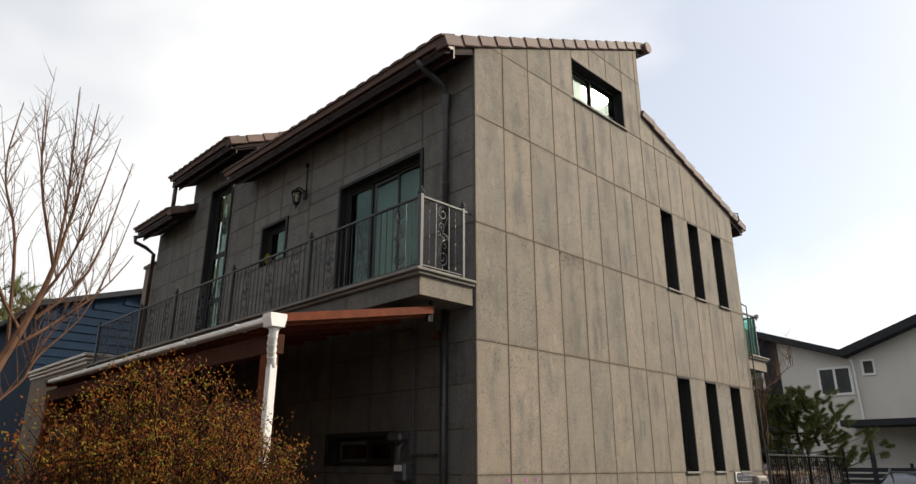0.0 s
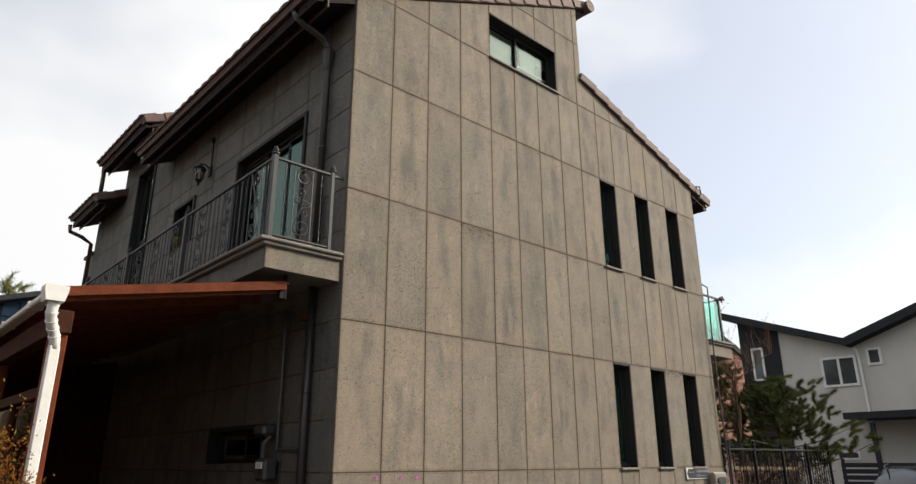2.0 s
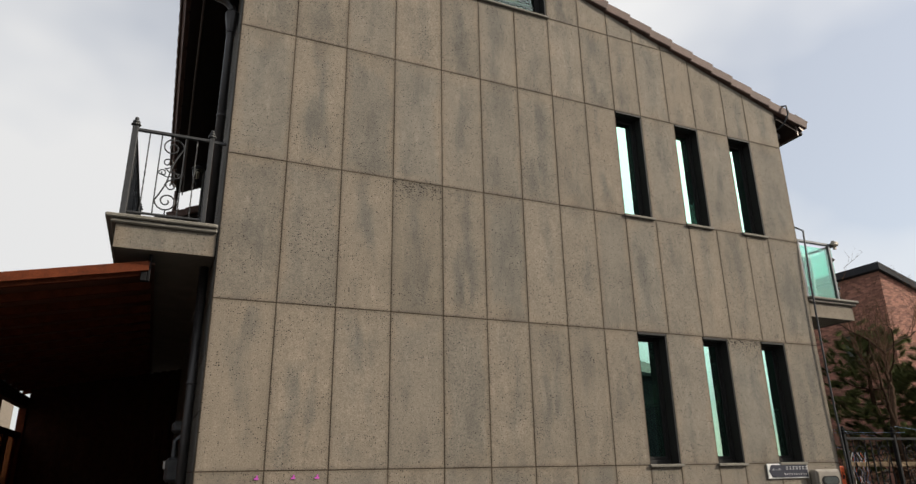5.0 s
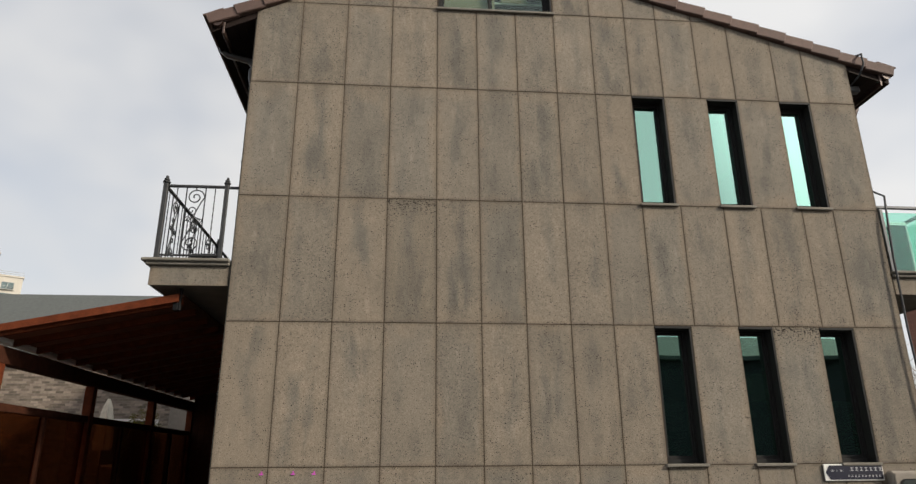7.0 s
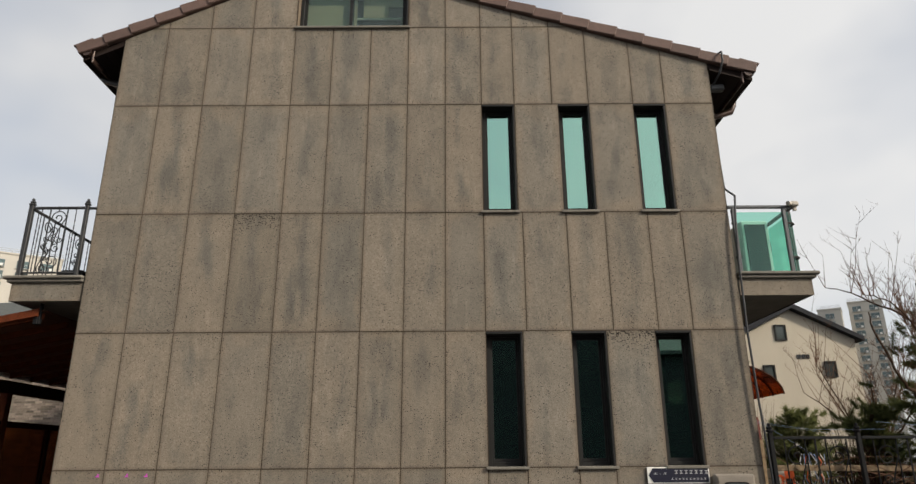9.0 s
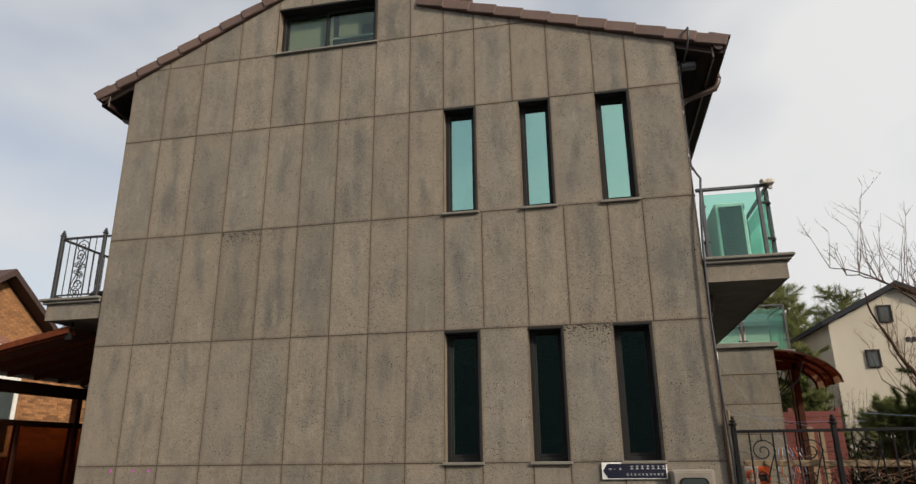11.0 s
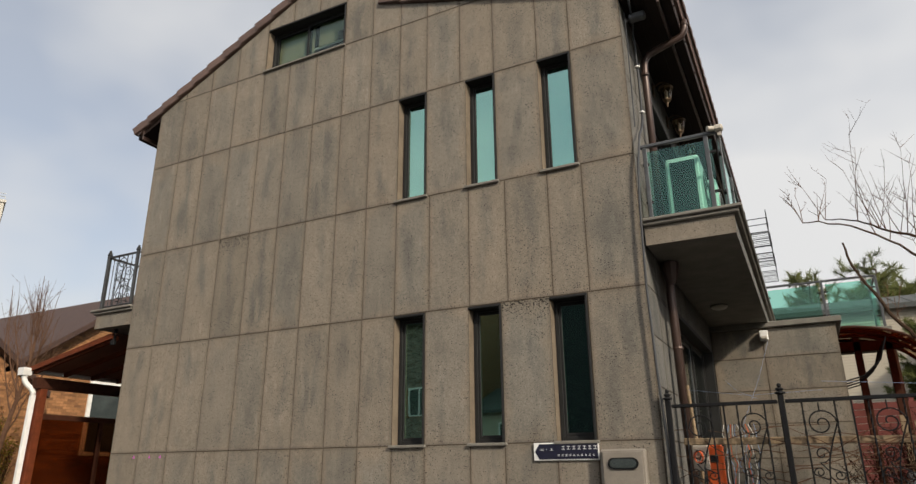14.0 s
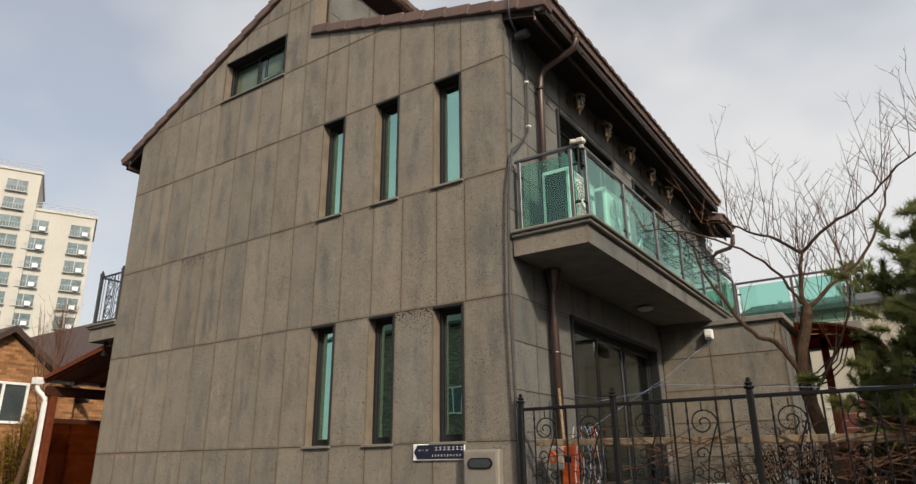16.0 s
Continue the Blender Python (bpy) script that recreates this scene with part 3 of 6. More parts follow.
def roof_plane(name, label, xa, za, xb, zb, ya, yb, verge=True, tile_near=True):
    """A tiled roof slope between two lines along y; (xa, za) is the eave's underside."""
    r = thing(name, label, "roof", kind="structure")
    bm = prism(bmesh.new(), [(xa, za), (xb, zb), (xb, zb + 0.17), (xa, za + 0.17)], "y", ya + (0.07 if verge else 0.03), yb)
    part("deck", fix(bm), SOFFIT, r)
    d = Vector((xb - xa, 0, zb - za))
    n = max(2, round(d.length / 0.42))
    up = Vector((-d.z, 0, d.x)).normalized() * (1 if d.x > 0 else -1)
    step = d / n
    # courses of tiles, each lapping over the one below
    rows = bmesh.new()
    for i in range(n):
        p = Vector((xa, 0, za)) + step * i + up * 0.16
        q = p + step * 1.08
        lo, hi = p + up * 0.09, q + up * 0.05
        prism(rows, [(p.x, p.z), (q.x, q.z), (hi.x, hi.z), (lo.x, lo.z)], "y", ya + 0.2, yb - 0.02)
    tagged(part("tile_courses", fix(rows), TILE, r), kind="stuff")
    # verge tiles folding down over the gable end
    if verge:
        for i in range(n):
            p = Vector((xa, 0, za)) + step * i
            q = p + step * 1.06
            lo, hi = p + up * 0.262, q + up * 0.247
            b0, b1 = p + up * 0.09, q + up * 0.075
            bm = prism(bmesh.new(), [(b0.x, b0.z), (b1.x, b1.z), (hi.x, hi.z), (lo.x, lo.z)], "y", ya, ya + 0.22)
            for v in bm.verts:
                if v.co.y < ya + 0.01 and abs(v.co.x - p.x) < abs(v.co.x - q.x):
                    v.co.y -= 0.022
            fix(bm)
            bmesh.ops.bevel(bm, geom=[e for e in bm.edges], offset=0.012, segments=1, affect="EDGES")
            part("verge_tile", bm, TILE, r)
    # rounded tile noses along the eave
    k = max(3, round((yb - ya) / 0.3))
    me = None
    for i in range(k):
        y = ya + (yb - ya) * (i + 0.5) / k
        if me is None:
            bm = bmesh.new()
            w = (yb - ya) / k
            pts = [(-w / 2, 0.0)] + [(w * (j / 6 - 0.5), 0.02 + 0.022 * math.sin(math.pi * j / 6)) for j in range(7)] + [(w / 2, 0.0)]
            prism(bm, pts, "x", 0.0, (0.3 if d.x > 0 else -0.3))
            me = bpy.data.meshes.new("eave_tile")
            fix(bm).to_mesh(me)
            bm.free()
            me.materials.append(TILE)
        e = Vector((xa, y, za)) + up * 0.255 - d.normalized() * 0.03
        share("eave_tile", me, r, pose(e.x, e.y, e.z, 0, -math.degrees(math.atan2(d.z, d.x)) if d.x > 0 else math.degrees(math.atan2(d.z, -d.x)), 0))
    return r


def eave_box(name, label, xa, xb, za, ya, yb, side, slope):
    """A boxed eave: fascia, level soffit boards and a gutter; side: -1 where the eave looks to -x."""
    e = thing(name, label, "eave", kind="structure")
    lo, hi = min(xa - side * 0.03, xb), max(xa - side * 0.03, xb)
    part("fascia", boxes((xa, xa - side * 0.03, ya, yb, za - 0.1, za + 0.15), bevel=0.005), GUTTER, e)
    for k in range(3):
        w = (hi - lo) / 3
        p, q = lo + k * w + 0.004, lo + (k + 1) * w - 0.004
        zp, zq = za + slope * abs(p - xa) - 0.02, za + slope * abs(q - xa) - 0.02
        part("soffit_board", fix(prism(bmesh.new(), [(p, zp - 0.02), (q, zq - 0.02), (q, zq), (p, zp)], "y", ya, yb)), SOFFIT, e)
    x = xa + side * 0.075
    g = bmesh.new()
    ring = [(x + 0.075 * math.cos(t), za + 0.1 + 0.1 * math.sin(t)) for t in [math.pi * k / 6 for k in range(6, 13)]]
    ring += [(x + 0.065, za + 0.1), (x + 0.05, za + 0.06), (x - 0.05, za + 0.06), (x - 0.065, za + 0.1)]
    part("gutter", fix(prism(g, ring, "y", ya - 0.03, yb + 0.03)), GUTTER, e)
    for k in range(max(2, round((yb - ya) / 0.9))):
        y = ya + 0.3 + k * 0.9
        if y < yb:
            part("gutter_bracket", boxes((min(x, xa) - 0.085, max(x, xa) + 0.085, y, y + 0.025, za - 0.01, za + 0.01), bevel=0.003), SOFFIT, e)
    return e


EAVE_L, EAVE_R = 5.86, 15.97
RIDGE = 11.82
zl = 7.68 - SLOPE * (X0 - EAVE_L)
roof_plane("roof_main", "brown tiled main roof slope with stepped verge tiles", EAVE_L, zl, RIDGE, zl + SLOPE * (RIDGE - EAVE_L), Y0 - 0.06, 13.15)
eave_box("eave_west", "dark brown boxed eave with gutter", EAVE_L + 0.14, X0 - 0.02, zl + 0.066, Y0 - 0.02, 13.12, -1, SLOPE)
zr = 7.22 - SLOPE_R * (EAVE_R - X1)
roof_plane("roof_low", "brown tiled lower roof slope with stepped verge tiles", EAVE_R, zr, STEP - 0.05, zr + SLOPE_R * (EAVE_R - STEP + 0.05), Y0 - 0.06, 15.4)
eave_box("eave_east", "dark brown boxed eave with gutter on the sunny side", EAVE_R - 0.14, X1 + 0.02, zr + 0.044, Y0 - 0.02, 15.4, 1, SLOPE_R)
clerestory = core_wall("wall_clerestory", "short stone wall between the two roof slopes", "x", STEP - 0.2, STEP, Y0 + 0.3, 13.1, 8.3, 10.2, [(0, 10.0), (20, 10.0)], [], JOINT)
slabs(clerestory, "x", STEP, 1, grid(steps(Y0 + 0.3, 13.1, 1.1), [8.3, 9.2, 10.05]), [(0, 10.0), (20, 10.0)], [])
ridge_cap = thing("ridge_cap", "brown rounded ridge tiles", "roof", kind="structure")
zt = zl + SLOPE * (RIDGE - EAVE_L) + 0.12
for i in range(17):
    bm = tube(bmesh.new(), [(RIDGE + 0.02, Y0 - 0.14 + i * 0.42, zt), (RIDGE + 0.02, Y0 + 0.3 + i * 0.42, zt + 0.0)], 0.13, 10, 0.115)
    part("ridge_tile", bm, TILE, ridge_cap)
roof_plane("roof_stair", "brown tiled roof over the stair tower", 5.86, 8.25, 10.2, 8.25 + SLOPE * 4.34, 13.1, 16.3)
eave_box("eave_stair", "dark brown boxed eave of the stair tower", 6.0, X0 - 0.02, 8.316, 13.2, 16.25, -1, SLOPE)
roof_plane("roof_rear", "brown tiled rear roof over the far end", 5.86, 7.38, 10.8, 7.38 + SLOPE * 4.9, 16.0, 18.3)
eave_box("eave_rear", "dark brown boxed eave at the far end", 6.0, X0 - 0.02, 7.446, 16.1, 18.25, -1, SLOPE)
roof_plane("roof_rear_east", "brown tiled lower roof at the back", 15.97, 6.72, 11.0, 6.72 + SLOPE_R * 4.97, 15.42, 16.7)
eave_box("eave_rear_east", "dark brown boxed eave at the back", 15.83, X1 + 0.02, 6.764, 15.46, 16.65, 1, SLOPE_R)
parapet = tagged(part("parapet", boxes((X0, X0 + 1.2, Y1, 19.05, 0, 6.8), (X0 - 0.05, X0 + 1.25, Y1, 19.1, 6.8, 6.88)), STONE), "grey stone parapet at the rear of the house", "wall", kind="structure")

# ---- left balcony ----
BX = 5.46
balcony_west = thing("balcony_west", "stone balcony slab with moulded edge", "balcony")
part("slab", boxes((BX + 0.02, X0 - 0.02, Y0 + 0.03, 19.0, 3.7, 3.94)), CORNICE, balcony_west)
part("upper_moulding", boxes((BX - 0.1, X0 - 0.02, Y0 - 0.05, 19.05, 3.985, 4.03), bevel=0.012), CORNICE, balcony_west)
part("lower_moulding", boxes((BX - 0.05, X0 - 0.02, Y0 - 0.02, 19.02, 3.94, 3.985), bevel=0.012), CORNICE, balcony_west)
slabs(balcony_west, "y", Y0 + 0.03, -1, [(BX, X0 - 0.02, 3.68, 3.94)], [(0, 9), (30, 9)], [], name="fascia_panel")
slabs(balcony_west, "x", BX + 0.02, -1, grid(steps(Y0 + 0.03, 19.0, 1.6), [3.68, 3.94]), [(0, 9), (30, 9)], [], name="fascia_panel")


def curl(cx, cz, r0, r1, start, turns, n=20):
    """Points of a flat spiral, from the radius r0 outwards to r1, that begins at the angle start."""
    pts = []
    for i in range(n + 1):
        t = i / n
        r, g = r0 + (r1 - r0) * t, start + turns * 2 * math.pi * t
        pts.append((cx + r * math.cos(g), 0, cz + r * math.sin(g)))
    return pts


def scroll_mesh(h, w, mat, thick=0.007):
    """A wrought S scroll in the x-z plane, h high, its middle at the origin: a long bar rolled up at both ends, smaller curls on it."""
    bm = bmesh.new()
    top = curl(0.0, h / 2 - 0.46 * w, 0.07 * w, 0.46 * w, 3.77, -1.6, 26)
    x, _, z = top[-1]
    for k in range(1, 7):
        t = k / 6
        top.append((x * (1 - t) ** 1.5, 0, z * (1 - t)))
    tube(bm, top + [(-px, 0, -pz) for px, _, pz in reversed(top[:-1])], thick, 5)
    for s in (1, -1):
        inner = curl(-0.13 * w, h * 0.15, 0.05 * w, 0.27 * w, 0.3, -1.35, 18)
        tube(bm, [(s * px, 0, s * pz) for px, _, pz in inner] + [(0, 0, s * h * 0.02)], thick * 0.85, 5)
        knob = curl(-0.27 * w, h * 0.01, 0.04 * w, 0.17 * w, 2.2, 1.2, 14)
        tube(bm, [(s * px, 0, s * pz) for px, _, pz in knob] + [(0, 0, -s * h * 0.05)], thick * 0.8, 5)
        tube(bm, [(0, 0, s * (h / 2 - 0.1 * w)), (0, 0, s * (h / 2 + 0.06))], thick * 0.9, 5)
    me = bpy.data.meshes.new("scroll")
    bm.to_mesh(me)
    bm.free()
    me.materials.append(mat)
    return me


def bar_mesh(h, twisted, mat, r=0.008):
    bm = bmesh.new()
    if twisted:
        n = max(6, int(h / 0.05))
        rings = []
        for i in range(n + 1):
            a, rr = i * 0.9, r * (1.25 if i % 2 else 0.95)
            rings.append([bm.verts.new((rr * 1.2 * math.cos(a + k * math.pi / 2), rr * 1.2 * math.sin(a + k * math.pi / 2), h * i / n)) for k in range(4)])
        for p, q in zip(rings, rings[1:]):
            for k in range(4):
                bm.faces.new((p[k], p[(k + 1) % 4], q[(k + 1) % 4], q[k]))
    else:
        box(bm, -r, r, -r, r, 0, h)
    me = bpy.data.meshes.new("baluster")
    bm.to_mesh(me)
    bm.free()
    me.materials.append(mat)
    return me


def finial(bm, x, y, z, s=1.0):
    return lathe(bm, [(0.036 * s, z), (0.046 * s, z + 0.01 * s), (0.044 * s, z + 0.022 * s), (0.02 * s, z + 0.03 * s), (0.034 * s, z + 0.042 * s), (0.034 * s, z + 0.054 * s), (0.014 * s, z + 0.064 * s), (0.021 * s, z + 0.076 * s), (0.018 * s, z + 0.09 * s), (0.006 * s, z + 0.1 * s)], x, y, 8)


def railing(owner, a, b, z0, z1, mat, scroll, bar, twist, gap, every, rail=0.02, low=0.07):
    """Rails, balusters and scrolls between two points, under the thing `owner`."""
    a, b = Vector((a[0], a[1], 0)), Vector((b[0], b[1], 0))
    d = b - a
    yaw = math.degrees(math.atan2(d.y, d.x))
    u, s = d.normalized(), Vector((-d.y, d.x, 0)).normalized()
    for z, t, nm in ((z1, rail, "top_rail"), (z0 + low, rail * 0.7, "bottom_rail")):
        bm = bmesh.new()
        box(bm, 0, d.length, -t, t, z - t * 1.2, z + t * 0.4, bevel=0.004)
        bm.transform(pose(a.x, a.y, 0, 0, 0, yaw))
        part(nm, bm, mat, owner)
    n = max(2, round(d.length / gap))
    for i in range(1, n):
        p = a + d * i / n
        if scroll and i % every == every // 2:
            share("scroll", scroll, owner, pose(p.x, p.y, (z0 + low + z1) / 2, 0, 0, yaw))
        else:
            share("baluster", twist if i % 2 else bar, owner, pose(p.x, p.y, z0 + low, 0, 0, yaw))


BAR_W, TWIST_W = bar_mesh(0.96, False, RAILIRON, 0.0065), bar_mesh(0.96, True, RAILIRON, 0.006)
SCROLL_W = scroll_mesh(0.84, 0.23, RAILIRON, 0.0085)
railing_west = thing("balcony_railing", "grey wrought iron railing with scrolls on the balcony", "railing")
posts_w = [Y0 + 0.07, 9.0, 11.6, 14.15, 16.1, 18.9]
for y in posts_w:
    bm = boxes((BX + 0.015, BX + 0.075, y - 0.03, y + 0.03, 4.03, 5.08), bevel=0.006)
    finial(bm, BX + 0.045, y, 5.08, 1.1)
    part("post", bm, RAILIRON, railing_west)
bm = boxes((X0 - 0.2, X0 - 0.15, Y0 + 0.045, Y0 + 0.095, 4.03, 5.08), bevel=0.006)
part("post", finial(bm, X0 - 0.175, Y0 + 0.07, 5.08, 1.0), RAILIRON, railing_west)
for p, q in zip(posts_w, posts_w[1:]):
    railing(railing_west, (BX + 0.045, p + 0.03), (BX + 0.045, q - 0.03), 4.03, 5.05, RAILIRON, SCROLL_W, BAR_W, TWIST_W, 0.137, 6)
railing(railing_west, (BX + 0.075, Y0 + 0.07), (X0 - 0.2, Y0 + 0.07), 4.03, 5.05, RAILIRON, scroll_mesh(0.86, 0.25, RAILIRON, 0.0085), BAR_W, TWIST_W, 0.115, 6)
part("end_rail", boxes((X0 - 0.15, X0 - 0.02, Y0 + 0.055, Y0 + 0.085, 5.02, 5.05)), RAILIRON, railing_west)

# ---- right balcony with glass ----
GX = 16.35
balcony_east = thing("balcony_east", "stone balcony slab with moulded edge and glass balustrade", "balcony")
part("slab", boxes((X1 + 0.03, GX - 0.02, Y0 + 0.03, 14.5, 3.72, 3.94)), CORNICE, balcony_east)
part("upper_moulding", boxes((X1 + 0.03, GX + 0.09, Y0 - 0.05, 14.5, 3.985, 4.03), bevel=0.012), CORNICE, balcony_east)
part("lower_moulding", boxes((X1 + 0.03, GX + 0.05, Y0 - 0.02, 14.5, 3.94, 3.985), bevel=0.012), CORNICE, balcony_east)
slabs(balcony_east, "y", Y0 + 0.03, -1, [(X1 + 0.03, GX, 3.7, 3.94)], [(0, 9), (30, 9)], [], name="fascia_panel")
slabs(balcony_east, "x", GX - 0.02, 1, grid(steps(Y0 + 0.03, 14.5, 1.6), [3.7, 3.94]), [(0, 9), (30, 9)], [], name="fascia_panel")
glass_rail = thing("glass_balustrade", "green glass balustrade with grey metal posts and handrail", "railing")
gy = Y0 + 0.1


def glass_bay(owner, a, b, z0, z1):
    """A pane on four clips between two posts."""
    a, b = Vector((a[0], a[1], 0)), Vector((b[0], b[1], 0))
    d = b - a
    m = pose(a.x, a.y, 0, 0, 0, math.degrees(math.atan2(d.y, d.x)))
    bm = boxes((0.07, d.length - 0.07, -0.005, 0.005, z0 + 0.04, z1 - 0.1))
    bm.transform(m)
    part("glass_pane", bm, GREENGLASS, owner).visible_shadow = False
    for u in (0.03, d.length - 0.11):
        for z in (z0 + 0.22, z1 - 0.28):
            bm = boxes((u, u + 0.08, -0.015, 0.015, z, z + 0.03), bevel=0.004)
            bm.transform(m)
            part("clip", bm, FRAME, owner)
    bm = boxes((0, d.length, -0.025, 0.025, z1 - 0.045, z1), bevel=0.01)
    bm.transform(m)
    part("handrail", bm, GREYIRON, owner)


def metal_post(owner, x, y, z0, z1):
    part("post", boxes((x - 0.025, x + 0.025, y - 0.025, y + 0.025, z0, z1 - 0.046), bevel=0.006), GREYIRON, owner)


gx = GX - 0.07
nodes_g = [(X1 + 0.12, gy), (gx - 0.13, gy)]
for p in nodes_g:
    metal_post(glass_rail, *p, 4.03, 5.03)
glass_bay(glass_rail, (X1 + 0.05, gy), (gx, gy), 4.03, 5.03)
ys = [gy + 0.13] + [gy + 0.13 + 1.3 * k for k in range(1, 7)]
for y in ys:
    metal_post(glass_rail, gx, y, 4.03, 5.03)
for p, q in zip([gy] + ys[1:-1], ys[1:]):
    glass_bay(glass_rail, (gx, p), (gx, q), 4.03, 5.03)
terrace_rail = thing("terrace_balustrade", "green glass balustrade round the roof terrace", "railing")
tr = [(gx, 14.5), (17.4, 14.5), (18.4, 14.5)]
for p in tr + [(18.4, 16.0)]:
    metal_post(terrace_rail, *p, 3.9, 5.0)
for p, q in zip(tr + [(18.4, 14.5)], tr[1:] + [(18.4, 16.0)]):
    if p != q:
        glass_bay(terrace_rail, p, q, 3.9, 5.0)

# ---- projecting ground floor room with terrace ----
P_TOP = [(0, 3.62), (40, 3.62)]
wall_porch = core_wall("wall_porch", "projecting low wall faced with grey stone slabs", "y", 12.1, 11.9, X1 + 0.02, 17.4, 0, 3.62, P_TOP, [], JOINT)
slabs(wall_porch, "y", 11.9, -1, grid([X1 + 0.02, 16.2, 17.4], [0.0, 0.8, 1.37, 1.94, 2.51, 3.09, 3.62]), P_TOP, [])
wall_porch_side = core_wall("wall_porch_side", "side of the projecting stone room", "x", 17.2, 17.39, 12.1, 15.5, 0, 3.62, P_TOP, [], JOINT)
slabs(wall_porch_side, "x", 17.39, 1, grid(steps(12.1, 15.5, 1.1), [0.0, 0.8, 1.37, 1.94, 2.51, 3.09, 3.62]), P_TOP, [])
terrace = tagged(part("terrace", boxes((X1 + 0.03, 17.5, 11.82, 15.6, 3.62, 3.72), (X1 + 0.03, 18.5, 14.4, 17.0, 3.73, 3.9), bevel=0.01), CORNICE), "stone coping and deck of the roof terrace", "terrace", kind="structure")

# ---- pergola ----
SHEET = material("brown_translucent_sheet", (0.09, 0.045, 0.03), 0.6, vary=0.15, scale=4, gloss=0.2)
sn, sl = SHEET.node_tree.nodes, SHEET.node_tree.links
s_tr, s_mix = sn.new("ShaderNodeBsdfTranslucent"), sn.new("ShaderNodeMixShader")
s_tr.inputs["Color"].default_value = (0.42, 0.23, 0.16, 1)
s_mix.inputs["Fac"].default_value = 0.18
sl.new(sn["Principled BSDF"].outputs["BSDF"], s_mix.inputs[1])
sl.new(s_tr.outputs["BSDF"], s_mix.inputs[2])
sl.new(s_mix.outputs["Shader"], sn["Material Output"].inputs["Surface"])
pergola = thing("pergola", "red-brown timber lean-to pergola with smoked glass side", "pergola", at=(0.08, 0.1, 0.0))
PX0, PX1, PZ0, PZ1 = 3.5, 5.76, 3.12, 3.565
ps = (PZ1 - PZ0) / (PX1 - PX0)
for k in range(15):
    y = 6.42 + k * 0.6
    bm = prism(bmesh.new(), [(PX0, PZ0 - 0.085), (PX1, PZ1 - 0.085), (PX1, PZ1), (PX0, PZ0)], "y", y - 0.03, y + 0.03)
    part("rafter", fix(bm), WOOD, pergola)
bm = prism(bmesh.new(), [(PX0 - 0.05, PZ0 + 0.002), (PX1 + 0.03, PZ1 + 0.018), (PX1 + 0.03, PZ1 + 0.04), (PX0 - 0.05, PZ0 + 0.024)], "y", 6.36, 14.9)
part("roof_sheet", fix(bm), SHEET, pergola, "brown light-passing sheet")
bm = prism(bmesh.new(), [(PX0 - 0.06, PZ0 - 0.055), (PX1 - 0.02, PZ1 - 0.055), (PX1 - 0.02, PZ1 + 0.045), (PX0 - 0.06, PZ0 + 0.035)], "y", 6.32, 6.36)
part("barge_board", fix(bm), WOOD, pergola)
part("front_beam", boxes((3.52, 3.66, 6.4, 14.8, 2.76, 2.97), bevel=0.008), DARKWOOD, pergola)
for y in (6.5, 9.2, 12.0, 14.6):
    part("post", boxes((3.52, 3.66, y, y + 0.14, 0.15, 2.76), bevel=0.008), WOOD, pergola)
SMOKED = glass_material("smoked_brown_pane", (0.4, 0.24, 0.15), 0.08, (0.7, 0.6, 0.5))
for y0, y1 in ((6.64, 9.2), (9.34, 12.0), (12.14, 14.6)):
    part("side_rail", boxes((3.54, 3.64, y0, y1, 2.2, 2.3), (3.54, 3.64, y0, y1, 0.6, 0.7), (3.55, 3.63, (y0 + y1) / 2 - 0.04, (y0 + y1) / 2 + 0.04, 0.7, 2.2), bevel=0.006), DARKWOOD, pergola)
    part("side_pane", boxes((3.585, 3.595, y0, y1, 0.7, 2.2)), SMOKED, pergola)
# far end closed up to the roof with added boards that keep the inside dark
for k in range(17):
    x = 3.66 + k * 0.155
    part("end_board", boxes((x, x + 0.1545, 14.66, 14.7, 0.15, 3.115 + (x - 3.6) * 0.195), bevel=0.004), DARKWOOD, pergola)
part("end_board", boxes((6.295, 6.375, 14.66, 14.7, 0.15, 3.64), bevel=0.004), DARKWOOD, pergola)
part("deck", boxes((3.55, 6.34, 6.5, 14.6, 0.15, 0.2)), DARKWOOD, pergola)
gutter_w = thing("rain_gutter", "white plastic gutter and downpipe on the pergola", "gutter", at=(0.12, 0.18, 0.02))
bm = boxes((3.34, 3.46, 6.2, 14.2, 3.035, 3.1), bevel=0.015)
part("gutter", bm, WHITE, gutter_w)
hop = prism(bmesh.new(), [(3.33, 2.98), (3.48, 2.98), (3.5, 3.08), (3.5, 3.12), (3.31, 3.12), (3.31, 3.08)], "y", 6.1, 6.27)
part("hopper", fix(hop), WHITE, gutter_w)
bend = [(3.41, 6.185, 2.99), (3.41, 6.19, 2.93), (3.415, 6.215, 2.86), (3.44, 6.26, 2.8), (3.475, 6.315, 2.745), (3.505, 6.35, 2.68), (3.51, 6.352, 2.59)]
part("bend", tube(bmesh.new(), bend, 0.047, 12), WHITE, gutter_w, smooth=True)
for k in range(5):
    p, q = Vector(bend[k]).lerp(Vector(bend[k + 1]), 0.5), Vector(bend[k + 1]) - Vector(bend[k])
    part("rib", tube(bmesh.new(), [tuple(p), tuple(p + q.normalized() * 0.016)], 0.053, 12), WHITE, gutter_w)
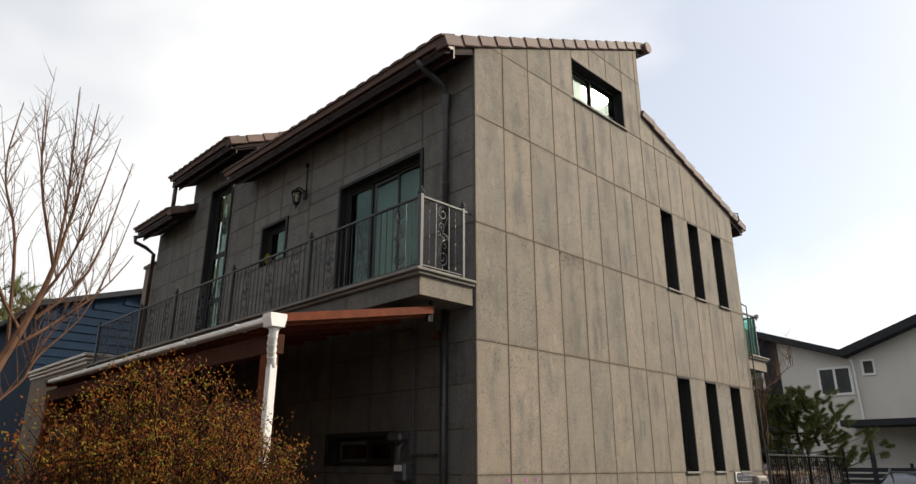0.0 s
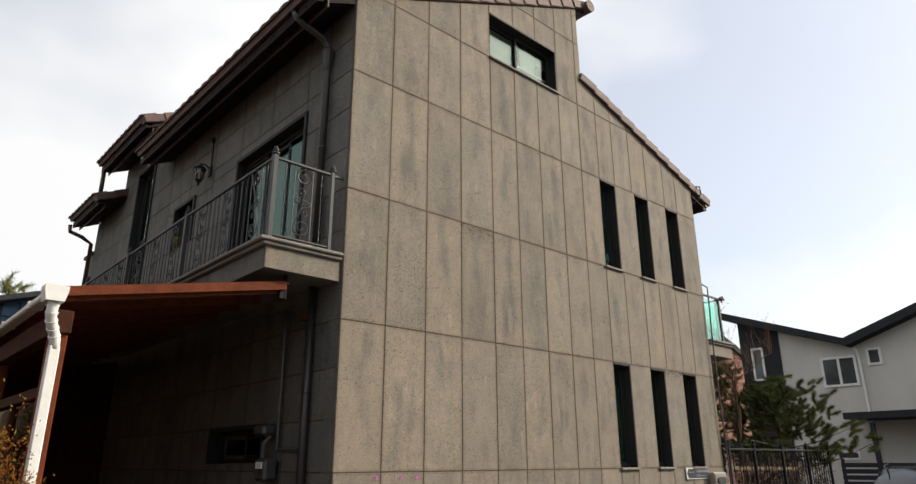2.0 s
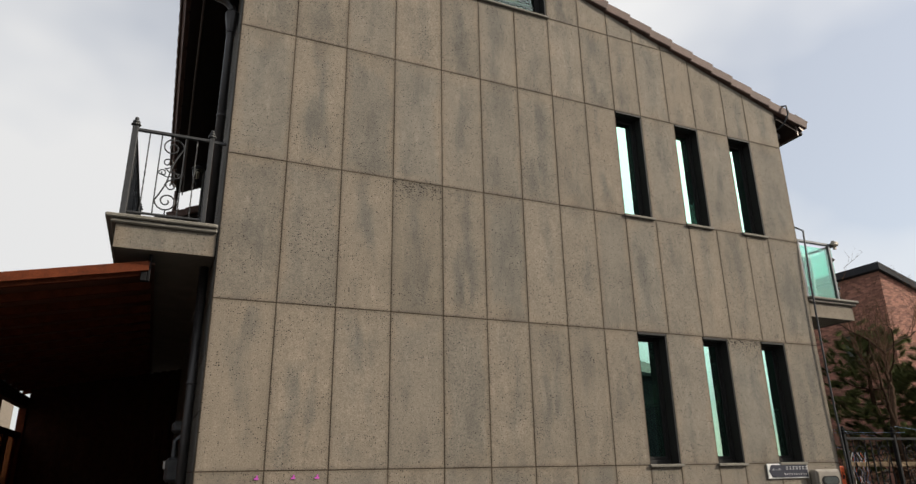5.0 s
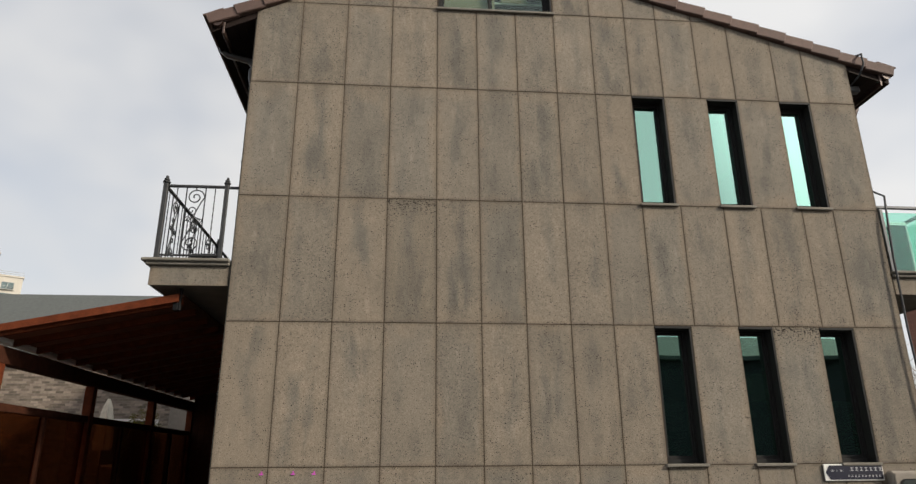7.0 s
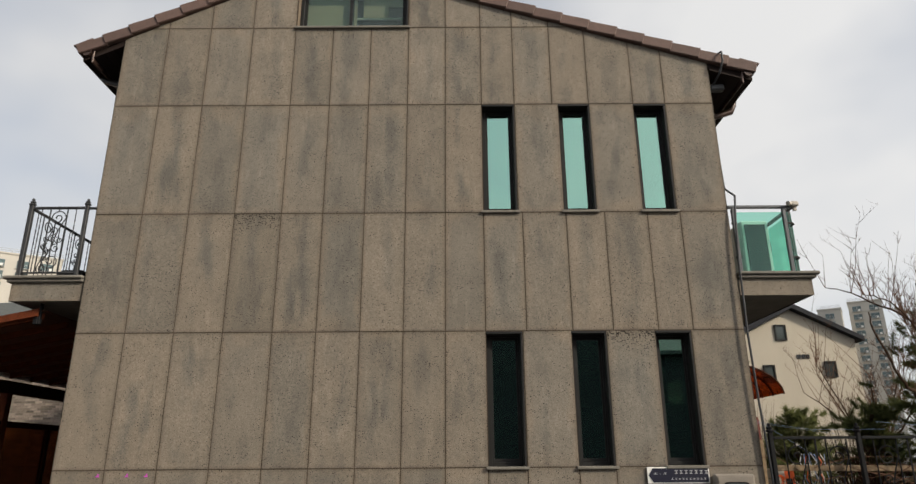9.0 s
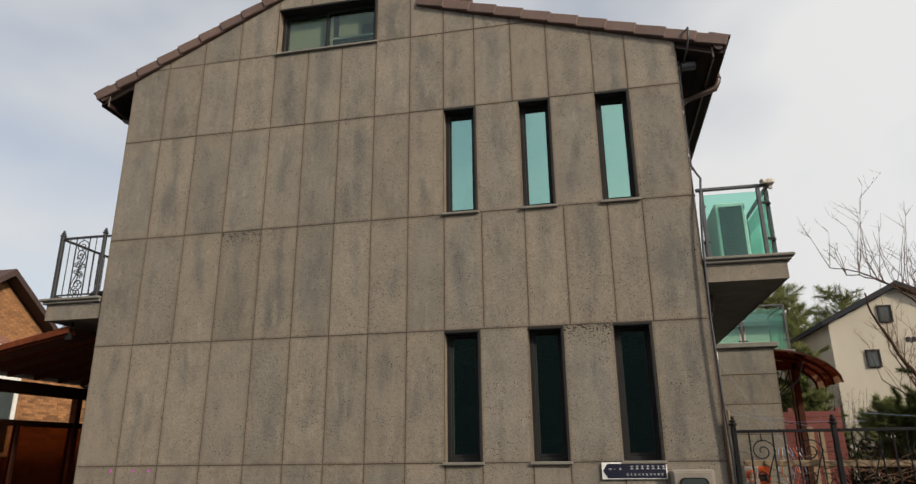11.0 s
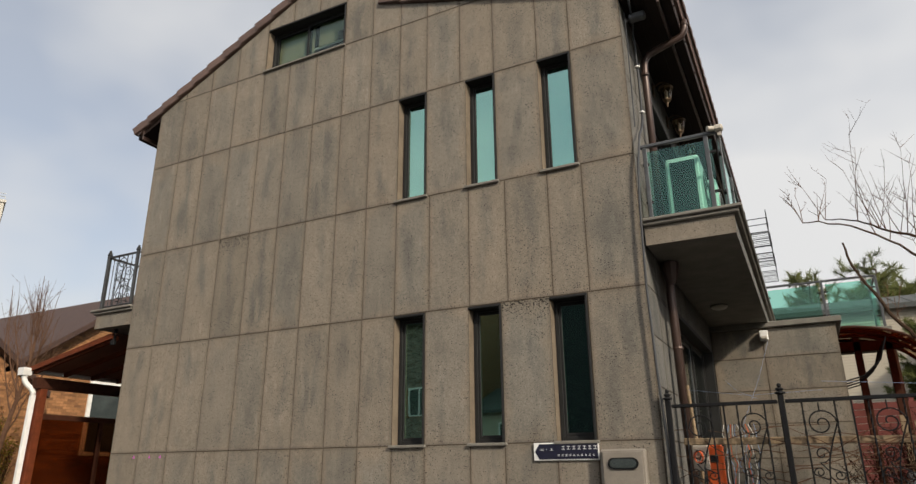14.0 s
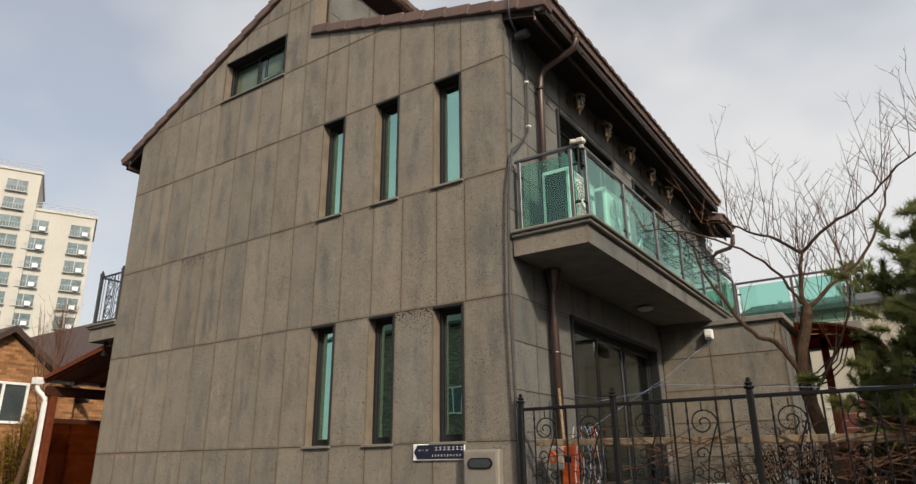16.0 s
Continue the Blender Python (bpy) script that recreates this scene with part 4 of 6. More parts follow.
for y in (6.9, 8.2, 9.5, 10.8, 12.1, 13.4):
    part("gutter_clip", boxes((3.332, 3.468, y, y + 0.05, 3.03, 3.105), bevel=0.004), WHITE, gutter_w)
part("downpipe", boxes((3.465, 3.555, 6.31, 6.395, 0.13, 2.62), bevel=0.01), WHITE, gutter_w)

# ---- garden fence ----
fence = thing("garden_fence", "black wrought iron garden fence with twisted bars and scrolls", "fence")
FX = [15.42, 16.52, 17.87, 19.2, 20.5]
BAR_F, TWIST_F = bar_mesh(1.385, False, IRON, 0.0085), bar_mesh(1.385, True, IRON, 0.008)
SCROLL_F = scroll_mesh(1.2, 0.3, IRON, 0.0075)
FY = 6.2
for x in FX:
    bm = boxes((x - 0.028, x + 0.028, FY - 0.028, FY + 0.028, 0, 1.92), bevel=0.008)
    part("post", finial(bm, x, FY, 1.92, 1.1), IRON, fence)
for p, q in zip(FX, FX[1:]):
    railing(fence, (p + 0.035, FY), (q - 0.035, FY), 0.4, 1.86, IRON, SCROLL_F, BAR_F, TWIST_F, 0.135, 4, 0.022)
for y in (7.6, 9.0, 10.4):
    bm = boxes((20.465, 20.535, y - 0.035, y + 0.035, 0, 1.92), bevel=0.008)
    part("post", finial(bm, 20.5, y, 1.92, 1.3), IRON, fence)
    railing(fence, (20.5, y - 1.365), (20.5, y - 0.035), 0.4, 1.86, IRON, SCROLL_F, BAR_F, TWIST_F, 0.135, 4, 0.022)


# ---- neighbouring houses ----
def house(name, label, foot, z_eave, z_ridge, along, wall_mat, roof_mat, over=0.35, holes=None, at=None):
    """A gabled house; foot (x0, x1, y0, y1); along: the axis of its ridge."""
    x0, x1, y0, y1 = foot
    h = thing(name, label, "house")
    if along == "x":
        c = (y0 + y1) / 2
        body = [(y0, 0), (y1, 0), (y1, z_eave), (c, z_ridge), (y0, z_eave)]
        ax, a, b, lo, hi = "x", x0, x1, y0, y1
    else:
        c = (x0 + x1) / 2
        body = [(x0, 0), (x1, 0), (x1, z_eave), (c, z_ridge), (x0, z_eave)]
        ax, a, b, lo, hi = "y", y0, y1, x0, x1
    part("wall", fix(prism(bmesh.new(), body, ax, a, b)), wall_mat, h)
    s = (z_ridge - z_eave) / (c - lo)
    e = z_eave - s * over
    for u0, sg in ((lo, -1), (hi, 1)):
        edge = u0 + sg * over
        bm = prism(bmesh.new(), [(edge, e + 0.03), (c, z_ridge + 0.03), (c, z_ridge + 0.23), (edge, e + 0.2)], ax, a - over, b + over)
        part("roof", fix(bm), roof_mat, h)
    return h


def brickwork(h, axis, face, out, u0, u1, z0, z1, top, mat, holes=(), near=None, length=0.23, course=0.075):
    """Courses of bricks standing proud of a wall, in running bond."""
    verts, faces, one = [], [], None
    loose = OCHRE if mat is OCHRE_B else None
    z, row = z0, 0
    while z < z1:
        u = u0 - (length / 2 if row % 2 else 0)
        while u < u1:
            a, b = max(u, u0), min(u + length - 0.012, u1)
            zt = z + course - 0.012
            roof = min(top(a), top(b))
            cut = any(a < h1 and b > h0 and z < g1 and zt > g0 for h0, h1, g0, g1 in holes)
            if b - a > 0.04 and zt < roof and not cut:
                w = face + out * (0.012 + 0.004 * random.random())
                if near and near[0] < a < near[1] and near[2] < z < near[3] and b - a > length - 0.02:
                    if one is None:
                        bm = boxes((0, 0.016 * out, 0, length - 0.012, 0, course - 0.012) if axis == "x" else (0, length - 0.012, 0, 0.016 * out, 0, course - 0.012), bevel=0.003)
                        one = bpy.data.meshes.new("brick")
                        bm.to_mesh(one)
                        bm.free()
                        one.materials.append(loose or mat)
                    share("brick", one, h, pose(face, a, z) if axis == "x" else pose(a, face, z))
                    u += length
                    continue
                k = len(verts)
                for uu, zz in ((a, z), (b, z), (b, zt), (a, zt)):
                    verts.append((face, uu, zz) if axis == "x" else (uu, face, zz))
                for uu, zz in ((a, z), (b, z), (b, zt), (a, zt)):
                    verts.append((w, uu, zz) if axis == "x" else (uu, w, zz))
                faces += [(k + 4, k + 5, k + 6, k + 7), (k, k + 1, k + 5, k + 4), (k + 1, k + 2, k + 6, k + 5), (k + 2, k + 3, k + 7, k + 6), (k + 3, k, k + 4, k + 7)]
            u += length
        z, row = z + course, row + 1
    me = bpy.data.meshes.new("bricks")
    me.from_pydata(verts, [], faces)
    me.materials.append(mat)
    ob = new("brickwork", me)
    ob.parent = h
    return tagged(ob, kind="stuff")


def flat_window(h, axis, face, out, u0, u1, z0, z1, frame, glass, t=0.07, mullion=True):
    """A framed window set on a far wall."""
    def bx(a, b, c, d, f, g):
        return (face + out * f, face + out * g, a, b, c, d) if axis == "x" else (a, b, face + out * f, face + out * g, c, d)
    dims = [bx(u0, u1, z0, z0 + t, 0, 0.06), bx(u0, u1, z1 - t, z1, 0, 0.06), bx(u0, u0 + t, z0 + t, z1 - t, 0, 0.06), bx(u1 - t, u1, z0 + t, z1 - t, 0, 0.06)]
    if mullion:
        m = (u0 + u1) / 2
        dims.append(bx(m - t / 2, m + t / 2, z0 + t, z1 - t, 0, 0.05))
    w = part("window", boxes(*dims), frame, h)
    part("pane", boxes(bx(u0 + t, u1 - t, z0 + t, z1 - t, 0.005, 0.02)), glass, w)
    return w


FARGLASS = material("far_window_glass", (0.05, 0.06, 0.06), 0.08, vary=0.3, scale=2, bump=0.0)
brick_house = house("brick_house", "ochre brick house with brown shingle gable roof", (-14.0, -2.7, 9.2, 17.2), 3.7, 6.65, "x", OCHRE, SHINGLE, 0.4)
porch_house = house("brick_wing", "ochre brick wing with small gable and white window", (-9.0, -2.3, 5.9, 10.1), 3.4, 5.0, "x", OCHRE, SHINGLE, 0.3)
flat_window(porch_house, "x", -2.3, 1, 7.4, 8.75, 2.5, 3.65, WHITE, FARGLASS)
flat_window(brick_house, "x", -2.7, 1, 12.0, 14.4, 1.7, 3.9, WHITE, FARGLASS, 0.12)
brickwork(brick_house, "x", -2.7, 1, 9.2, 17.2, 1.2, 6.6, lambda y: 6.6 - 0.7375 * abs(y - 13.2), OCHRE_B, [(12.0, 14.4, 1.7, 3.9)], (11.6, 14.4, 4.85, 6.5))
brickwork(porch_house, "x", -2.3, 1, 5.9, 10.1, 1.2, 4.9, lambda y: 4.98 - 0.762 * abs(y - 8.0), OCHRE_B, [(7.4, 8.75, 2.5, 3.65)])
arch = bmesh.new()
for k in range(13):
    a0, a1 = math.pi * k / 13 + 0.01, math.pi * (k + 1) / 13 - 0.01
    pts = [(13.2 + r * math.cos(t), 4.05 + r * 0.8 * math.sin(t)) for r, t in ((0.98, a0), (1.22, a0), (1.22, a1), (0.98, a1))]
    prism(arch, pts, "x", -2.69, -2.64)
part("brick_arch", fix(arch), REDBRICK, brick_house, "reddish brick arch")
fan = bmesh.new()
prism(fan, [(13.2 + 0.97 * math.cos(math.pi * k / 12), 4.05 + 0.77 * math.sin(math.pi * k / 12)) for k in range(13)], "x", -2.69, -2.67)
part("fanlight", fix(fan), WHITE, brick_house)
grey_house = house("grey_brick_house", "grey brick house with slate-grey roof", (-9.0, 1.5, 20.0, 27.0), 5.0, 7.4, "x", GREYBRICK, SLATE)
flat_window(grey_house, "y", 20.0, -1, -0.4, 1.2, 1.5, 2.9, WHITE, FARGLASS)
brickwork(grey_house, "y", 20.0, -1, -9.0, 1.5, 1.2, 5.0, lambda x: 5.0, GREY_B, [(-0.4, 1.2, 1.5, 2.9)])
blue_house = house("blue_house", "blue clapboard house with dark roof", (5.75, 12.0, 26.0, 34.0), 6.75, 7.69, "y", BLUE, CHAR)
for k in range(27):
    z = 0.6 + k * 0.3
    half = 3.125 - max(0.0, (z + 0.3 - 6.75) / 0.3)
    if half > 0.3:
        bm = bmesh.new()
        prism(bm, [(0, 0), (0.06, 0.0), (0.02, 0.285), (0, 0.285)], "x", 0, 1)
        bm.transform(Matrix(((half * 2, 0, 0, 8.875 - half), (0, -1, 0, 26.0), (0, 0, 1, z), (0, 0, 0, 1))))
        part("siding_board", fix(bm), BLUE, blue_house)
annex = thing("stone_annex", "low stone annex with moulded white cornice", "annex")
part("wall", boxes((5.6, 9.0, 19.75, 25.3, 0, 4.16)), STONE, annex)
for k in range(3):
    part("cornice", boxes((5.56 - 0.06 * k, 9.04, 19.7 - 0.06 * k, 25.35, 4.16 + 0.095 * k, 4.245 + 0.095 * k), bevel=0.015), BEIGE, annex)
cream_house = house("cream_house", "cream rendered gable house with dark roof edge", (22.0, 26.65, 22.8, 32.0), 5.85, 7.0, "y", CREAM, CHAR, 0.25)
for u, z in ((23.86, 6.12), (23.23, 4.6), (25.55, 4.73)):
    flat_window(cream_house, "y", 22.8, -1, u - 0.22, u + 0.22, z - 0.3, z + 0.3, FRAME, FARGLASS, 0.05, False)
for k in range(3):
    part("vent", boxes((24.36 + 0.17 * k, 24.48 + 0.17 * k, 22.76, 22.8, 5.14, 5.28)), CHAR, cream_house)
clap_house = house("pale_brick_house", "pale brick house with grey metal roof", (14.5, 21.0, 25.5, 31.0), 6.35, 7.1, "x", CREAM, SLATE, 0.3)
for k in range(17):
    u = 14.4 + 0.4 * k
    part("roof_seam", fix(prism(bmesh.new(), [(25.2, 6.45), (28.25, 7.3), (28.25, 7.34), (25.2, 6.49)], "x", u, u + 0.04)), SLATE, clap_house)
for k in range(34):
    part("siding_board", fix(prism(bmesh.new(), [(25.5, 3.0 + 0.1 * k), (25.47, 3.0 + 0.1 * k), (25.49, 3.09 + 0.1 * k), (25.5, 3.09 + 0.1 * k)], "x", 14.5, 21.0)), CREAM, clap_house)
red_building = thing("red_brick_building", "red brick building with dark sloping roof edge", "building")
part("wall", fix(prism(bmesh.new(), [(36.3, 0), (48.0, 0), (48.0, 6.4), (36.3, 10.0)], "y", 18.7, 32.0)), REDBRICK, red_building)
part("roof", fix(prism(bmesh.new(), [(36.1, 10.06), (48.2, 6.35), (48.2, 6.7), (36.1, 10.4)], "y", 18.5, 32.2)), CHAR, red_building)
brickwork(red_building, "y", 18.7, -1, 36.3, 47.0, 3.0, 10.0, lambda x: 10.0 - 0.308 * (x - 36.3), RED_B, [(39.0, 39.9, 5.6, 6.4)])
brickwork(red_building, "x", 36.3, -1, 18.7, 30.0, 3.0, 9.95, lambda y: 9.95, RED_B, [(20.0, 21.1, 5.9, 7.3)])
flat_window(red_building, "y", 18.7, -1, 39.0, 39.9, 5.6, 6.4, FRAME, FARGLASS, 0.08, False)
flat_window(red_building, "x", 36.3, -1, 20.0, 21.1, 5.9, 7.3, FRAME, FARGLASS, 0.08, False)
white_house = thing("white_house", "pale grey rendered house with dark butterfly roof", "house")
WX = 33.5
part("wall", fix(prism(bmesh.new(), [(-2, 0), (14.0, 0), (14.0, 7.85), (9.25, 6.2), (2.0, 9.0), (-2, 9.4)], "x", WX, WX + 9)), PALE, white_house)
part("roof", fix(prism(bmesh.new(), [(14.5, 8.05), (9.2, 6.15), (9.2, 6.45), (14.5, 8.4)], "x", WX - 0.6, WX + 9.3)), CHAR, white_house)
part("roof", fix(prism(bmesh.new(), [(9.3, 6.15), (-2, 10.2), (-2, 10.55), (9.3, 6.5)], "x", WX - 0.7, WX + 9.3)), CHAR, white_house)
part("cladding", fix(prism(bmesh.new(), [(12.2, 0), (14.0, 0), (14.0, 7.9), (12.2, 7.25)], "x", WX - 0.05, WX)), CHAR, white_house)
flat_window(white_house, "x", WX, -1, 9.17, 10.58, 4.58, 5.84, WHITE, FARGLASS, 0.1)
flat_window(white_house, "x", WX, -1, 8.2, 8.75, 5.35, 6.05, WHITE, FARGLASS, 0.09, False)
flat_window(white_house, "x", WX, -1, 5.6, 6.3, 5.5, 6.2, WHITE, FARGLASS, 0.09, False)
flat_window(white_house, "x", WX - 0.05, -1, 12.95, 13.5, 5.1, 6.6, WHITE, FARGLASS, 0.09, False)
flat_window(white_house, "x", WX, -1, 9.65, 10.55, 1.65, 2.0, WHITE, FARGLASS, 0.08, False)
part("downpipe", tube(bmesh.new(), [(WX - 0.15, 9.1, 6.1), (WX - 0.08, 9.05, 5.8), (WX - 0.08, 8.95, 0.2)], 0.05, 8), WHITE, white_house)
part("door", boxes((WX - 0.04, WX, 4.6, 6.0, 0.1, 2.6)), CHAR, white_house)
part("canopy", boxes((WX - 2.0, WX, 3.0, 9.4, 3.15, 3.4)), CHAR, white_house)
part("canopy_post", boxes((WX - 1.9, WX - 1.75, 8.4, 8.55, 0, 3.0)), CHAR, white_house)
# across the road
opp_brick = house("brick_house_opposite", "brown brick house across the road", (-7.5, 3.0, -21.0, -13.5), 8.0, 10.0, "x", OCHRE, SLATE)
opp_cream = house("cream_house_opposite", "cream house across the road with grey metal roof", (3.4, 6.3, -20.0, -14.0), 3.7, 4.9, "x", CREAM, SLATE)
brickwork(opp_brick, "y", -13.5, 1, -5.5, 3.0, 1.0, 8.0, lambda x: 8.0, GREY_B, [(0.0, 1.2, 3.6, 4.9), (2.3, 2.95, 3.6, 4.9)])
opp_dark = house("dark_house_opposite", "charcoal house across the road with dark roof", (6.4, 18.3, -24.0, -14.5), 9.5, 11.0, "x", CHAR, SLATE)
opp_low = house("dark_house_opposite", "charcoal house across the road with dark roof", (20.3, 31.0, -22.0, -14.5), 6.0, 7.4, "x", CHAR, SLATE)
flat_window(opp_brick, "y", -13.5, 1, 0.0, 1.2, 3.6, 4.9, WHITE, FARGLASS)
flat_window(opp_cream, "y", -14.0, 1, 4.4, 5.2, 2.4, 3.2, WHITE, FARGLASS, 0.07, False)


APFRAME = material("apartment_metalwork", (0.34, 0.35, 0.34), 0.6, vary=0.1, scale=2)
APGLASS = material("apartment_glass", (0.09, 0.13, 0.135), 0.15, vary=0.4, scale=0.4, fine=2, bump=0.0)


def apartment(name, label, x, y, yaw, w, d, floors, bays):
    """A tall block: walls, and on every floor recessed windows with balcony rails."""
    ap = thing(name, label, "apartment block", at=(x, y, 0))
    ap.rotation_euler = (0, 0, radians(yaw))
    fh = 2.8
    part("wall", boxes((-w / 2, w / 2, 0, d, 0, floors * fh + 1.2)), APART, ap)
    part("roof", boxes((-w / 2 - 0.2, w / 2 + 0.2, -0.2, d + 0.2, floors * fh + 1.2, floors * fh + 1.6)), APART, ap)
    rail = [(-w / 2, w / 2, -0.1, -0.02, floors * fh + z, floors * fh + z + 0.07) for z in (2.05, 2.5)]
    rail += [(-w / 2 + w * k / 12 - 0.04, -w / 2 + w * k / 12 + 0.04, -0.1, -0.02, floors * fh + 1.6, floors * fh + 2.05) for k in range(13)]
    part("roof_rail", boxes(*rail), APFRAME, ap)
    for f in range(floors):
        for c in bays:
            z = f * fh + 0.9
            win = part("window", boxes((c - 1.35, c + 1.35, -0.08, 0.0, z - 0.08, z), (c - 0.05, c + 0.05, -0.06, 0.0, z, z + 1.7), (c - 1.35, c + 1.35, -0.08, 0.0, z + 1.7, z + 1.78)), APFRAME, ap)
            part("pane", boxes((c - 1.3, c - 0.05, -0.04, 0.0, z, z + 1.7), (c + 0.05, c + 1.3, -0.04, 0.0, z, z + 1.7)), APGLASS, win)
            if (f * 3 + int(c)) % 3:
                part("outdoor_unit", boxes((c + 0.3, c + 1.0, -0.9, -0.5, z - 0.05, z + 0.5)), WHITE, ap)
            bars = [(c - 1.4, c + 1.4, -0.5, -0.08, z - 0.2, z - 0.1), (c - 1.4, c + 1.4, -0.49, -0.45, z + 0.68, z + 0.72)]
            bars += [(c - 1.4 + 0.35 * k - 0.02, c - 1.4 + 0.35 * k + 0.02, -0.49, -0.45, z - 0.1, z + 0.68) for k in range(9)]
            part("balcony", boxes(*bars), APFRAME, ap)
    return ap


apartment("apartment_tower", "tall cream apartment block with balcony windows", -87.6, 32.4, 64, 18, 12, 15, (-4.0, 6.2))
apartment("apartment_tower", "lower cream apartment block with balcony windows", -82.5, 43.6, 64, 9.4, 12, 13, (-2.6, 2.9))
apartment("apartment_tower", "distant white apartment block", -92.5, 152.0, 33, 16, 12, 17, (-5.0, 0.0, 5.0))
apartment("apartment_tower", "distant white apartment block", -91.0, 165.0, 33, 12, 12, 16, (-3.0, 3.0))
apartment("apartment_tower", "distant pale tower block", 138.0, 220.0, -32, 7, 9, 17, (0.0,))
apartment("apartment_tower", "distant pale tower block", 150.5, 220.0, -32, 10, 9, 18, (-2.5, 2.5))


# ---- windows of the side walls ----
def window_side(name, face, inn, u0, u1, z0, z1, label, sashes, glass, curtain=None, transoms=()):
    """A window in a wall across x; inn: +1 where the room lies towards +x."""
    w = tagged(new(name), label, "window", kind="structure")
    t, d = 0.06, 0.11

    def bx(a, b, c, e, f, g):
        return (face + inn * f, face + inn * g, a, b, c, e)
    part("window_frame", boxes(bx(u0 + 0.004, u0 + t, z0, z1, d, d + 0.1), bx(u1 - t, u1 - 0.004, z0, z1, d, d + 0.1), bx(u0 + t, u1 - t, z1 - t, z1 - 0.004, d, d + 0.1), bx(u0 + t, u1 - t, z0 + 0.004, z0 + t, d, d + 0.1), bevel=0.004), FRAME, w)
    part("casing", boxes(bx(u0 - 0.06, u0 + 0.004, z0, z1 + 0.06, -0.045, d), bx(u1 - 0.004, u1 + 0.06, z0, z1 + 0.06, -0.045, d), bx(u0 + 0.004, u1 - 0.004, z1 - 0.004, z1 + 0.06, -0.045, d), bevel=0.006), FRAME, w)
    n = sashes
    for k in range(n):
        a, b = u0 + t + (u1 - u0 - 2 * t) * k / n, u0 + t + (u1 - u0 - 2 * t) * (k + 1) / n
        dd = d + 0.02 + 0.035 * (k % 2)
        dims = [bx(a, a + 0.045, z0 + t, z1 - t, dd, dd + 0.03), bx(b - 0.045, b, z0 + t, z1 - t, dd, dd + 0.03), bx(a + 0.045, b - 0.045, z0 + t, z0 + t + 0.05, dd, dd + 0.03), bx(a + 0.045, b - 0.045, z1 - t - 0.05, z1 - t, dd, dd + 0.03)]
        dims += [bx(a + 0.045, b - 0.045, z - 0.06, z + 0.06, dd, dd + 0.03) for z in transoms]
        part("sash", boxes(*dims, bevel=0.004), GREYIRON if sashes > 1 and k == 1 else FRAME, w)
        part("pane", boxes(bx(a + 0.045, b - 0.045, z0 + t + 0.05, z1 - t - 0.05, dd + 0.012, dd + 0.018)), glass, w).visible_shadow = False
    if curtain:
        ob = tagged(new("curtain"), "pale curtain hanging behind a window", "curtain")
        for c0, c1 in curtain:
            bm = bmesh.new()
            k = max(8, int((c1 - c0) / 0.04))
            pts = [(face + inn * (0.27 + 0.025 * math.sin(i * 1.9)), c0 + (c1 - c0) * i / k) for i in range(k + 1)]
            foot = 3.85 if z0 > 3.85 else 0.6
            lo = [bm.verts.new((x, y, foot)) for x, y in pts]
            hi = [bm.verts.new((x, y, z1 + 0.05)) for x, y in pts]
            for i in range(k):
                bm.faces.new((lo[i], lo[i + 1], hi[i + 1], hi[i]))
            bmesh.ops.solidify(bm, geom=bm.faces[:], thickness=0.004)
            part("cloth", bm, CURTAIN, ob, smooth=True)
    return w


TEAL = glass_material("side_green_pane", (0.66, 0.74, 0.7), 0.04, (0.55, 0.75, 0.7))
window_side("window_8", X0, 1, 7.44, 9.61, 4.06, 6.38, "wide balcony sliding door with curtains and dark frame", 3, TEAL, [(7.5, 8.9)])
window_side("window_9", X0, 1, 11.48, 12.4, 5.5, 6.31, "small upper window with dark frame", 1, TEAL, [(11.5, 12.3)])
window_side("window_10", X0, 1, 14.1, 15.15, 4.1, 7.95, "tall stair window with dark transoms and green glass", 1, TEAL, [(14.15, 15.1)], (5.2, 6.3))
window_side("window_11", X0, 1, 7.95, 9.55, 1.62, 2.05, "low wide kitchen window with dark frame", 2, CLEAR)
window_side("door_1", X1, -1, 7.95, 11.5, 0.9, 3.2, "wide glazed garden door with dark frame", 3, CLEAR, [(8.0, 8.9), (10.7, 11.4)])
window_side("window_12", X1, -1, 7.9, 10.1, 4.1, 6.45, "wide balcony door with dark frame on the sunny side", 2, TEAL)
window_side("window_13", X1, -1, 11.2, 12.9, 4.1, 6.45, "second balcony door with dark frame", 2, TEAL)


# ---- lamps, pipes and fittings ----
BRASS = material("aged_brass", (0.13, 0.085, 0.05), 0.5, metal=0.6, vary=0.3, scale=20)
LAMPGLASS = glass_material("lamp_glass", (0.72, 0.68, 0.58), 0.06, (0.8, 0.8, 0.76))


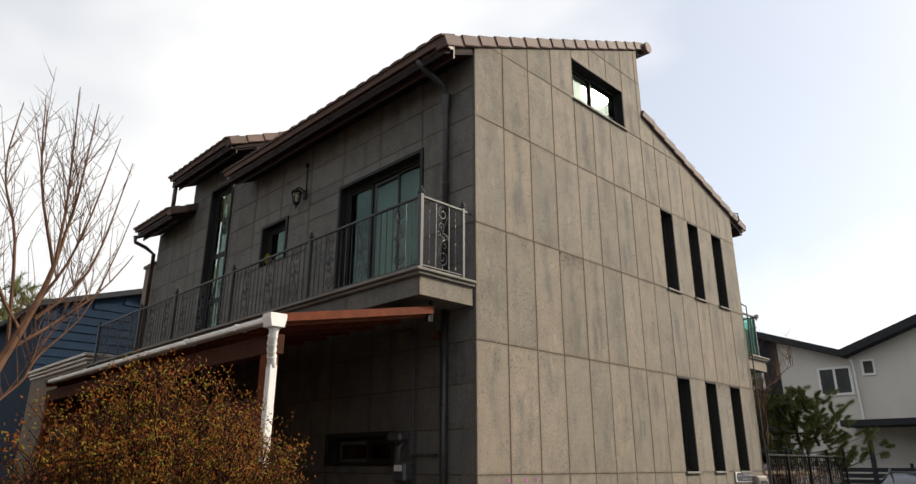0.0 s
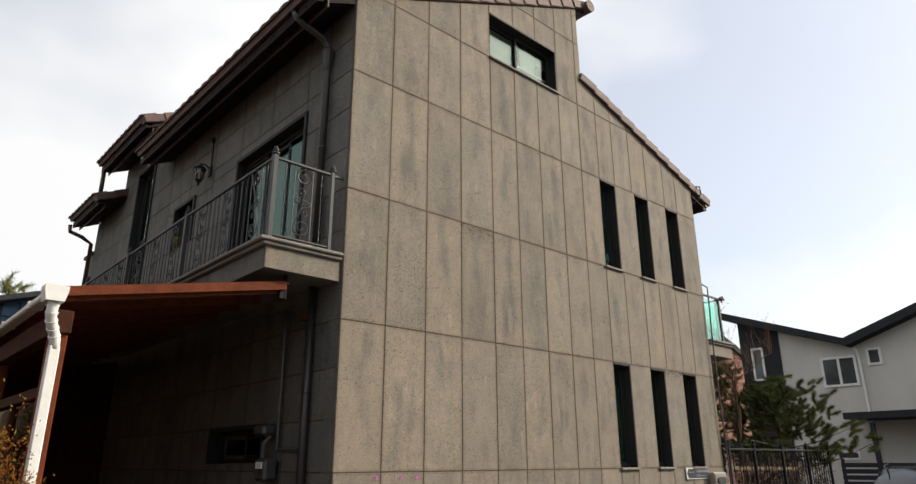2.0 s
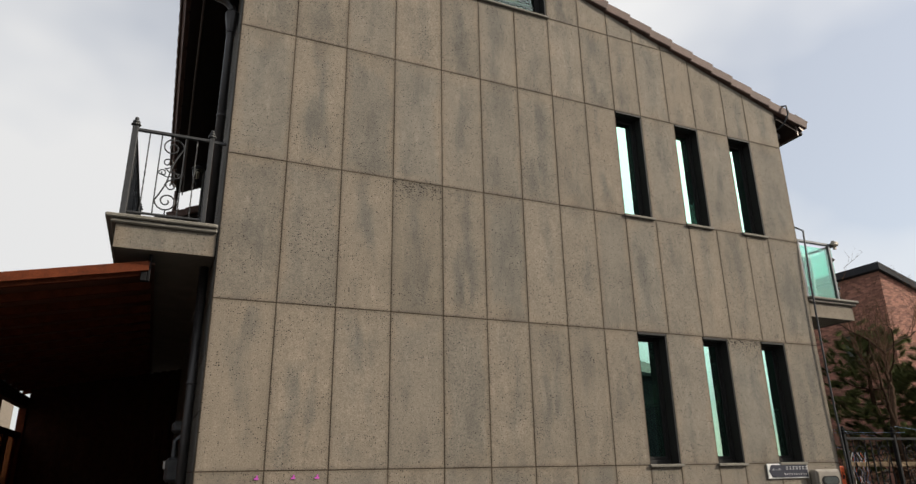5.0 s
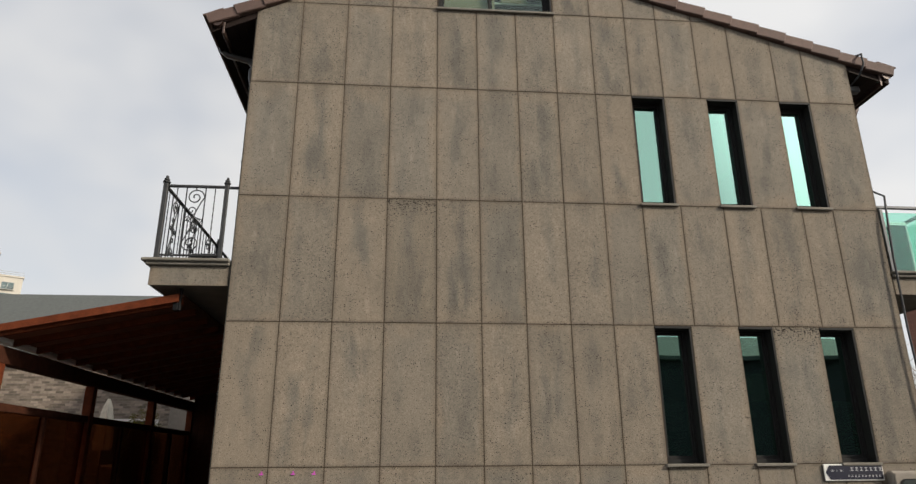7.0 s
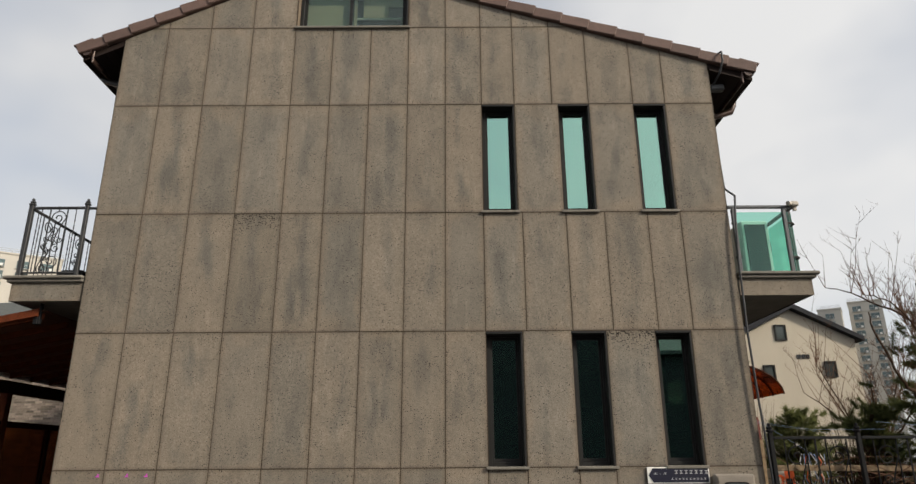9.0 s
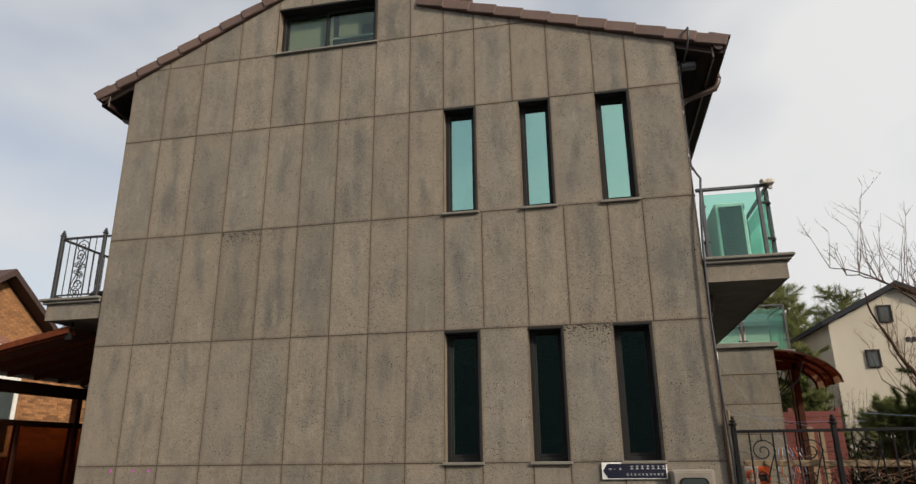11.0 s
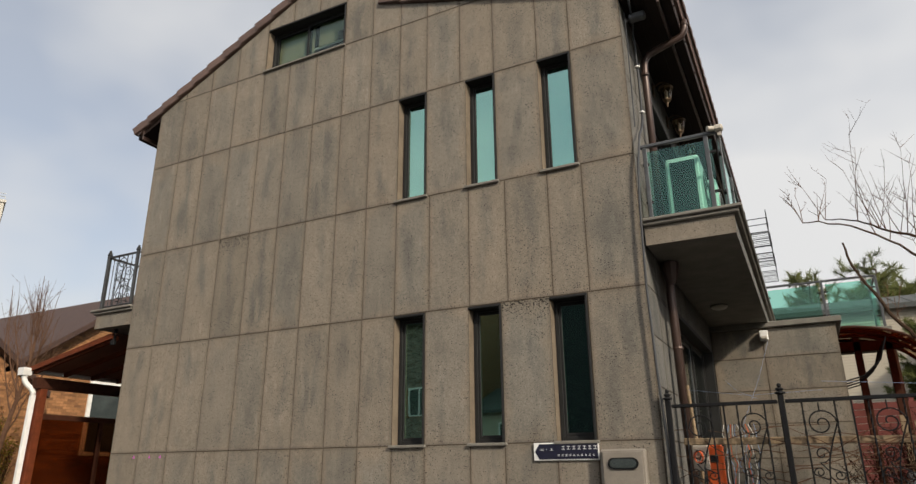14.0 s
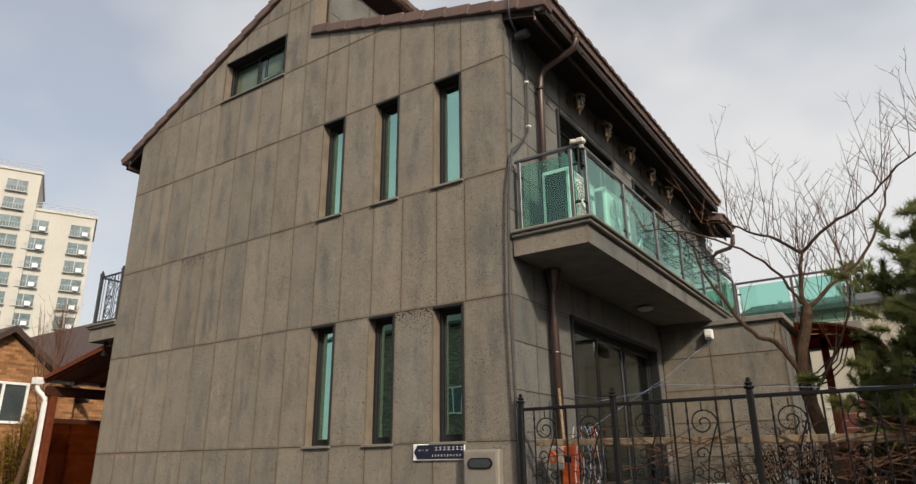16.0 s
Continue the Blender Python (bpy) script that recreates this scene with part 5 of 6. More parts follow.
def wall_lamp(label, x, y, z, side, group, metal):
    """A carriage lamp on an arm; side: the way it looks along x."""
    lp = thing("wall_lamp", label, "wall lamp", group, at=(x, y, z))
    part("back_plate", boxes((0, side * 0.02, -0.045, 0.045, -0.06, 0.1), bevel=0.006), metal, lp)
    part("arm", tube(bmesh.new(), [(side * 0.02, 0, 0.06), (side * 0.09, 0, 0.1), (side * 0.15, 0, 0.09), (side * 0.15, 0, 0.04)], 0.011, 6), metal, lp)
    bm = lathe(bmesh.new(), [(0.012, 0.08), (0.04, 0.055), (0.085, 0.02), (0.09, 0.0), (0.07, -0.005)], side * 0.15, 0, 8)
    part("cap", bm, metal, lp)
    part("glass", lathe(bmesh.new(), [(0.074, -0.006), (0.07, -0.07), (0.045, -0.15)], side * 0.15, 0, 8), LAMPGLASS, lp)
    part("candle", lathe(bmesh.new(), [(0.018, -0.15), (0.02, -0.06), (0.024, -0.05), (0.004, -0.015)], side * 0.15, 0, 8), BEIGE, lp)
    part("base", lathe(bmesh.new(), [(0.048, -0.15), (0.05, -0.16), (0.02, -0.19), (0.012, -0.22), (0.004, -0.25)], side * 0.15, 0, 8), metal, lp)
    for k in range(6):
        a = math.pi / 6 + k * math.pi / 3
        part("cage_bar", tube(bmesh.new(), [(side * 0.15 + 0.075 * math.cos(a), 0.075 * math.sin(a), -0.005), (side * 0.15 + 0.047 * math.cos(a), 0.047 * math.sin(a), -0.15)], 0.006, 4), metal, lp)
    for piece in lp.children:
        piece.data.transform(Matrix.Scale(1.3, 4))
    return lp


lamp = wall_lamp("aged brass carriage lamp with glass on the stone wall", X1 + 0.022, 8.3, 6.86, 1, "lamps under the sunny eave", BRASS)
for y in (9.45, 10.6, 11.77, 12.9):
    copy_thing(lamp, pose(X1 + 0.022, y, 6.85))
wall_lamp("dark carriage lamp on the shaded balcony wall", X0 - 0.022, 10.84, 6.62, -1, "", IRON)
conduit = thing("lamp_conduit", "dark conduit rising above the balcony lamp", "conduit")
part("pipe", tube(bmesh.new(), [(X0 - 0.03, 10.83, 6.7), (X0 - 0.03, 10.83, 7.25)], 0.012, 6), IRON, conduit)
part("junction", lathe(bmesh.new(), [(0.03, 7.22), (0.04, 7.25), (0.03, 7.3)], X0 - 0.04, 10.83, 8), IRON, conduit)


def downpipe(label, pts, r, mat, brackets=()):
    dp = thing("downpipe", label, "downpipe")
    part("pipe", tube(bmesh.new(), pts, r, 10), mat, dp, smooth=True)
    for x, y, z in brackets:
        part("bracket", lathe(bmesh.new(), [(r + 0.008, z), (r + 0.012, z + 0.015), (r + 0.008, z + 0.03)], x, y, 10), mat, dp)
    return dp


DP = material("dark_downpipe", (0.035, 0.032, 0.032), 0.4, metal=0.2, vary=0.15)
downpipe("dark rainwater pipe beside the balcony door", [(5.84, 6.87, 7.56), (5.86, 6.83, 7.46), (5.96, 6.8, 7.36), (6.28, 6.8, 7.27), (6.36, 6.8, 7.18), (6.37, 6.8, 7.05), (6.37, 6.8, 4.03)], 0.05, DP, [(6.37, 6.8, z) for z in (6.8, 5.6)])
tagged(part("hopper_head", lathe(bmesh.new(), [(0.055, 6.85), (0.085, 7.0), (0.09, 7.1), (0.06, 7.14)], 6.37, 6.8, 10), DP), "dark hopper of the rainwater pipe", "hopper")
downpipe("dark rainwater pipe under the balcony", [(6.37, 6.8, 3.7), (6.37, 6.8, 0.15)], 0.05, DP, [(6.37, 6.8, 2.4)])
downpipe("brown rainwater pipe at the far end", [(5.78, 18.2, 7.42), (5.8, 18.2, 7.25), (6.1, 18.25, 7.18), (6.35, 18.3, 7.05), (6.36, 18.3, 4.03)], 0.05, GUTTER)
downpipe("short brown pipe between two eaves", [(5.88, 16.12, 8.24), (5.88, 16.12, 7.62)], 0.05, GUTTER)
downpipe("brown bent rainwater pipe on the sunny wall", [(16.02, 7.15, 7.19), (16.02, 7.15, 7.06), (15.97, 7.15, 6.95), (15.62, 7.17, 6.85), (15.5, 7.16, 6.8), (15.43, 7.15, 6.7), (15.42, 7.14, 6.5), (15.42, 7.1, 4.03)], 0.05, GUTTER, [(16.02, 7.15, 7.1), (15.42, 7.12, 6.45), (15.42, 7.11, 5.2)])
downpipe("rusty brown rainwater pipe below the balcony", [(15.45, 7.15, 3.7), (15.43, 7.15, 3.3), (15.46, 7.17, 0.5)], 0.055, GUTTER, [(15.44, 7.16, 2.6)])
tagged(part("pipe_funnel", lathe(bmesh.new(), [(0.06, 3.42), (0.1, 3.56), (0.12, 3.7)], 15.45, 7.15, 10), GUTTER), "rusty funnel under the balcony floor", "funnel")
downpipe("brown pipe at the rear eave", [(16.0, 16.6, 6.78), (15.98, 16.6, 6.55), (15.9, 16.6, 6.45), (15.55, 16.6, 6.38), (15.43, 16.6, 6.25), (15.42, 16.6, 3.95)], 0.05, GUTTER)
CABLE = material("black_cable", (0.03, 0.032, 0.036), 0.6, vary=0.2)
cable = thing("power_cable", "thick grey cable running down the house corner", "cable")
part("sheath", tube(bmesh.new(), [(15.5, 6.7, 7.5), (15.5, 6.3, 7.48), (15.5, 6.15, 7.42), (15.49, 6.13, 7.25), (15.46, 6.22, 7.1), (15.42, 6.6, 6.98), (15.385, 6.75, 6.9), (15.385, 6.8, 6.3), (15.385, 6.75, 5.6), (15.41, 6.45, 5.3), (15.42, 6.22, 5.12), (15.37, 6.2, 4.7), (15.34, 6.2, 4.2), (15.32, 6.2, 3.2), (15.34, 6.2, 2.3), (15.37, 6.2, 1.6), (15.38, 6.2, 1.0), (15.45, 6.2, 0.3)], 0.015, 8), CABLE, cable, smooth=True)
part("thin_cord", tube(bmesh.new(), [(15.36, 6.4, 7.05), (15.35, 6.4, 6.0), (15.35, 6.35, 5.3)], 0.008, 5), CABLE, cable)
for z in (6.4, 5.7):
    part("cable_tie", lathe(bmesh.new(), [(0.036, z), (0.038, z + 0.01), (0.036, z + 0.02)], 15.385, 6.78, 8), WHITE, cable)
lampspot = thing("flood_lamp", "small grey flood lamp under the eave corner", "flood lamp")
part("bracket", boxes((X1 + 0.022, X1 + 0.1, 6.5, 6.54, 6.98, 7.02), bevel=0.004), GREYIRON, lampspot)
part("head", boxes((X1 + 0.08, X1 + 0.3, 6.44, 6.56, 6.95, 7.05), bevel=0.02), GREYIRON, lampspot)
camera_box = thing("security_camera", "beige security camera on the balcony handrail", "security camera")
part("bracket", boxes((16.29, 16.33, 6.35, 6.39, 4.95, 5.0)), BEIGE, camera_box)
part("housing", boxes((16.25, 16.36, 6.31, 6.41, 5.0, 5.08), bevel=0.02), BEIGE, camera_box)
part("lens", tube(bmesh.new(), [(16.25, 6.34, 5.04), (16.19, 6.3, 5.035)], 0.033, 10), BEIGE, camera_box)
sensor = thing("sensor_lamp", "white sensor box on the projecting wall", "sensor")
part("body", boxes((16.17, 16.31, 11.76, 11.87, 3.38, 3.56), bevel=0.012), WHITE, sensor)
part("hood", boxes((16.19, 16.29, 11.72, 11.76, 3.4, 3.45), bevel=0.008), BEIGE, sensor)
dome = tagged(part("ceiling_light", lathe(bmesh.new(), [(0.13, 3.7), (0.13, 3.685), (0.11, 3.66), (0.05, 3.64), (0.01, 3.636)], 15.72, 10.0, 14), BEIGE, smooth=True), "round beige lamp under the balcony", "ceiling lamp")

# gas pipe and meter on the shaded wall
gas = thing("gas_meter", "grey gas meter with pipes on the shaded wall", "gas meter")
part("riser", tube(bmesh.new(), [(6.39, 9.5, 3.62), (6.39, 7.5, 3.52), (6.39, 7.47, 3.46), (6.39, 7.45, 1.75)], 0.02, 8), GREYIRON, gas)
part("branch", tube(bmesh.new(), [(6.39, 7.45, 1.77), (6.39, 6.95, 1.77)], 0.02, 8), GREYIRON, gas)
part("meter_body", boxes((6.22, 6.4, 7.4, 7.66, 1.42, 1.68), bevel=0.03), GREYIRON, gas)
part("meter_dial", boxes((6.2, 6.22, 7.45, 7.6, 1.56, 1.64), bevel=0.004), WHITE, gas)
part("valve", tube(bmesh.new(), [(6.3, 7.62, 1.68), (6.3, 7.62, 1.86), (6.39, 7.62, 1.95)], 0.03, 8), GREYIRON, gas)
part("cap_hood", boxes((6.25, 6.43, 7.55, 7.85, 1.95, 2.08), bevel=0.03), GREYIRON, gas)
bell = tagged(part("alarm_lamp", lathe(bmesh.new(), [(0.05, 3.3), (0.055, 3.34), (0.035, 3.38), (0.02, 3.42)], 6.38, 6.94, 10), WOOD), "small red-brown fitting on the shaded wall", "fitting")
bracket = tagged(part("beam_bracket", boxes((5.75, 5.81, 6.45, 6.51, 3.4, 3.5), (5.81, 5.84, 6.45, 6.51, 3.4, 3.69), bevel=0.006), IRON), "dark metal bracket under the pergola beam", "bracket")

# street sign and meter cupboard
sign = thing("street_sign", "navy street sign with white lettering and a pointed end", "street sign")
part("backing", boxes((13.85, 14.62, Y0 - 0.035, Y0 - 0.018, 1.32, 1.515), bevel=0.004), WHITE, sign)
bm = prism(bmesh.new(), [(13.865, 1.418), (13.92, 1.335), (14.605, 1.335), (14.605, 1.5), (13.92, 1.5)], "y", Y0 - 0.04, Y0 - 0.036)
part("face", fix(bm), NAVY, sign)
SIGNWHITE = material("pale_sign_marks", (0.5, 0.5, 0.5), 0.6, gloss=0.2)
marks = [(14.19 + 0.062 * k, 0.05, 1.425, 0.055) for k in range(7)] + [(14.14 + 0.045 * k, 0.036, 1.36, 0.028) for k in range(10)] + [(13.93, 0.06, 1.425, 0.026), (14.0, 0.02, 1.43, 0.014), (14.05, 0.05, 1.425, 0.026)]
for x, w, z, h in marks:
    for a, b, c, d in ((0.0, 0.72, 0.78, 0.9), (0.3, 0.44, 0.34, 0.78), (0.0, 0.72, 0.2, 0.34)):
        part("bar", boxes((x + w * a, x + w * b, Y0 - 0.043, Y0 - 0.0405, z + h * c, z + h * d)), SIGNWHITE, sign)
cupboard = thing("meter_cupboard", "beige metal meter cupboard with a dark oval window", "meter box")
BOXGREY = material("taupe_metal", (0.2, 0.175, 0.145), 0.5, vary=0.12)
part("cabinet", boxes((14.65, 15.14, Y0 - 0.13, Y0 - 0.018, 0.75, 1.43), bevel=0.02), BOXGREY, cupboard)
part("door", boxes((14.68, 15.11, Y0 - 0.142, Y0 - 0.131, 0.78, 1.4), bevel=0.005), BOXGREY, cupboard)
bm = bmesh.new()
oval = [(14.9 + sx * 0.1 + 0.065 * math.cos(a), 1.28 + 0.06 * math.sin(a)) for sx, r in ((1, range(-4, 5)), (-1, range(4, 13))) for a in [math.pi * k / 8 for k in r]]
prism(bm, oval, "y", Y0 - 0.155, Y0 - 0.143)
part("window_rim", fix(bm), IRON, cupboard)
oval2 = [(14.9 + (u - 14.9) * 0.86, 1.28 + (z - 1.28) * 0.75) for u, z in oval]
part("dark_pane", fix(prism(bmesh.new(), oval2, "y", Y0 - 0.159, Y0 - 0.156)), FARGLASS, cupboard)
PINK = material("magenta_mark", (0.5, 0.08, 0.42), 0.8, vary=0.1)
for x in (7.02, 7.38, 7.62):
    tagged(part("paint_mark", boxes((x, x + 0.045, Y0 - 0.02, Y0 - 0.0165, 1.44, 1.455), (x + 0.02, x + 0.035, Y0 - 0.02, Y0 - 0.0165, 1.455, 1.48)), PINK), "small magenta paint mark on a stone slab", "paint mark", "paint marks")


# ---- balcony things on the sunny side ----
def outdoor_unit(label, x, y, z, w, d, h):
    """An air conditioner's outdoor unit, its fan looking towards +x."""
    u = thing("outdoor_unit", label, "air conditioner", at=(x, y, z))
    part("case", boxes((0, d, 0, w, 0.05, h), bevel=0.02), WHITE, u)
    part("foot", boxes((0.02, d - 0.02, 0.08, 0.14, 0, 0.05), bevel=0.004), GREYIRON, u)
    part("foot", boxes((0.02, d - 0.02, w - 0.14, w - 0.08, 0, 0.05), bevel=0.004), GREYIRON, u)
    part("side_panel", boxes((0.05, d - 0.05, -0.012, -0.001, 0.09, h - 0.06), bevel=0.004), CHAR, u, "dark side panel")
    grille = bmesh.new()
    cy, cz, r = w * 0.42, h * 0.52, min(w, h) * 0.36
    for k in range(6):
        rr = r * (k + 1) / 6
        tube(grille, [(d + 0.02, cy + rr * math.cos(a), cz + rr * math.sin(a)) for a in [2 * math.pi * i / 20 for i in range(21)]], 0.005, 4)
    for k in range(12):
        a = math.pi * k / 6
        tube(grille, [(d + 0.022, cy, cz), (d + 0.022, cy + r * math.cos(a), cz + r * math.sin(a))], 0.004, 4)
    part("fan_grille", grille, GREYIRON, u)
    part("fan_hub", tube(bmesh.new(), [(d + 0.001, cy, cz), (d + 0.03, cy, cz)], 0.06, 12), WHITE, u)
    part("label_plate", boxes((d + 0.001, d + 0.004, w * 0.8, w * 0.95, h * 0.7, h * 0.78)), BLUE, u)
    return u


outdoor_unit("white air conditioner outdoor unit on the balcony", 15.62, 6.62, 4.03, 0.8, 0.4, 0.86)
outdoor_unit("large white air conditioner outdoor unit with fan", 15.75, 7.6, 4.03, 0.9, 0.36, 0.9)
hose = tagged(part("coolant_hose", tube(bmesh.new(), [(16.0, 8.7, 4.1), (16.1, 8.95, 4.5), (16.05, 9.1, 4.35), (16.1, 9.2, 4.06)], 0.02, 8), WHITE, smooth=True), "white curved hose beside the outdoor unit", "hose")


def plant_rack(y, z):
    """A wire basket hung outside the handrail, with curled ends."""
    r = thing("plant_rack", "empty black wire plant rack on the balcony handrail", "plant rack", "wire racks on the handrail")
    x0, x1, y1 = 16.33, 16.62, y + 0.75
    for zz in (z, z + 0.12, z + 0.22):
        part("hoop", tube(bmesh.new(), [(x0, y, zz), (x1, y, zz), (x1, y1, zz), (x0, y1, zz), (x0, y, zz)], 0.007, 5), IRON, r)
    for k in range(9):
        yy = y + 0.75 * k / 8
        part("wire", tube(bmesh.new(), [(x0, yy, z + 0.22), (x0, yy, z), (x1, yy, z), (x1, yy, z + 0.22)], 0.004, 4), IRON, r)
    for k in range(3):
        cx = y + 0.12 + 0.25 * k
        pts = [(x1 + 0.005, cx + (0.1 - 0.006 * i) * math.cos(i * 0.6), z + 0.3 + (0.1 - 0.006 * i) * math.sin(i * 0.6)) for i in range(14)]
        part("curl", tube(bmesh.new(), pts, 0.006, 5), IRON, r)
    part("hook", tube(bmesh.new(), [(x0, y + 0.2, z + 0.22), (x0, y + 0.2, 5.05), (16.25, y + 0.2, 5.05)], 0.008, 5), IRON, r)
    part("hook", tube(bmesh.new(), [(x0, y + 0.6, z + 0.22), (x0, y + 0.6, 5.05), (16.25, y + 0.6, 5.05)], 0.008, 5), IRON, r)
    return r


for y in (9.3, 10.5, 11.8):
    plant_rack(y, 4.62)
cushion = tagged(part("stool", boxes((5.75, 6.15, 6.75, 7.2, 4.03, 4.26), bevel=0.06), IRON, smooth=True), "dark padded stool on the shaded balcony", "stool")
ornament = tagged(part("flower_pot", lathe(bmesh.new(), [(0.05, 5.51), (0.07, 5.6), (0.075, 5.63), (0.04, 5.7), (0.02, 5.72)], 6.43, 12.1, 8), LEAFGREEN), "small green pot on the window sill", "pot")

# ---- things behind the garden fence ----
AWN = glass_material("brown_polycarbonate", (0.42, 0.16, 0.06), 0.08, (0.9, 0.7, 0.5))
awning = thing("door_awning", "arched brown polycarbonate awning on timber posts", "awning")
arc = [(17.45 + 1.45 * math.sin(a), 3.0 + 0.72 * math.cos(a)) for a in [math.pi / 2 * k / 8 for k in range(9)]]
sheet = bmesh.new()
prism(sheet, arc + [(x, z - 0.015) for x, z in reversed(arc)], "y", 12.9, 14.6)
part("sheet", fix(sheet), AWN, awning)
for y in (12.9, 13.45, 14.0, 14.6):
    part("rib", tube(bmesh.new(), [(x, y, z - 0.03) for x, z in arc], 0.022, 6), DARKWOOD, awning)
    part("scroll_brace", tube(bmesh.new(), [(17.45, y, 2.7), (17.75, y, 2.78), (18.05, y, 3.05), (18.2, y, 3.45)], 0.014, 5), IRON, awning)
for x, y in ((17.75, 14.2), (18.3, 14.2), (18.42, 14.9)):
    part("post", boxes((x, x + 0.13, y, y + 0.13, 0.5, 3.73), bevel=0.008), DARKWOOD, awning)
part("beam", boxes((17.42, 18.6, 14.2, 14.33, 3.4, 3.6), bevel=0.008), DARKWOOD, awning)
red_fence = thing("board_fence", "weathered red board fence at the end of the garden", "fence")
for k in range(13):
    z = 0.6 + k * 0.155
    part("board", boxes((17.6, 20.05, 17.0, 17.03, z, z + 0.145), bevel=0.004), REDWALL, red_fence)
for x in (17.6, 18.8, 19.95):
    part("post", boxes((x, x + 0.1, 17.04, 17.14, 0.4, 2.7), bevel=0.006), REDWALL, red_fence)
PINE_WOOD = material("raw_pine_wood", (0.24, 0.175, 0.11), 0.85, vary=0.25, scale=12, fine=60, gloss=0.15)
batten = tagged(part("timber_batten", boxes((15.5, 20.3, 6.34, 6.38, 1.62, 1.69), bevel=0.006), PINE_WOOD), "raw timber batten tied along the garden fence", "batten")
batten.rotation_euler = (0, radians(0.6), 0)
pole = tagged(part("garden_pole", tube(bmesh.new(), [(15.62, 6.95, 0.5), (15.52, 7.0, 2.15)], 0.022, 8, 0.018), PINE_WOOD), "wooden pole leaning by the house corner", "pole")
for x, y, a, b in ((18.2, 13.4, 0.5, 2.1), (18.42, 13.5, 0.5, 2.0)):
    tagged(part("raw_plank", boxes((x, x + 0.12, y, y + 0.04, a, b), bevel=0.005), PINE_WOOD), "raw plank standing in the garden", "plank", "planks in the garden")
toolbox = thing("power_box", "orange plastic tool case hanging behind the fence", "tool case")
part("case", boxes((15.68, 15.86, 6.62, 6.74, 1.0, 1.47), bevel=0.02), ORANGE, toolbox)
part("catch", boxes((15.73, 15.81, 6.605, 6.62, 1.28, 1.36), bevel=0.004), IRON, toolbox)
reel = thing("cable_reel", "beige socket box with orange cord", "socket box")
part("box", boxes((15.55, 15.72, 6.6, 6.74, 1.2, 1.48), bevel=0.012), BEIGE, reel)
part("cord", tube(bmesh.new(), [(15.62 + 0.045 * math.cos(k * 0.7), 6.5 + 0.004 * k, 1.34 + 0.06 * math.sin(k * 0.7)) for k in range(24)], 0.008, 6), ORANGE, reel)
rope = thing("hanging_rope", "white and orange ropes hanging behind the fence", "rope")
BLUECORD = material("pale_blue_cord", (0.22, 0.3, 0.45), 0.8)
for k in range(10):
    x, pts = 15.92 + 0.032 * k, []
    for i in range(7):
        pts.append((x + random.uniform(-0.035, 0.035), 6.5 + random.uniform(-0.02, 0.04), 1.66 - 0.1 * i))
    part("strand", tube(bmesh.new(), pts, 0.005, 4), (WHITE, BLUECORD, ORANGE, WHITE, BLUECORD)[k % 5], rope)
for p, q in (((15.5, 7.0, 2.1), (16.9, 6.25, 1.95)), ((15.5, 11.7, 2.7), (16.3, 6.3, 1.9)), ((16.3, 11.85, 3.4), (16.1, 6.4, 1.6)), ((16.9, 6.4, 2.05), (20.4, 6.3, 1.85))):
    tagged(part("washing_line", tube(bmesh.new(), [p, tuple((a + b) / 2 - (0.06 if k == 2 else 0) for k, (a, b) in enumerate(zip(p, q))), q], 0.002, 4), BLUECORD), "pale blue cord stretched across the garden", "cord", "cords in the garden")
crate = tagged(part("white_crate", boxes((16.95, 17.3, 7.2, 7.5, 0.5, 1.05), bevel=0.02), WHITE), "white plastic bin in the garden", "bin")
bag = tagged(part("white_sack", lathe(bmesh.new(), [(0.16, 0.5), (0.2, 0.7), (0.17, 0.95), (0.06, 1.1), (0.08, 1.16)], 17.75, 8.4, 9), WHITE, smooth=True), "crumpled white sack in the garden", "sack")

# yard behind the pergola
SAIL = material("cream_parasol_cloth", (0.62, 0.58, 0.5), 0.9, vary=0.12, scale=9, gloss=0.15)
parasol = thing("closed_parasol", "closed cream parasol standing in the yard behind the pergola", "parasol", at=(0.45, 18.0, 0))
part("pole", tube(bmesh.new(), [(0, 0, 0), (0, 0, 3.36)], 0.022, 8), DARKWOOD, parasol)
folds, cloth = [], bmesh.new()
for r, z in ((0.24, 1.95), (0.26, 2.2), (0.2, 2.7), (0.13, 3.1), (0.05, 3.3), (0.03, 3.34)):
    folds.append([cloth.verts.new((r * (1.0 if k % 2 else 0.62) * math.cos(math.pi * k / 8), r * (1.0 if k % 2 else 0.62) * math.sin(math.pi * k / 8), z)) for k in range(16)])
for p, q in zip(folds, folds[1:]):
    for k in range(16):
        cloth.faces.new((p[k], p[(k + 1) % 16], q[(k + 1) % 16], q[k]))
part("cloth", cloth, SAIL, parasol)
part("base", lathe(bmesh.new(), [(0.3, 0.0), (0.3, 0.06), (0.08, 0.1), (0.05, 0.25)], 0, 0, 12), CHAR, parasol)

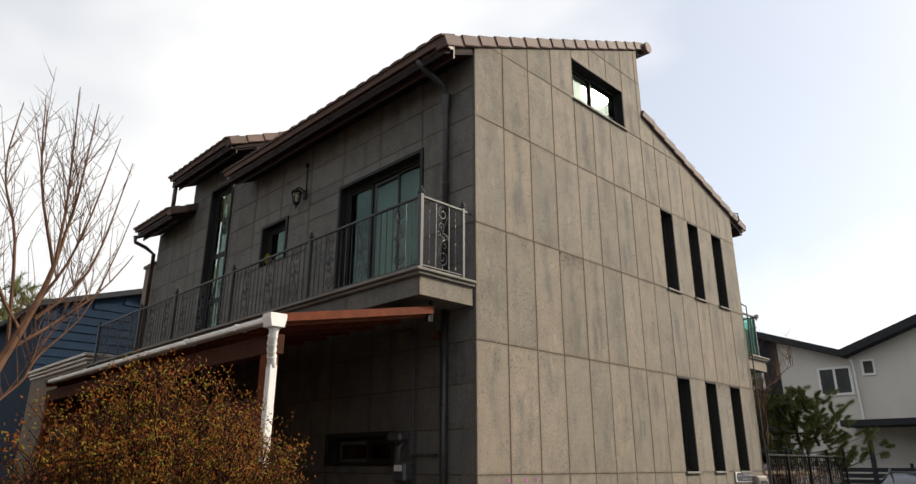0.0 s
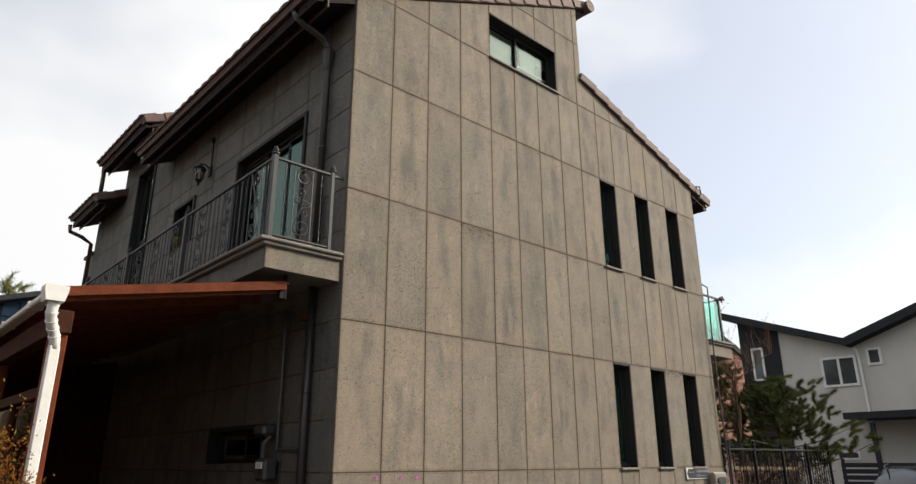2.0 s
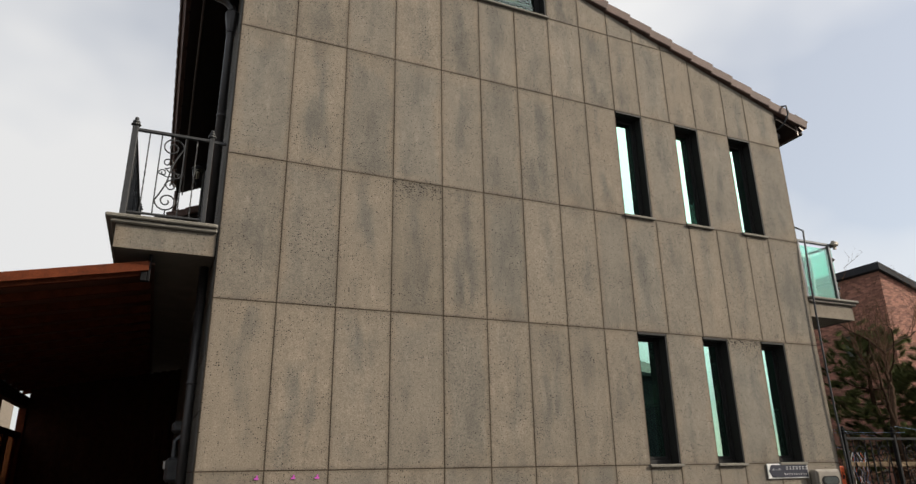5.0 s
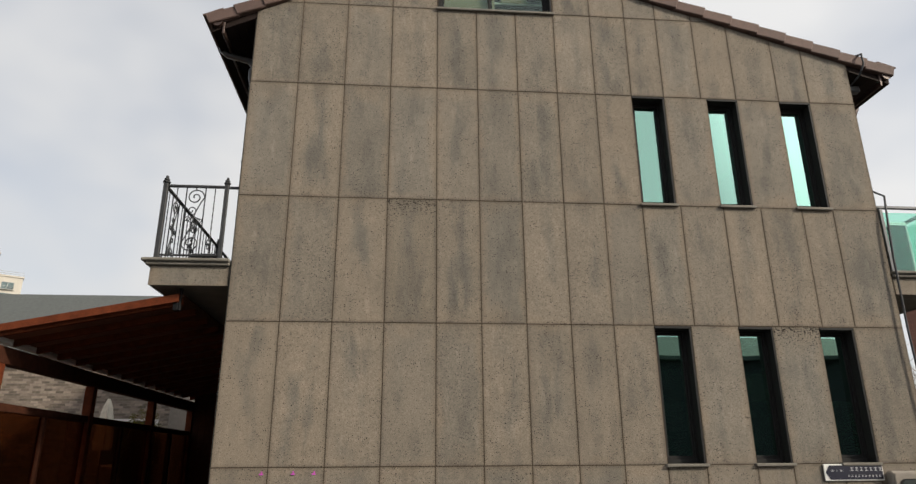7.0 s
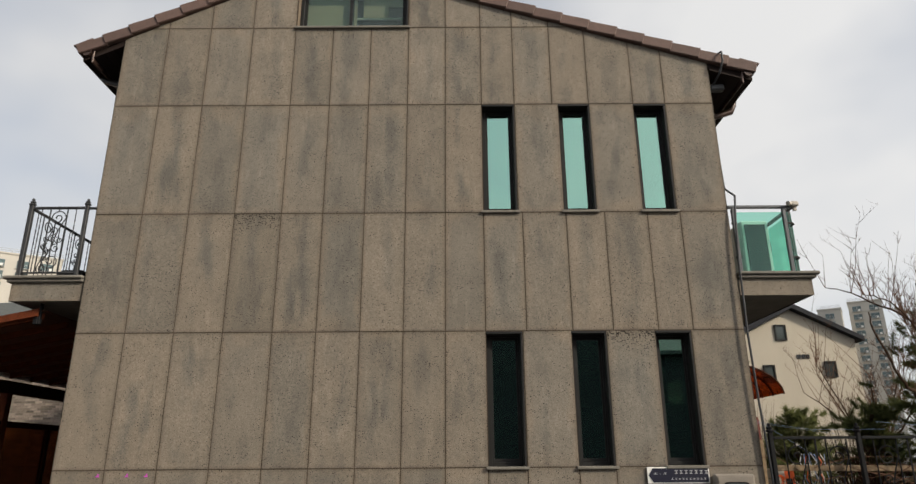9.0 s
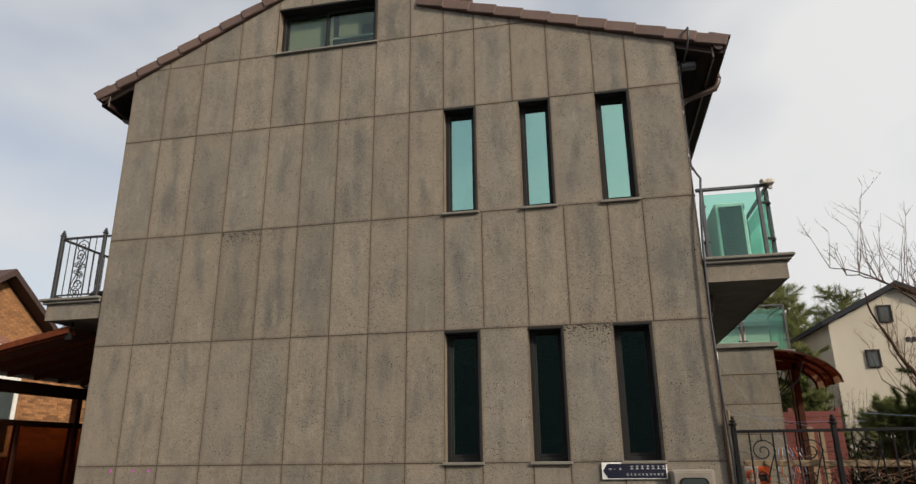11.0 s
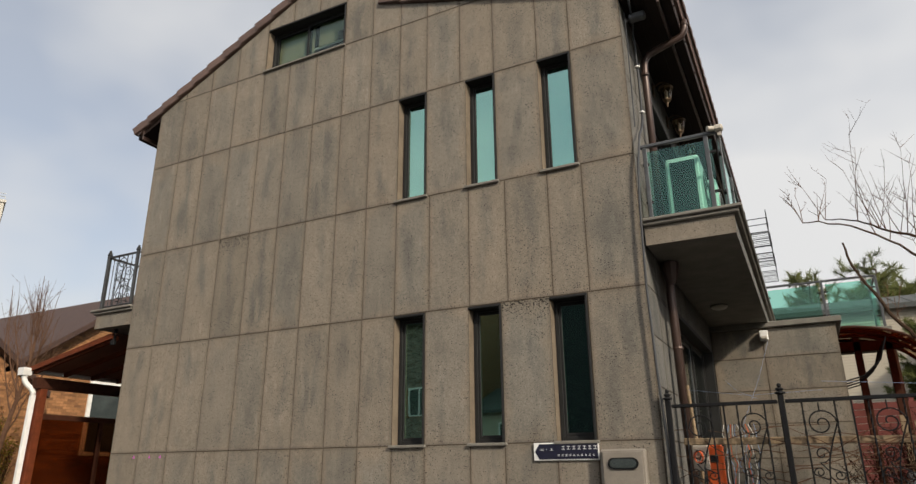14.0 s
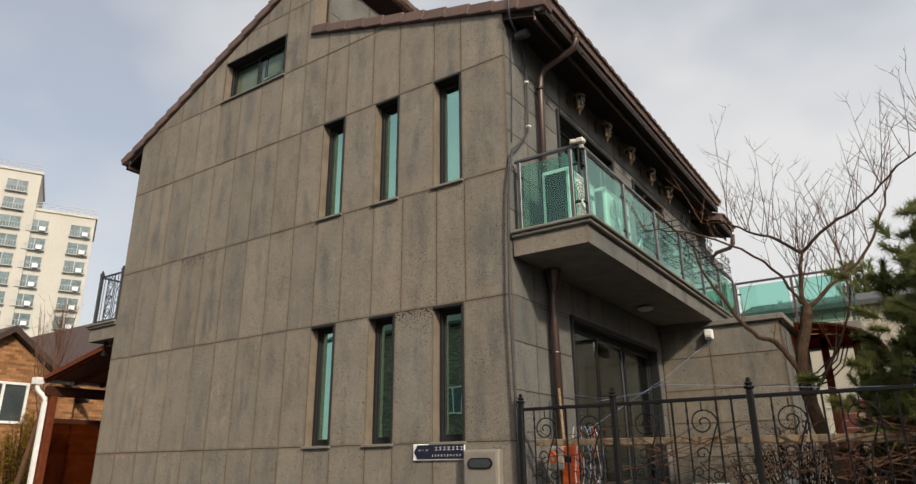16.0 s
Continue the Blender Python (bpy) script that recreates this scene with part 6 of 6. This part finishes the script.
# slatted fence and car in the road beyond
slat_fence = thing("slat_fence", "dark horizontal slat fence before the pale house", "fence")
for k in range(5):
    part("slat", boxes((31.0, 31.05, 2.0, 9.6, 0.5 + k * 0.22, 0.66 + k * 0.22), bevel=0.005), CHAR, slat_fence)
for y in (2.0, 4.5, 7.0, 9.5):
    part("post", boxes((31.05, 31.15, y, y + 0.1, 0, 1.7), bevel=0.005), CHAR, slat_fence)


def parked_car(label, x, y, yaw):
    c = thing("parked_car", label, "car", at=(x, y, 0))
    c.rotation_euler = (0, 0, radians(yaw))
    side = [(-2.2, 0.35), (2.2, 0.35), (2.3, 0.6), (2.2, 0.85), (1.25, 0.98), (0.55, 1.4), (-0.2, 1.46), (-1.4, 1.4), (-2.05, 1.0), (-2.25, 0.9), (-2.3, 0.6)]
    bm = fix(prism(bmesh.new(), side, "y", -0.88, 0.88))
    for v in bm.verts:
        if v.co.z > 1.0:
            v.co.y *= 0.78
    bmesh.ops.bevel(bm, geom=bm.edges[:], offset=0.05, segments=2, affect="EDGES")
    part("body", bm, CARPAINT, c, smooth=True)
    part("windscreen", boxes((-1.5, 0.7, -0.8, -0.76, 1.02, 1.32), (-1.5, 0.7, 0.76, 0.8, 1.02, 1.32), bevel=0.01), FARGLASS, c)
    for s in (-0.62, 0.62):
        part("roof_rail", tube(bmesh.new(), [(-1.5, s, 1.42), (-1.35, s, 1.49), (0.0, s, 1.53), (0.3, s, 1.45)], 0.02, 6), GREYIRON, c)
    for wx in (-1.4, 1.4):
        for s in (-0.86, 0.86):
            w = part("wheel", tube(bmesh.new(), [(wx, s - 0.1, 0.33), (wx, s + 0.1, 0.33)], 0.33, 18), CABLE, c)
            part("rim", tube(bmesh.new(), [(wx, s - 0.105, 0.33), (wx, s + 0.105, 0.33)], 0.2, 12), GREYIRON, w)
    return c


parked_car("black car with silver roof rails parked in the road", 26.0, 5.9, 12)


# ---- plants ----
def limb(bm, pts, r0, r1, sides=6, rough=0.0):
    """A crooked limb through some points, made rounder by steps between them."""
    pts = [Vector(p) for p in pts]
    fine = []
    for i in range(len(pts) - 1):
        a, b = pts[max(i - 1, 0)], pts[i]
        c, d = pts[i + 1], pts[min(i + 2, len(pts) - 1)]
        for k in range(4):
            t = k / 4
            p = 0.5 * ((2 * b) + (c - a) * t + (2 * a - 5 * b + 4 * c - d) * t * t + (3 * b - a - 3 * c + d) * t ** 3)
            fine.append(p + Vector((random.uniform(-1, 1), random.uniform(-1, 1), random.uniform(-1, 1))) * rough)
    fine.append(pts[-1])
    tube(bm, fine, r0, sides, r1)
    return fine


def shoots(bm, along, count, length, lift, radius, spread=0.5, depth=1):
    """Thin upright twigs that leave a limb, with side twigs and buds."""
    for _ in range(count):
        k = random.randrange(1, len(along))
        p = along[k].copy()
        d = Vector((random.uniform(-1, 1) * spread, random.uniform(-1, 1) * spread, lift)).normalized()
        n, ln = 5, length * random.uniform(0.45, 1.0)
        pts = [p]
        for i in range(n):
            d = (d + Vector((random.uniform(-1, 1), random.uniform(-1, 1), random.uniform(0.0, 0.7))) * 0.09).normalized()
            pts.append(pts[-1] + d * ln / n)
        tube(bm, pts, radius, 4, radius * 0.3)
        if depth:
            shoots(bm, pts, random.randint(1, 4), ln * 0.5, 0.7, radius * 0.6, 0.9, depth - 1)


random.seed(11)
tree = thing("bare_tree", "bare fruit tree with crooked limbs and upright twigs", "tree")
bm = bmesh.new()
trunk = limb(bm, [(18.45, 7.25, 0.4), (18.41, 7.28, 1.05), (18.28, 7.3, 1.66), (18.2, 7.28, 2.14), (18.31, 7.28, 2.63), (18.35, 7.3, 2.85)], 0.072, 0.055, 9, 0.008)
part("trunk", bm, BARK, tree)
BOUGHS = [
    ([(18.2, 7.28, 2.14), (18.04, 7.2, 2.47), (17.87, 7.1, 2.53), (17.69, 7.0, 2.8), (17.46, 6.9, 3.21), (17.37, 6.85, 3.58)], 0.055),
    ([(18.35, 7.3, 2.81), (18.34, 7.3, 3.14), (18.4, 7.3, 3.46)], 0.055),
    ([(18.4, 7.3, 3.44), (18.13, 7.4, 3.69), (17.9, 7.5, 3.84), (17.63, 7.6, 4.04), (17.3, 7.7, 4.15)], 0.034),
    ([(18.4, 7.3, 3.44), (18.71, 7.2, 3.67), (19.07, 7.1, 3.82), (19.44, 7.0, 4.1), (19.8, 6.9, 4.25)], 0.034),
    ([(18.35, 7.3, 2.81), (18.68, 7.5, 3.15), (18.97, 7.7, 3.42), (19.19, 7.9, 3.9), (19.39, 8.0, 4.39)], 0.042),
    ([(18.32, 7.28, 2.88), (18.12, 7.0, 3.24), (17.79, 6.7, 3.5), (17.35, 6.4, 3.66), (17.0, 6.3, 3.7)], 0.03),
    ([(18.28, 7.3, 1.9), (18.6, 7.6, 2.5), (18.75, 7.9, 3.1), (18.7, 8.1, 3.7)], 0.03)]
for pts, r in BOUGHS:
    low_bough = pts[-1][0] < 17.4 and pts[-1][2] < 3.8
    bm = bmesh.new()
    path = limb(bm, pts, r * 0.58, r * 0.18, 7, 0.016)
    part("limb", bm, BARK, tree)
    bm = bmesh.new()
    shoots(bm, path, 8 if low_bough else 19, 0.5 if low_bough else 1.05, 1.0, 0.006, 0.42, 2)
    tagged(part("twig_spray", bm, TWIG, tree), kind="stuff")
young = thing("bare_tree", "bare leafless tree with long upright reddish shoots", "tree")
bm = bmesh.new()
limb(bm, [(0.9, 7.4, 0.1), (1.1, 7.45, 1.2), (1.33, 7.5, 2.28), (1.45, 7.5, 2.66), (1.6, 7.5, 3.13), (1.69, 7.5, 3.57)], 0.07, 0.02, 8, 0.006)
part("trunk", bm, TWIG, young)
STEM_FAR = 1.4
STEMS = [[(1.28, 3.02), (1.27, 3.56), (1.21, 4.41)], [(1.27, 2.98), (1.1, 3.6), (1.02, 4.27)], [(1.1, 2.4), (1.0, 3.1), (0.85, 3.57), (0.86, 4.08)], [(1.28, 3.02), (1.34, 3.59), (1.36, 4.32)], [(1.22, 2.71), (1.41, 3.19), (1.58, 4.13)], [(1.22, 2.6), (1.49, 2.98), (1.65, 3.88)], [(0.9, 1.8), (1.2, 2.15), (1.29, 2.35), (1.56, 2.77), (1.77, 3.63)], [(1.11, 2.37), (1.32, 2.56), (1.62, 2.87), (1.83, 3.21)], [(1.15, 2.5), (0.9, 2.9), (0.7, 3.5), (0.62, 4.3)], [(1.05, 2.2), (0.8, 2.6), (0.5, 3.3), (0.4, 4.2)]]
for k, pts in enumerate(STEMS):
    bm = bmesh.new()
    path = limb(bm, [(x * STEM_FAR - 0.1, 7.5 + 0.07 * math.sin(k * 2.1) * i, 1.65 + (z - 1.65) * STEM_FAR) for i, (x, z) in enumerate(pts)], 0.019, 0.004, 5, 0.004)
    shoots(bm, path[1:-3], 15, 0.95, 1.0, 0.0055, 0.5, 1)
    part("stem", bm, TWIG, young)


def leaf_cloud(bm, centres, count, spread, size, up=0.3):
    """Small bent leaves round given places."""
    for _ in range(count):
        c = random.choice(centres)
        p = Vector(c) + Vector((random.gauss(0, spread), random.gauss(0, spread), random.gauss(0, spread)))
        d = Vector((random.uniform(-1, 1), random.uniform(-1, 1), random.uniform(-0.4, 1) + up)).normalized()
        s = d.orthogonal().normalized() * size * 0.28
        ln = size * random.uniform(0.6, 1.2)
        a, b = bm.verts.new(p), bm.verts.new(p + d * ln)
        m = p + d * ln * 0.5
        bm.faces.new((a, bm.verts.new(m + s), b))
        bm.faces.new((a, b, bm.verts.new(m - s + Vector((0, 0, size * 0.08)))))


def shrub(label, x, y, rx, ry, z0, z1, stems, leaves, size, mats):
    """A dense shrub: many stems that fork upwards, and small leaves in clumps."""
    sh = thing("shrub", label, "shrub")
    bm = bmesh.new()
    tips = []
    for _ in range(stems):
        a, r = random.uniform(0, 2 * math.pi), math.sqrt(random.random())
        tx, ty = x + rx * r * math.cos(a), y + ry * r * math.sin(a)
        tz = z0 + (z1 - z0) * (1 - 0.35 * r * r) * random.uniform(0.72, 1.0)
        bx, by = x + (tx - x) * 0.4, y + (ty - y) * 0.4
        pts = [Vector((bx, by, z0)), Vector(((bx + tx) / 2, (by + ty) / 2, (z0 + tz) / 2)) + Vector((random.uniform(-0.08, 0.08), random.uniform(-0.08, 0.08), 0)), Vector((tx, ty, tz))]
        tube(bm, pts, 0.009, 4, 0.003)
        for t in (0.35, 0.5, 0.65, 0.8, 0.92, 1.0):
            q = pts[0].lerp(pts[1], t * 2) if t < 0.5 else pts[1].lerp(pts[2], t * 2 - 1)
            d = Vector((random.uniform(-0.16, 0.16), random.uniform(-0.16, 0.16), random.uniform(0.03, 0.2)))
            tube(bm, [q, q + d], 0.004, 3, 0.002)
            tips.append(tuple(q + d))
            tips.append(tuple(q + d * 0.6))
    part("stem_thicket", bm, STEMDARK, sh)
    for k, m in enumerate(mats):
        bm = bmesh.new()
        leaf_cloud(bm, tips, leaves // len(mats), 0.035, size)
        tagged(part("foliage", bm, m, sh), kind="stuff")
    return sh


STEMDARK = material("dark_stem", (0.028, 0.013, 0.008), 0.95, vary=0.3, scale=10, gloss=0.1)
RUST = material("rust_leaf", (0.055, 0.013, 0.004), 0.85, vary=0.4, scale=5, gloss=0.12)
shrub("dense shrub with rust-red and yellow-green leaves before the pergola", 2.15, 5.25, 1.05, 0.65, 0.1, 2.4, 360, 44000, 0.029, [LEAF, LEAF, RUST, LEAFGREEN])
shrub("shrub with yellowing leaves beside the pergola post", 2.95, 5.75, 0.55, 0.35, 0.1, 2.2, 110, 9500, 0.029, [LEAF, LEAF, RUST, LEAFGREEN])
shrub("leafless grey-brown shrub beside the garden", 1.0, 4.9, 0.55, 0.5, 0.1, 1.85, 150, 900, 0.03, [RUST])
shrub("rounded shrub with yellow-green leaves before the brick house", -0.75, 8.3, 0.7, 0.6, 0.1, 2.75, 150, 9000, 0.042, [LEAFGREEN, LEAF, LEAFGREEN])
shrub("tall leafless thicket before the cream house", 20.5, 19.2, 2.2, 0.8, 0.0, 3.6, 160, 500, 0.05, [RUST])
shrub("tall leafless thicket before the cream house", 23.6, 18.5, 1.8, 0.8, 0.0, 3.4, 140, 500, 0.05, [RUST])
shrub("tangled leafless shrub behind the garden fence", 17.9, 8.6, 0.9, 0.6, 0.4, 1.75, 130, 1500, 0.03, [RUST])
shrub("tangled leafless shrub behind the garden fence", 19.5, 7.6, 0.8, 0.5, 0.4, 1.8, 130, 2500, 0.03, [RUST, LEAF])
def bare_tree(label, x, y, h, count):
    """A leafless garden tree: short trunk, forking limbs and many upright twigs."""
    bt = thing("bare_tree", label, "tree")
    bm = bmesh.new()
    limb(bm, [(x, y, 0), (x + 0.05, y, h * 0.2), (x - 0.04, y, h * 0.36)], 0.07, 0.05, 8, 0.006)
    part("trunk", bm, BARK, bt)
    for k in range(count):
        a = k * 2.4
        r = h * random.uniform(0.18, 0.32)
        bm = bmesh.new()
        path = limb(bm, [(x, y, h * random.uniform(0.2, 0.35)), (x + r * 0.5 * math.cos(a), y + r * 0.5 * math.sin(a), h * 0.48), (x + r * math.cos(a), y + r * math.sin(a), h * random.uniform(0.6, 0.8))], 0.032, 0.008, 6, 0.01)
        part("limb", bm, BARK, bt)
        bm = bmesh.new()
        shoots(bm, path, 14, h * 0.24, 1.0, 0.008, 0.6, 2)
        tagged(part("twig_spray", bm, TWIG, bt), kind="stuff")
    return bt


bare_tree("leafless tree with fine brown twigs before the cream house", 21.6, 14.2, 5.2, 8)
bare_tree("leafless tree with fine brown twigs before the cream house", 24.2, 15.5, 4.8, 8)
vine = thing("fence_vine", "tangled bare vine along the garden fence", "vine")
for _ in range(70):
    x = random.uniform(15.9, 20.2)
    pts = [Vector((x, 6.25, random.uniform(0.9, 1.5)))]
    d = Vector((random.choice((-1, 1)), 0, 0))
    for k in range(7):
        d = (d + Vector((random.uniform(-0.4, 0.4), random.uniform(-0.3, 0.3), random.uniform(-0.35, 0.35)))).normalized()
        q = pts[-1] + d * 0.17
        q.y = min(max(q.y, 6.23), 6.75)
        q.z = min(max(q.z, 0.7), 1.62)
        pts.append(q)
    part("stem", tube(bmesh.new(), pts, 0.008, 4, 0.003), TWIG, vine)


def pine(label, x, y, z0, h, radius, clumps, needles, length, lean=0.0, low=0.35, mat=None, fine=0.045):
    """A pine: bent trunk, tiers of limbs, and needle tufts with gaps between."""
    pn = thing("pine_tree", label, "pine tree")
    bm = bmesh.new()
    path = limb(bm, [(x, y, z0), (x + lean * 0.3 + 0.1, y, z0 + h * 0.35), (x + lean * 0.6 - 0.08, y + 0.1, z0 + h * 0.7), (x + lean, y, z0 + h)], 0.03 * h * 0.6, 0.03, 8, 0.01)
    tufts = []
    k = max(6, clumps // 14)
    for i in range(k):
        t = low + (1 - low) * i / (k - 1)
        p = path[min(len(path) - 1, int(t * (len(path) - 1)))]
        a = i * 2.4 + random.uniform(-0.4, 0.4)
        r = radius * (1.05 - 0.75 * (t - low) / (1 - low)) * random.uniform(0.65, 1.1)
        end = p + Vector((r * math.cos(a), r * math.sin(a), r * random.uniform(0.0, 0.35)))
        arm = limb(bm, [p, p.lerp(end, 0.5) + Vector((0, 0, -0.06 * r)), end], 0.012 * h * 0.5, 0.006, 5, 0.01)
        for _ in range(14):
            q = arm[random.randrange(3, len(arm))] if len(arm) > 4 else arm[-1]
            tufts.append(q + Vector((random.gauss(0, 0.17 * radius), random.gauss(0, 0.17 * radius), random.gauss(0.05 * radius, 0.07 * radius))))
    part("trunk", bm, BARK, pn)
    verts, faces = [], []
    for c in tufts:
        axis = Vector((c.x - x + random.gauss(0, 0.4 * radius), c.y - y + random.gauss(0, 0.4 * radius), radius * random.uniform(0.1, 0.7))).normalized()
        for _ in range(needles):
            d = (axis * 0.75 + Vector((random.gauss(0, 0.6), random.gauss(0, 0.6), random.gauss(0.1, 0.6)))).normalized()
            root = c + axis * length * random.uniform(-0.7, 0.7)
            s = d.orthogonal().normalized() * length * fine
            b = len(verts)
            verts += [root - s, root + s, root + d * length * random.uniform(0.6, 1.0)]
            faces.append((b, b + 1, b + 2))
    me = bpy.data.meshes.new("needles")
    me.from_pydata([tuple(v) for v in verts], [], faces)
    me.materials.append(mat or NEEDLE)
    ob = new("foliage", me)
    ob.parent = pn
    tagged(ob, kind="stuff")
    return pn


random.seed(5)
pine("dark green garden pine with spreading limbs", 19.95, 8.7, 0.4, 3.7, 1.4, 420, 270, 0.14, 0.1, 0.25, fine=0.034)
pine("spreading green pine beside the garden fence", 20.35, 7.1, 0.3, 3.1, 1.75, 480, 270, 0.14, -0.1, 0.35, fine=0.034)
shrub("rounded evergreen shrub behind the pergola", 1.35, 18.3, 0.55, 0.5, 0.0, 3.3, 120, 7000, 0.05, [NEEDLE, LEAFGREEN])
pine("green pine with drooping needles beside the terrace", 19.0, 9.9, 0.4, 2.0, 0.9, 280, 240, 0.13, 0.0, 0.2, fine=0.034)
pine("olive pine behind the red board fence", 19.6, 18.6, 0.0, 4.3, 1.3, 300, 120, 0.22, 0.1, 0.25)
pine("olive pine behind the red board fence", 21.6, 18.2, 0.0, 2.7, 1.3, 300, 120, 0.22, 0.1, 0.2)
for x, y, h, r in ((17.5, 40.0, 11.0, 2.6), (21.0, 42.0, 11.8, 2.8), (24.5, 39.0, 11.0, 2.6), (28.5, 41.0, 10.6, 2.8), (33.0, 43.0, 9.8, 3.0), (14.0, 44.0, 10.0, 2.6), (19.5, 34.5, 8.6, 2.2), (22.0, 35.5, 8.9, 2.3), (24.0, 36.0, 9.2, 2.2), (20.8, 37.0, 9.6, 2.2), (8.5, 46.0, 11.3, 2.6), (6.0, 45.0, 10.8, 2.6)):
    pine("tall pine in the wood behind the houses", x, y, 0.0, h, r, 260, 60, 0.5, 0.4, 0.25)
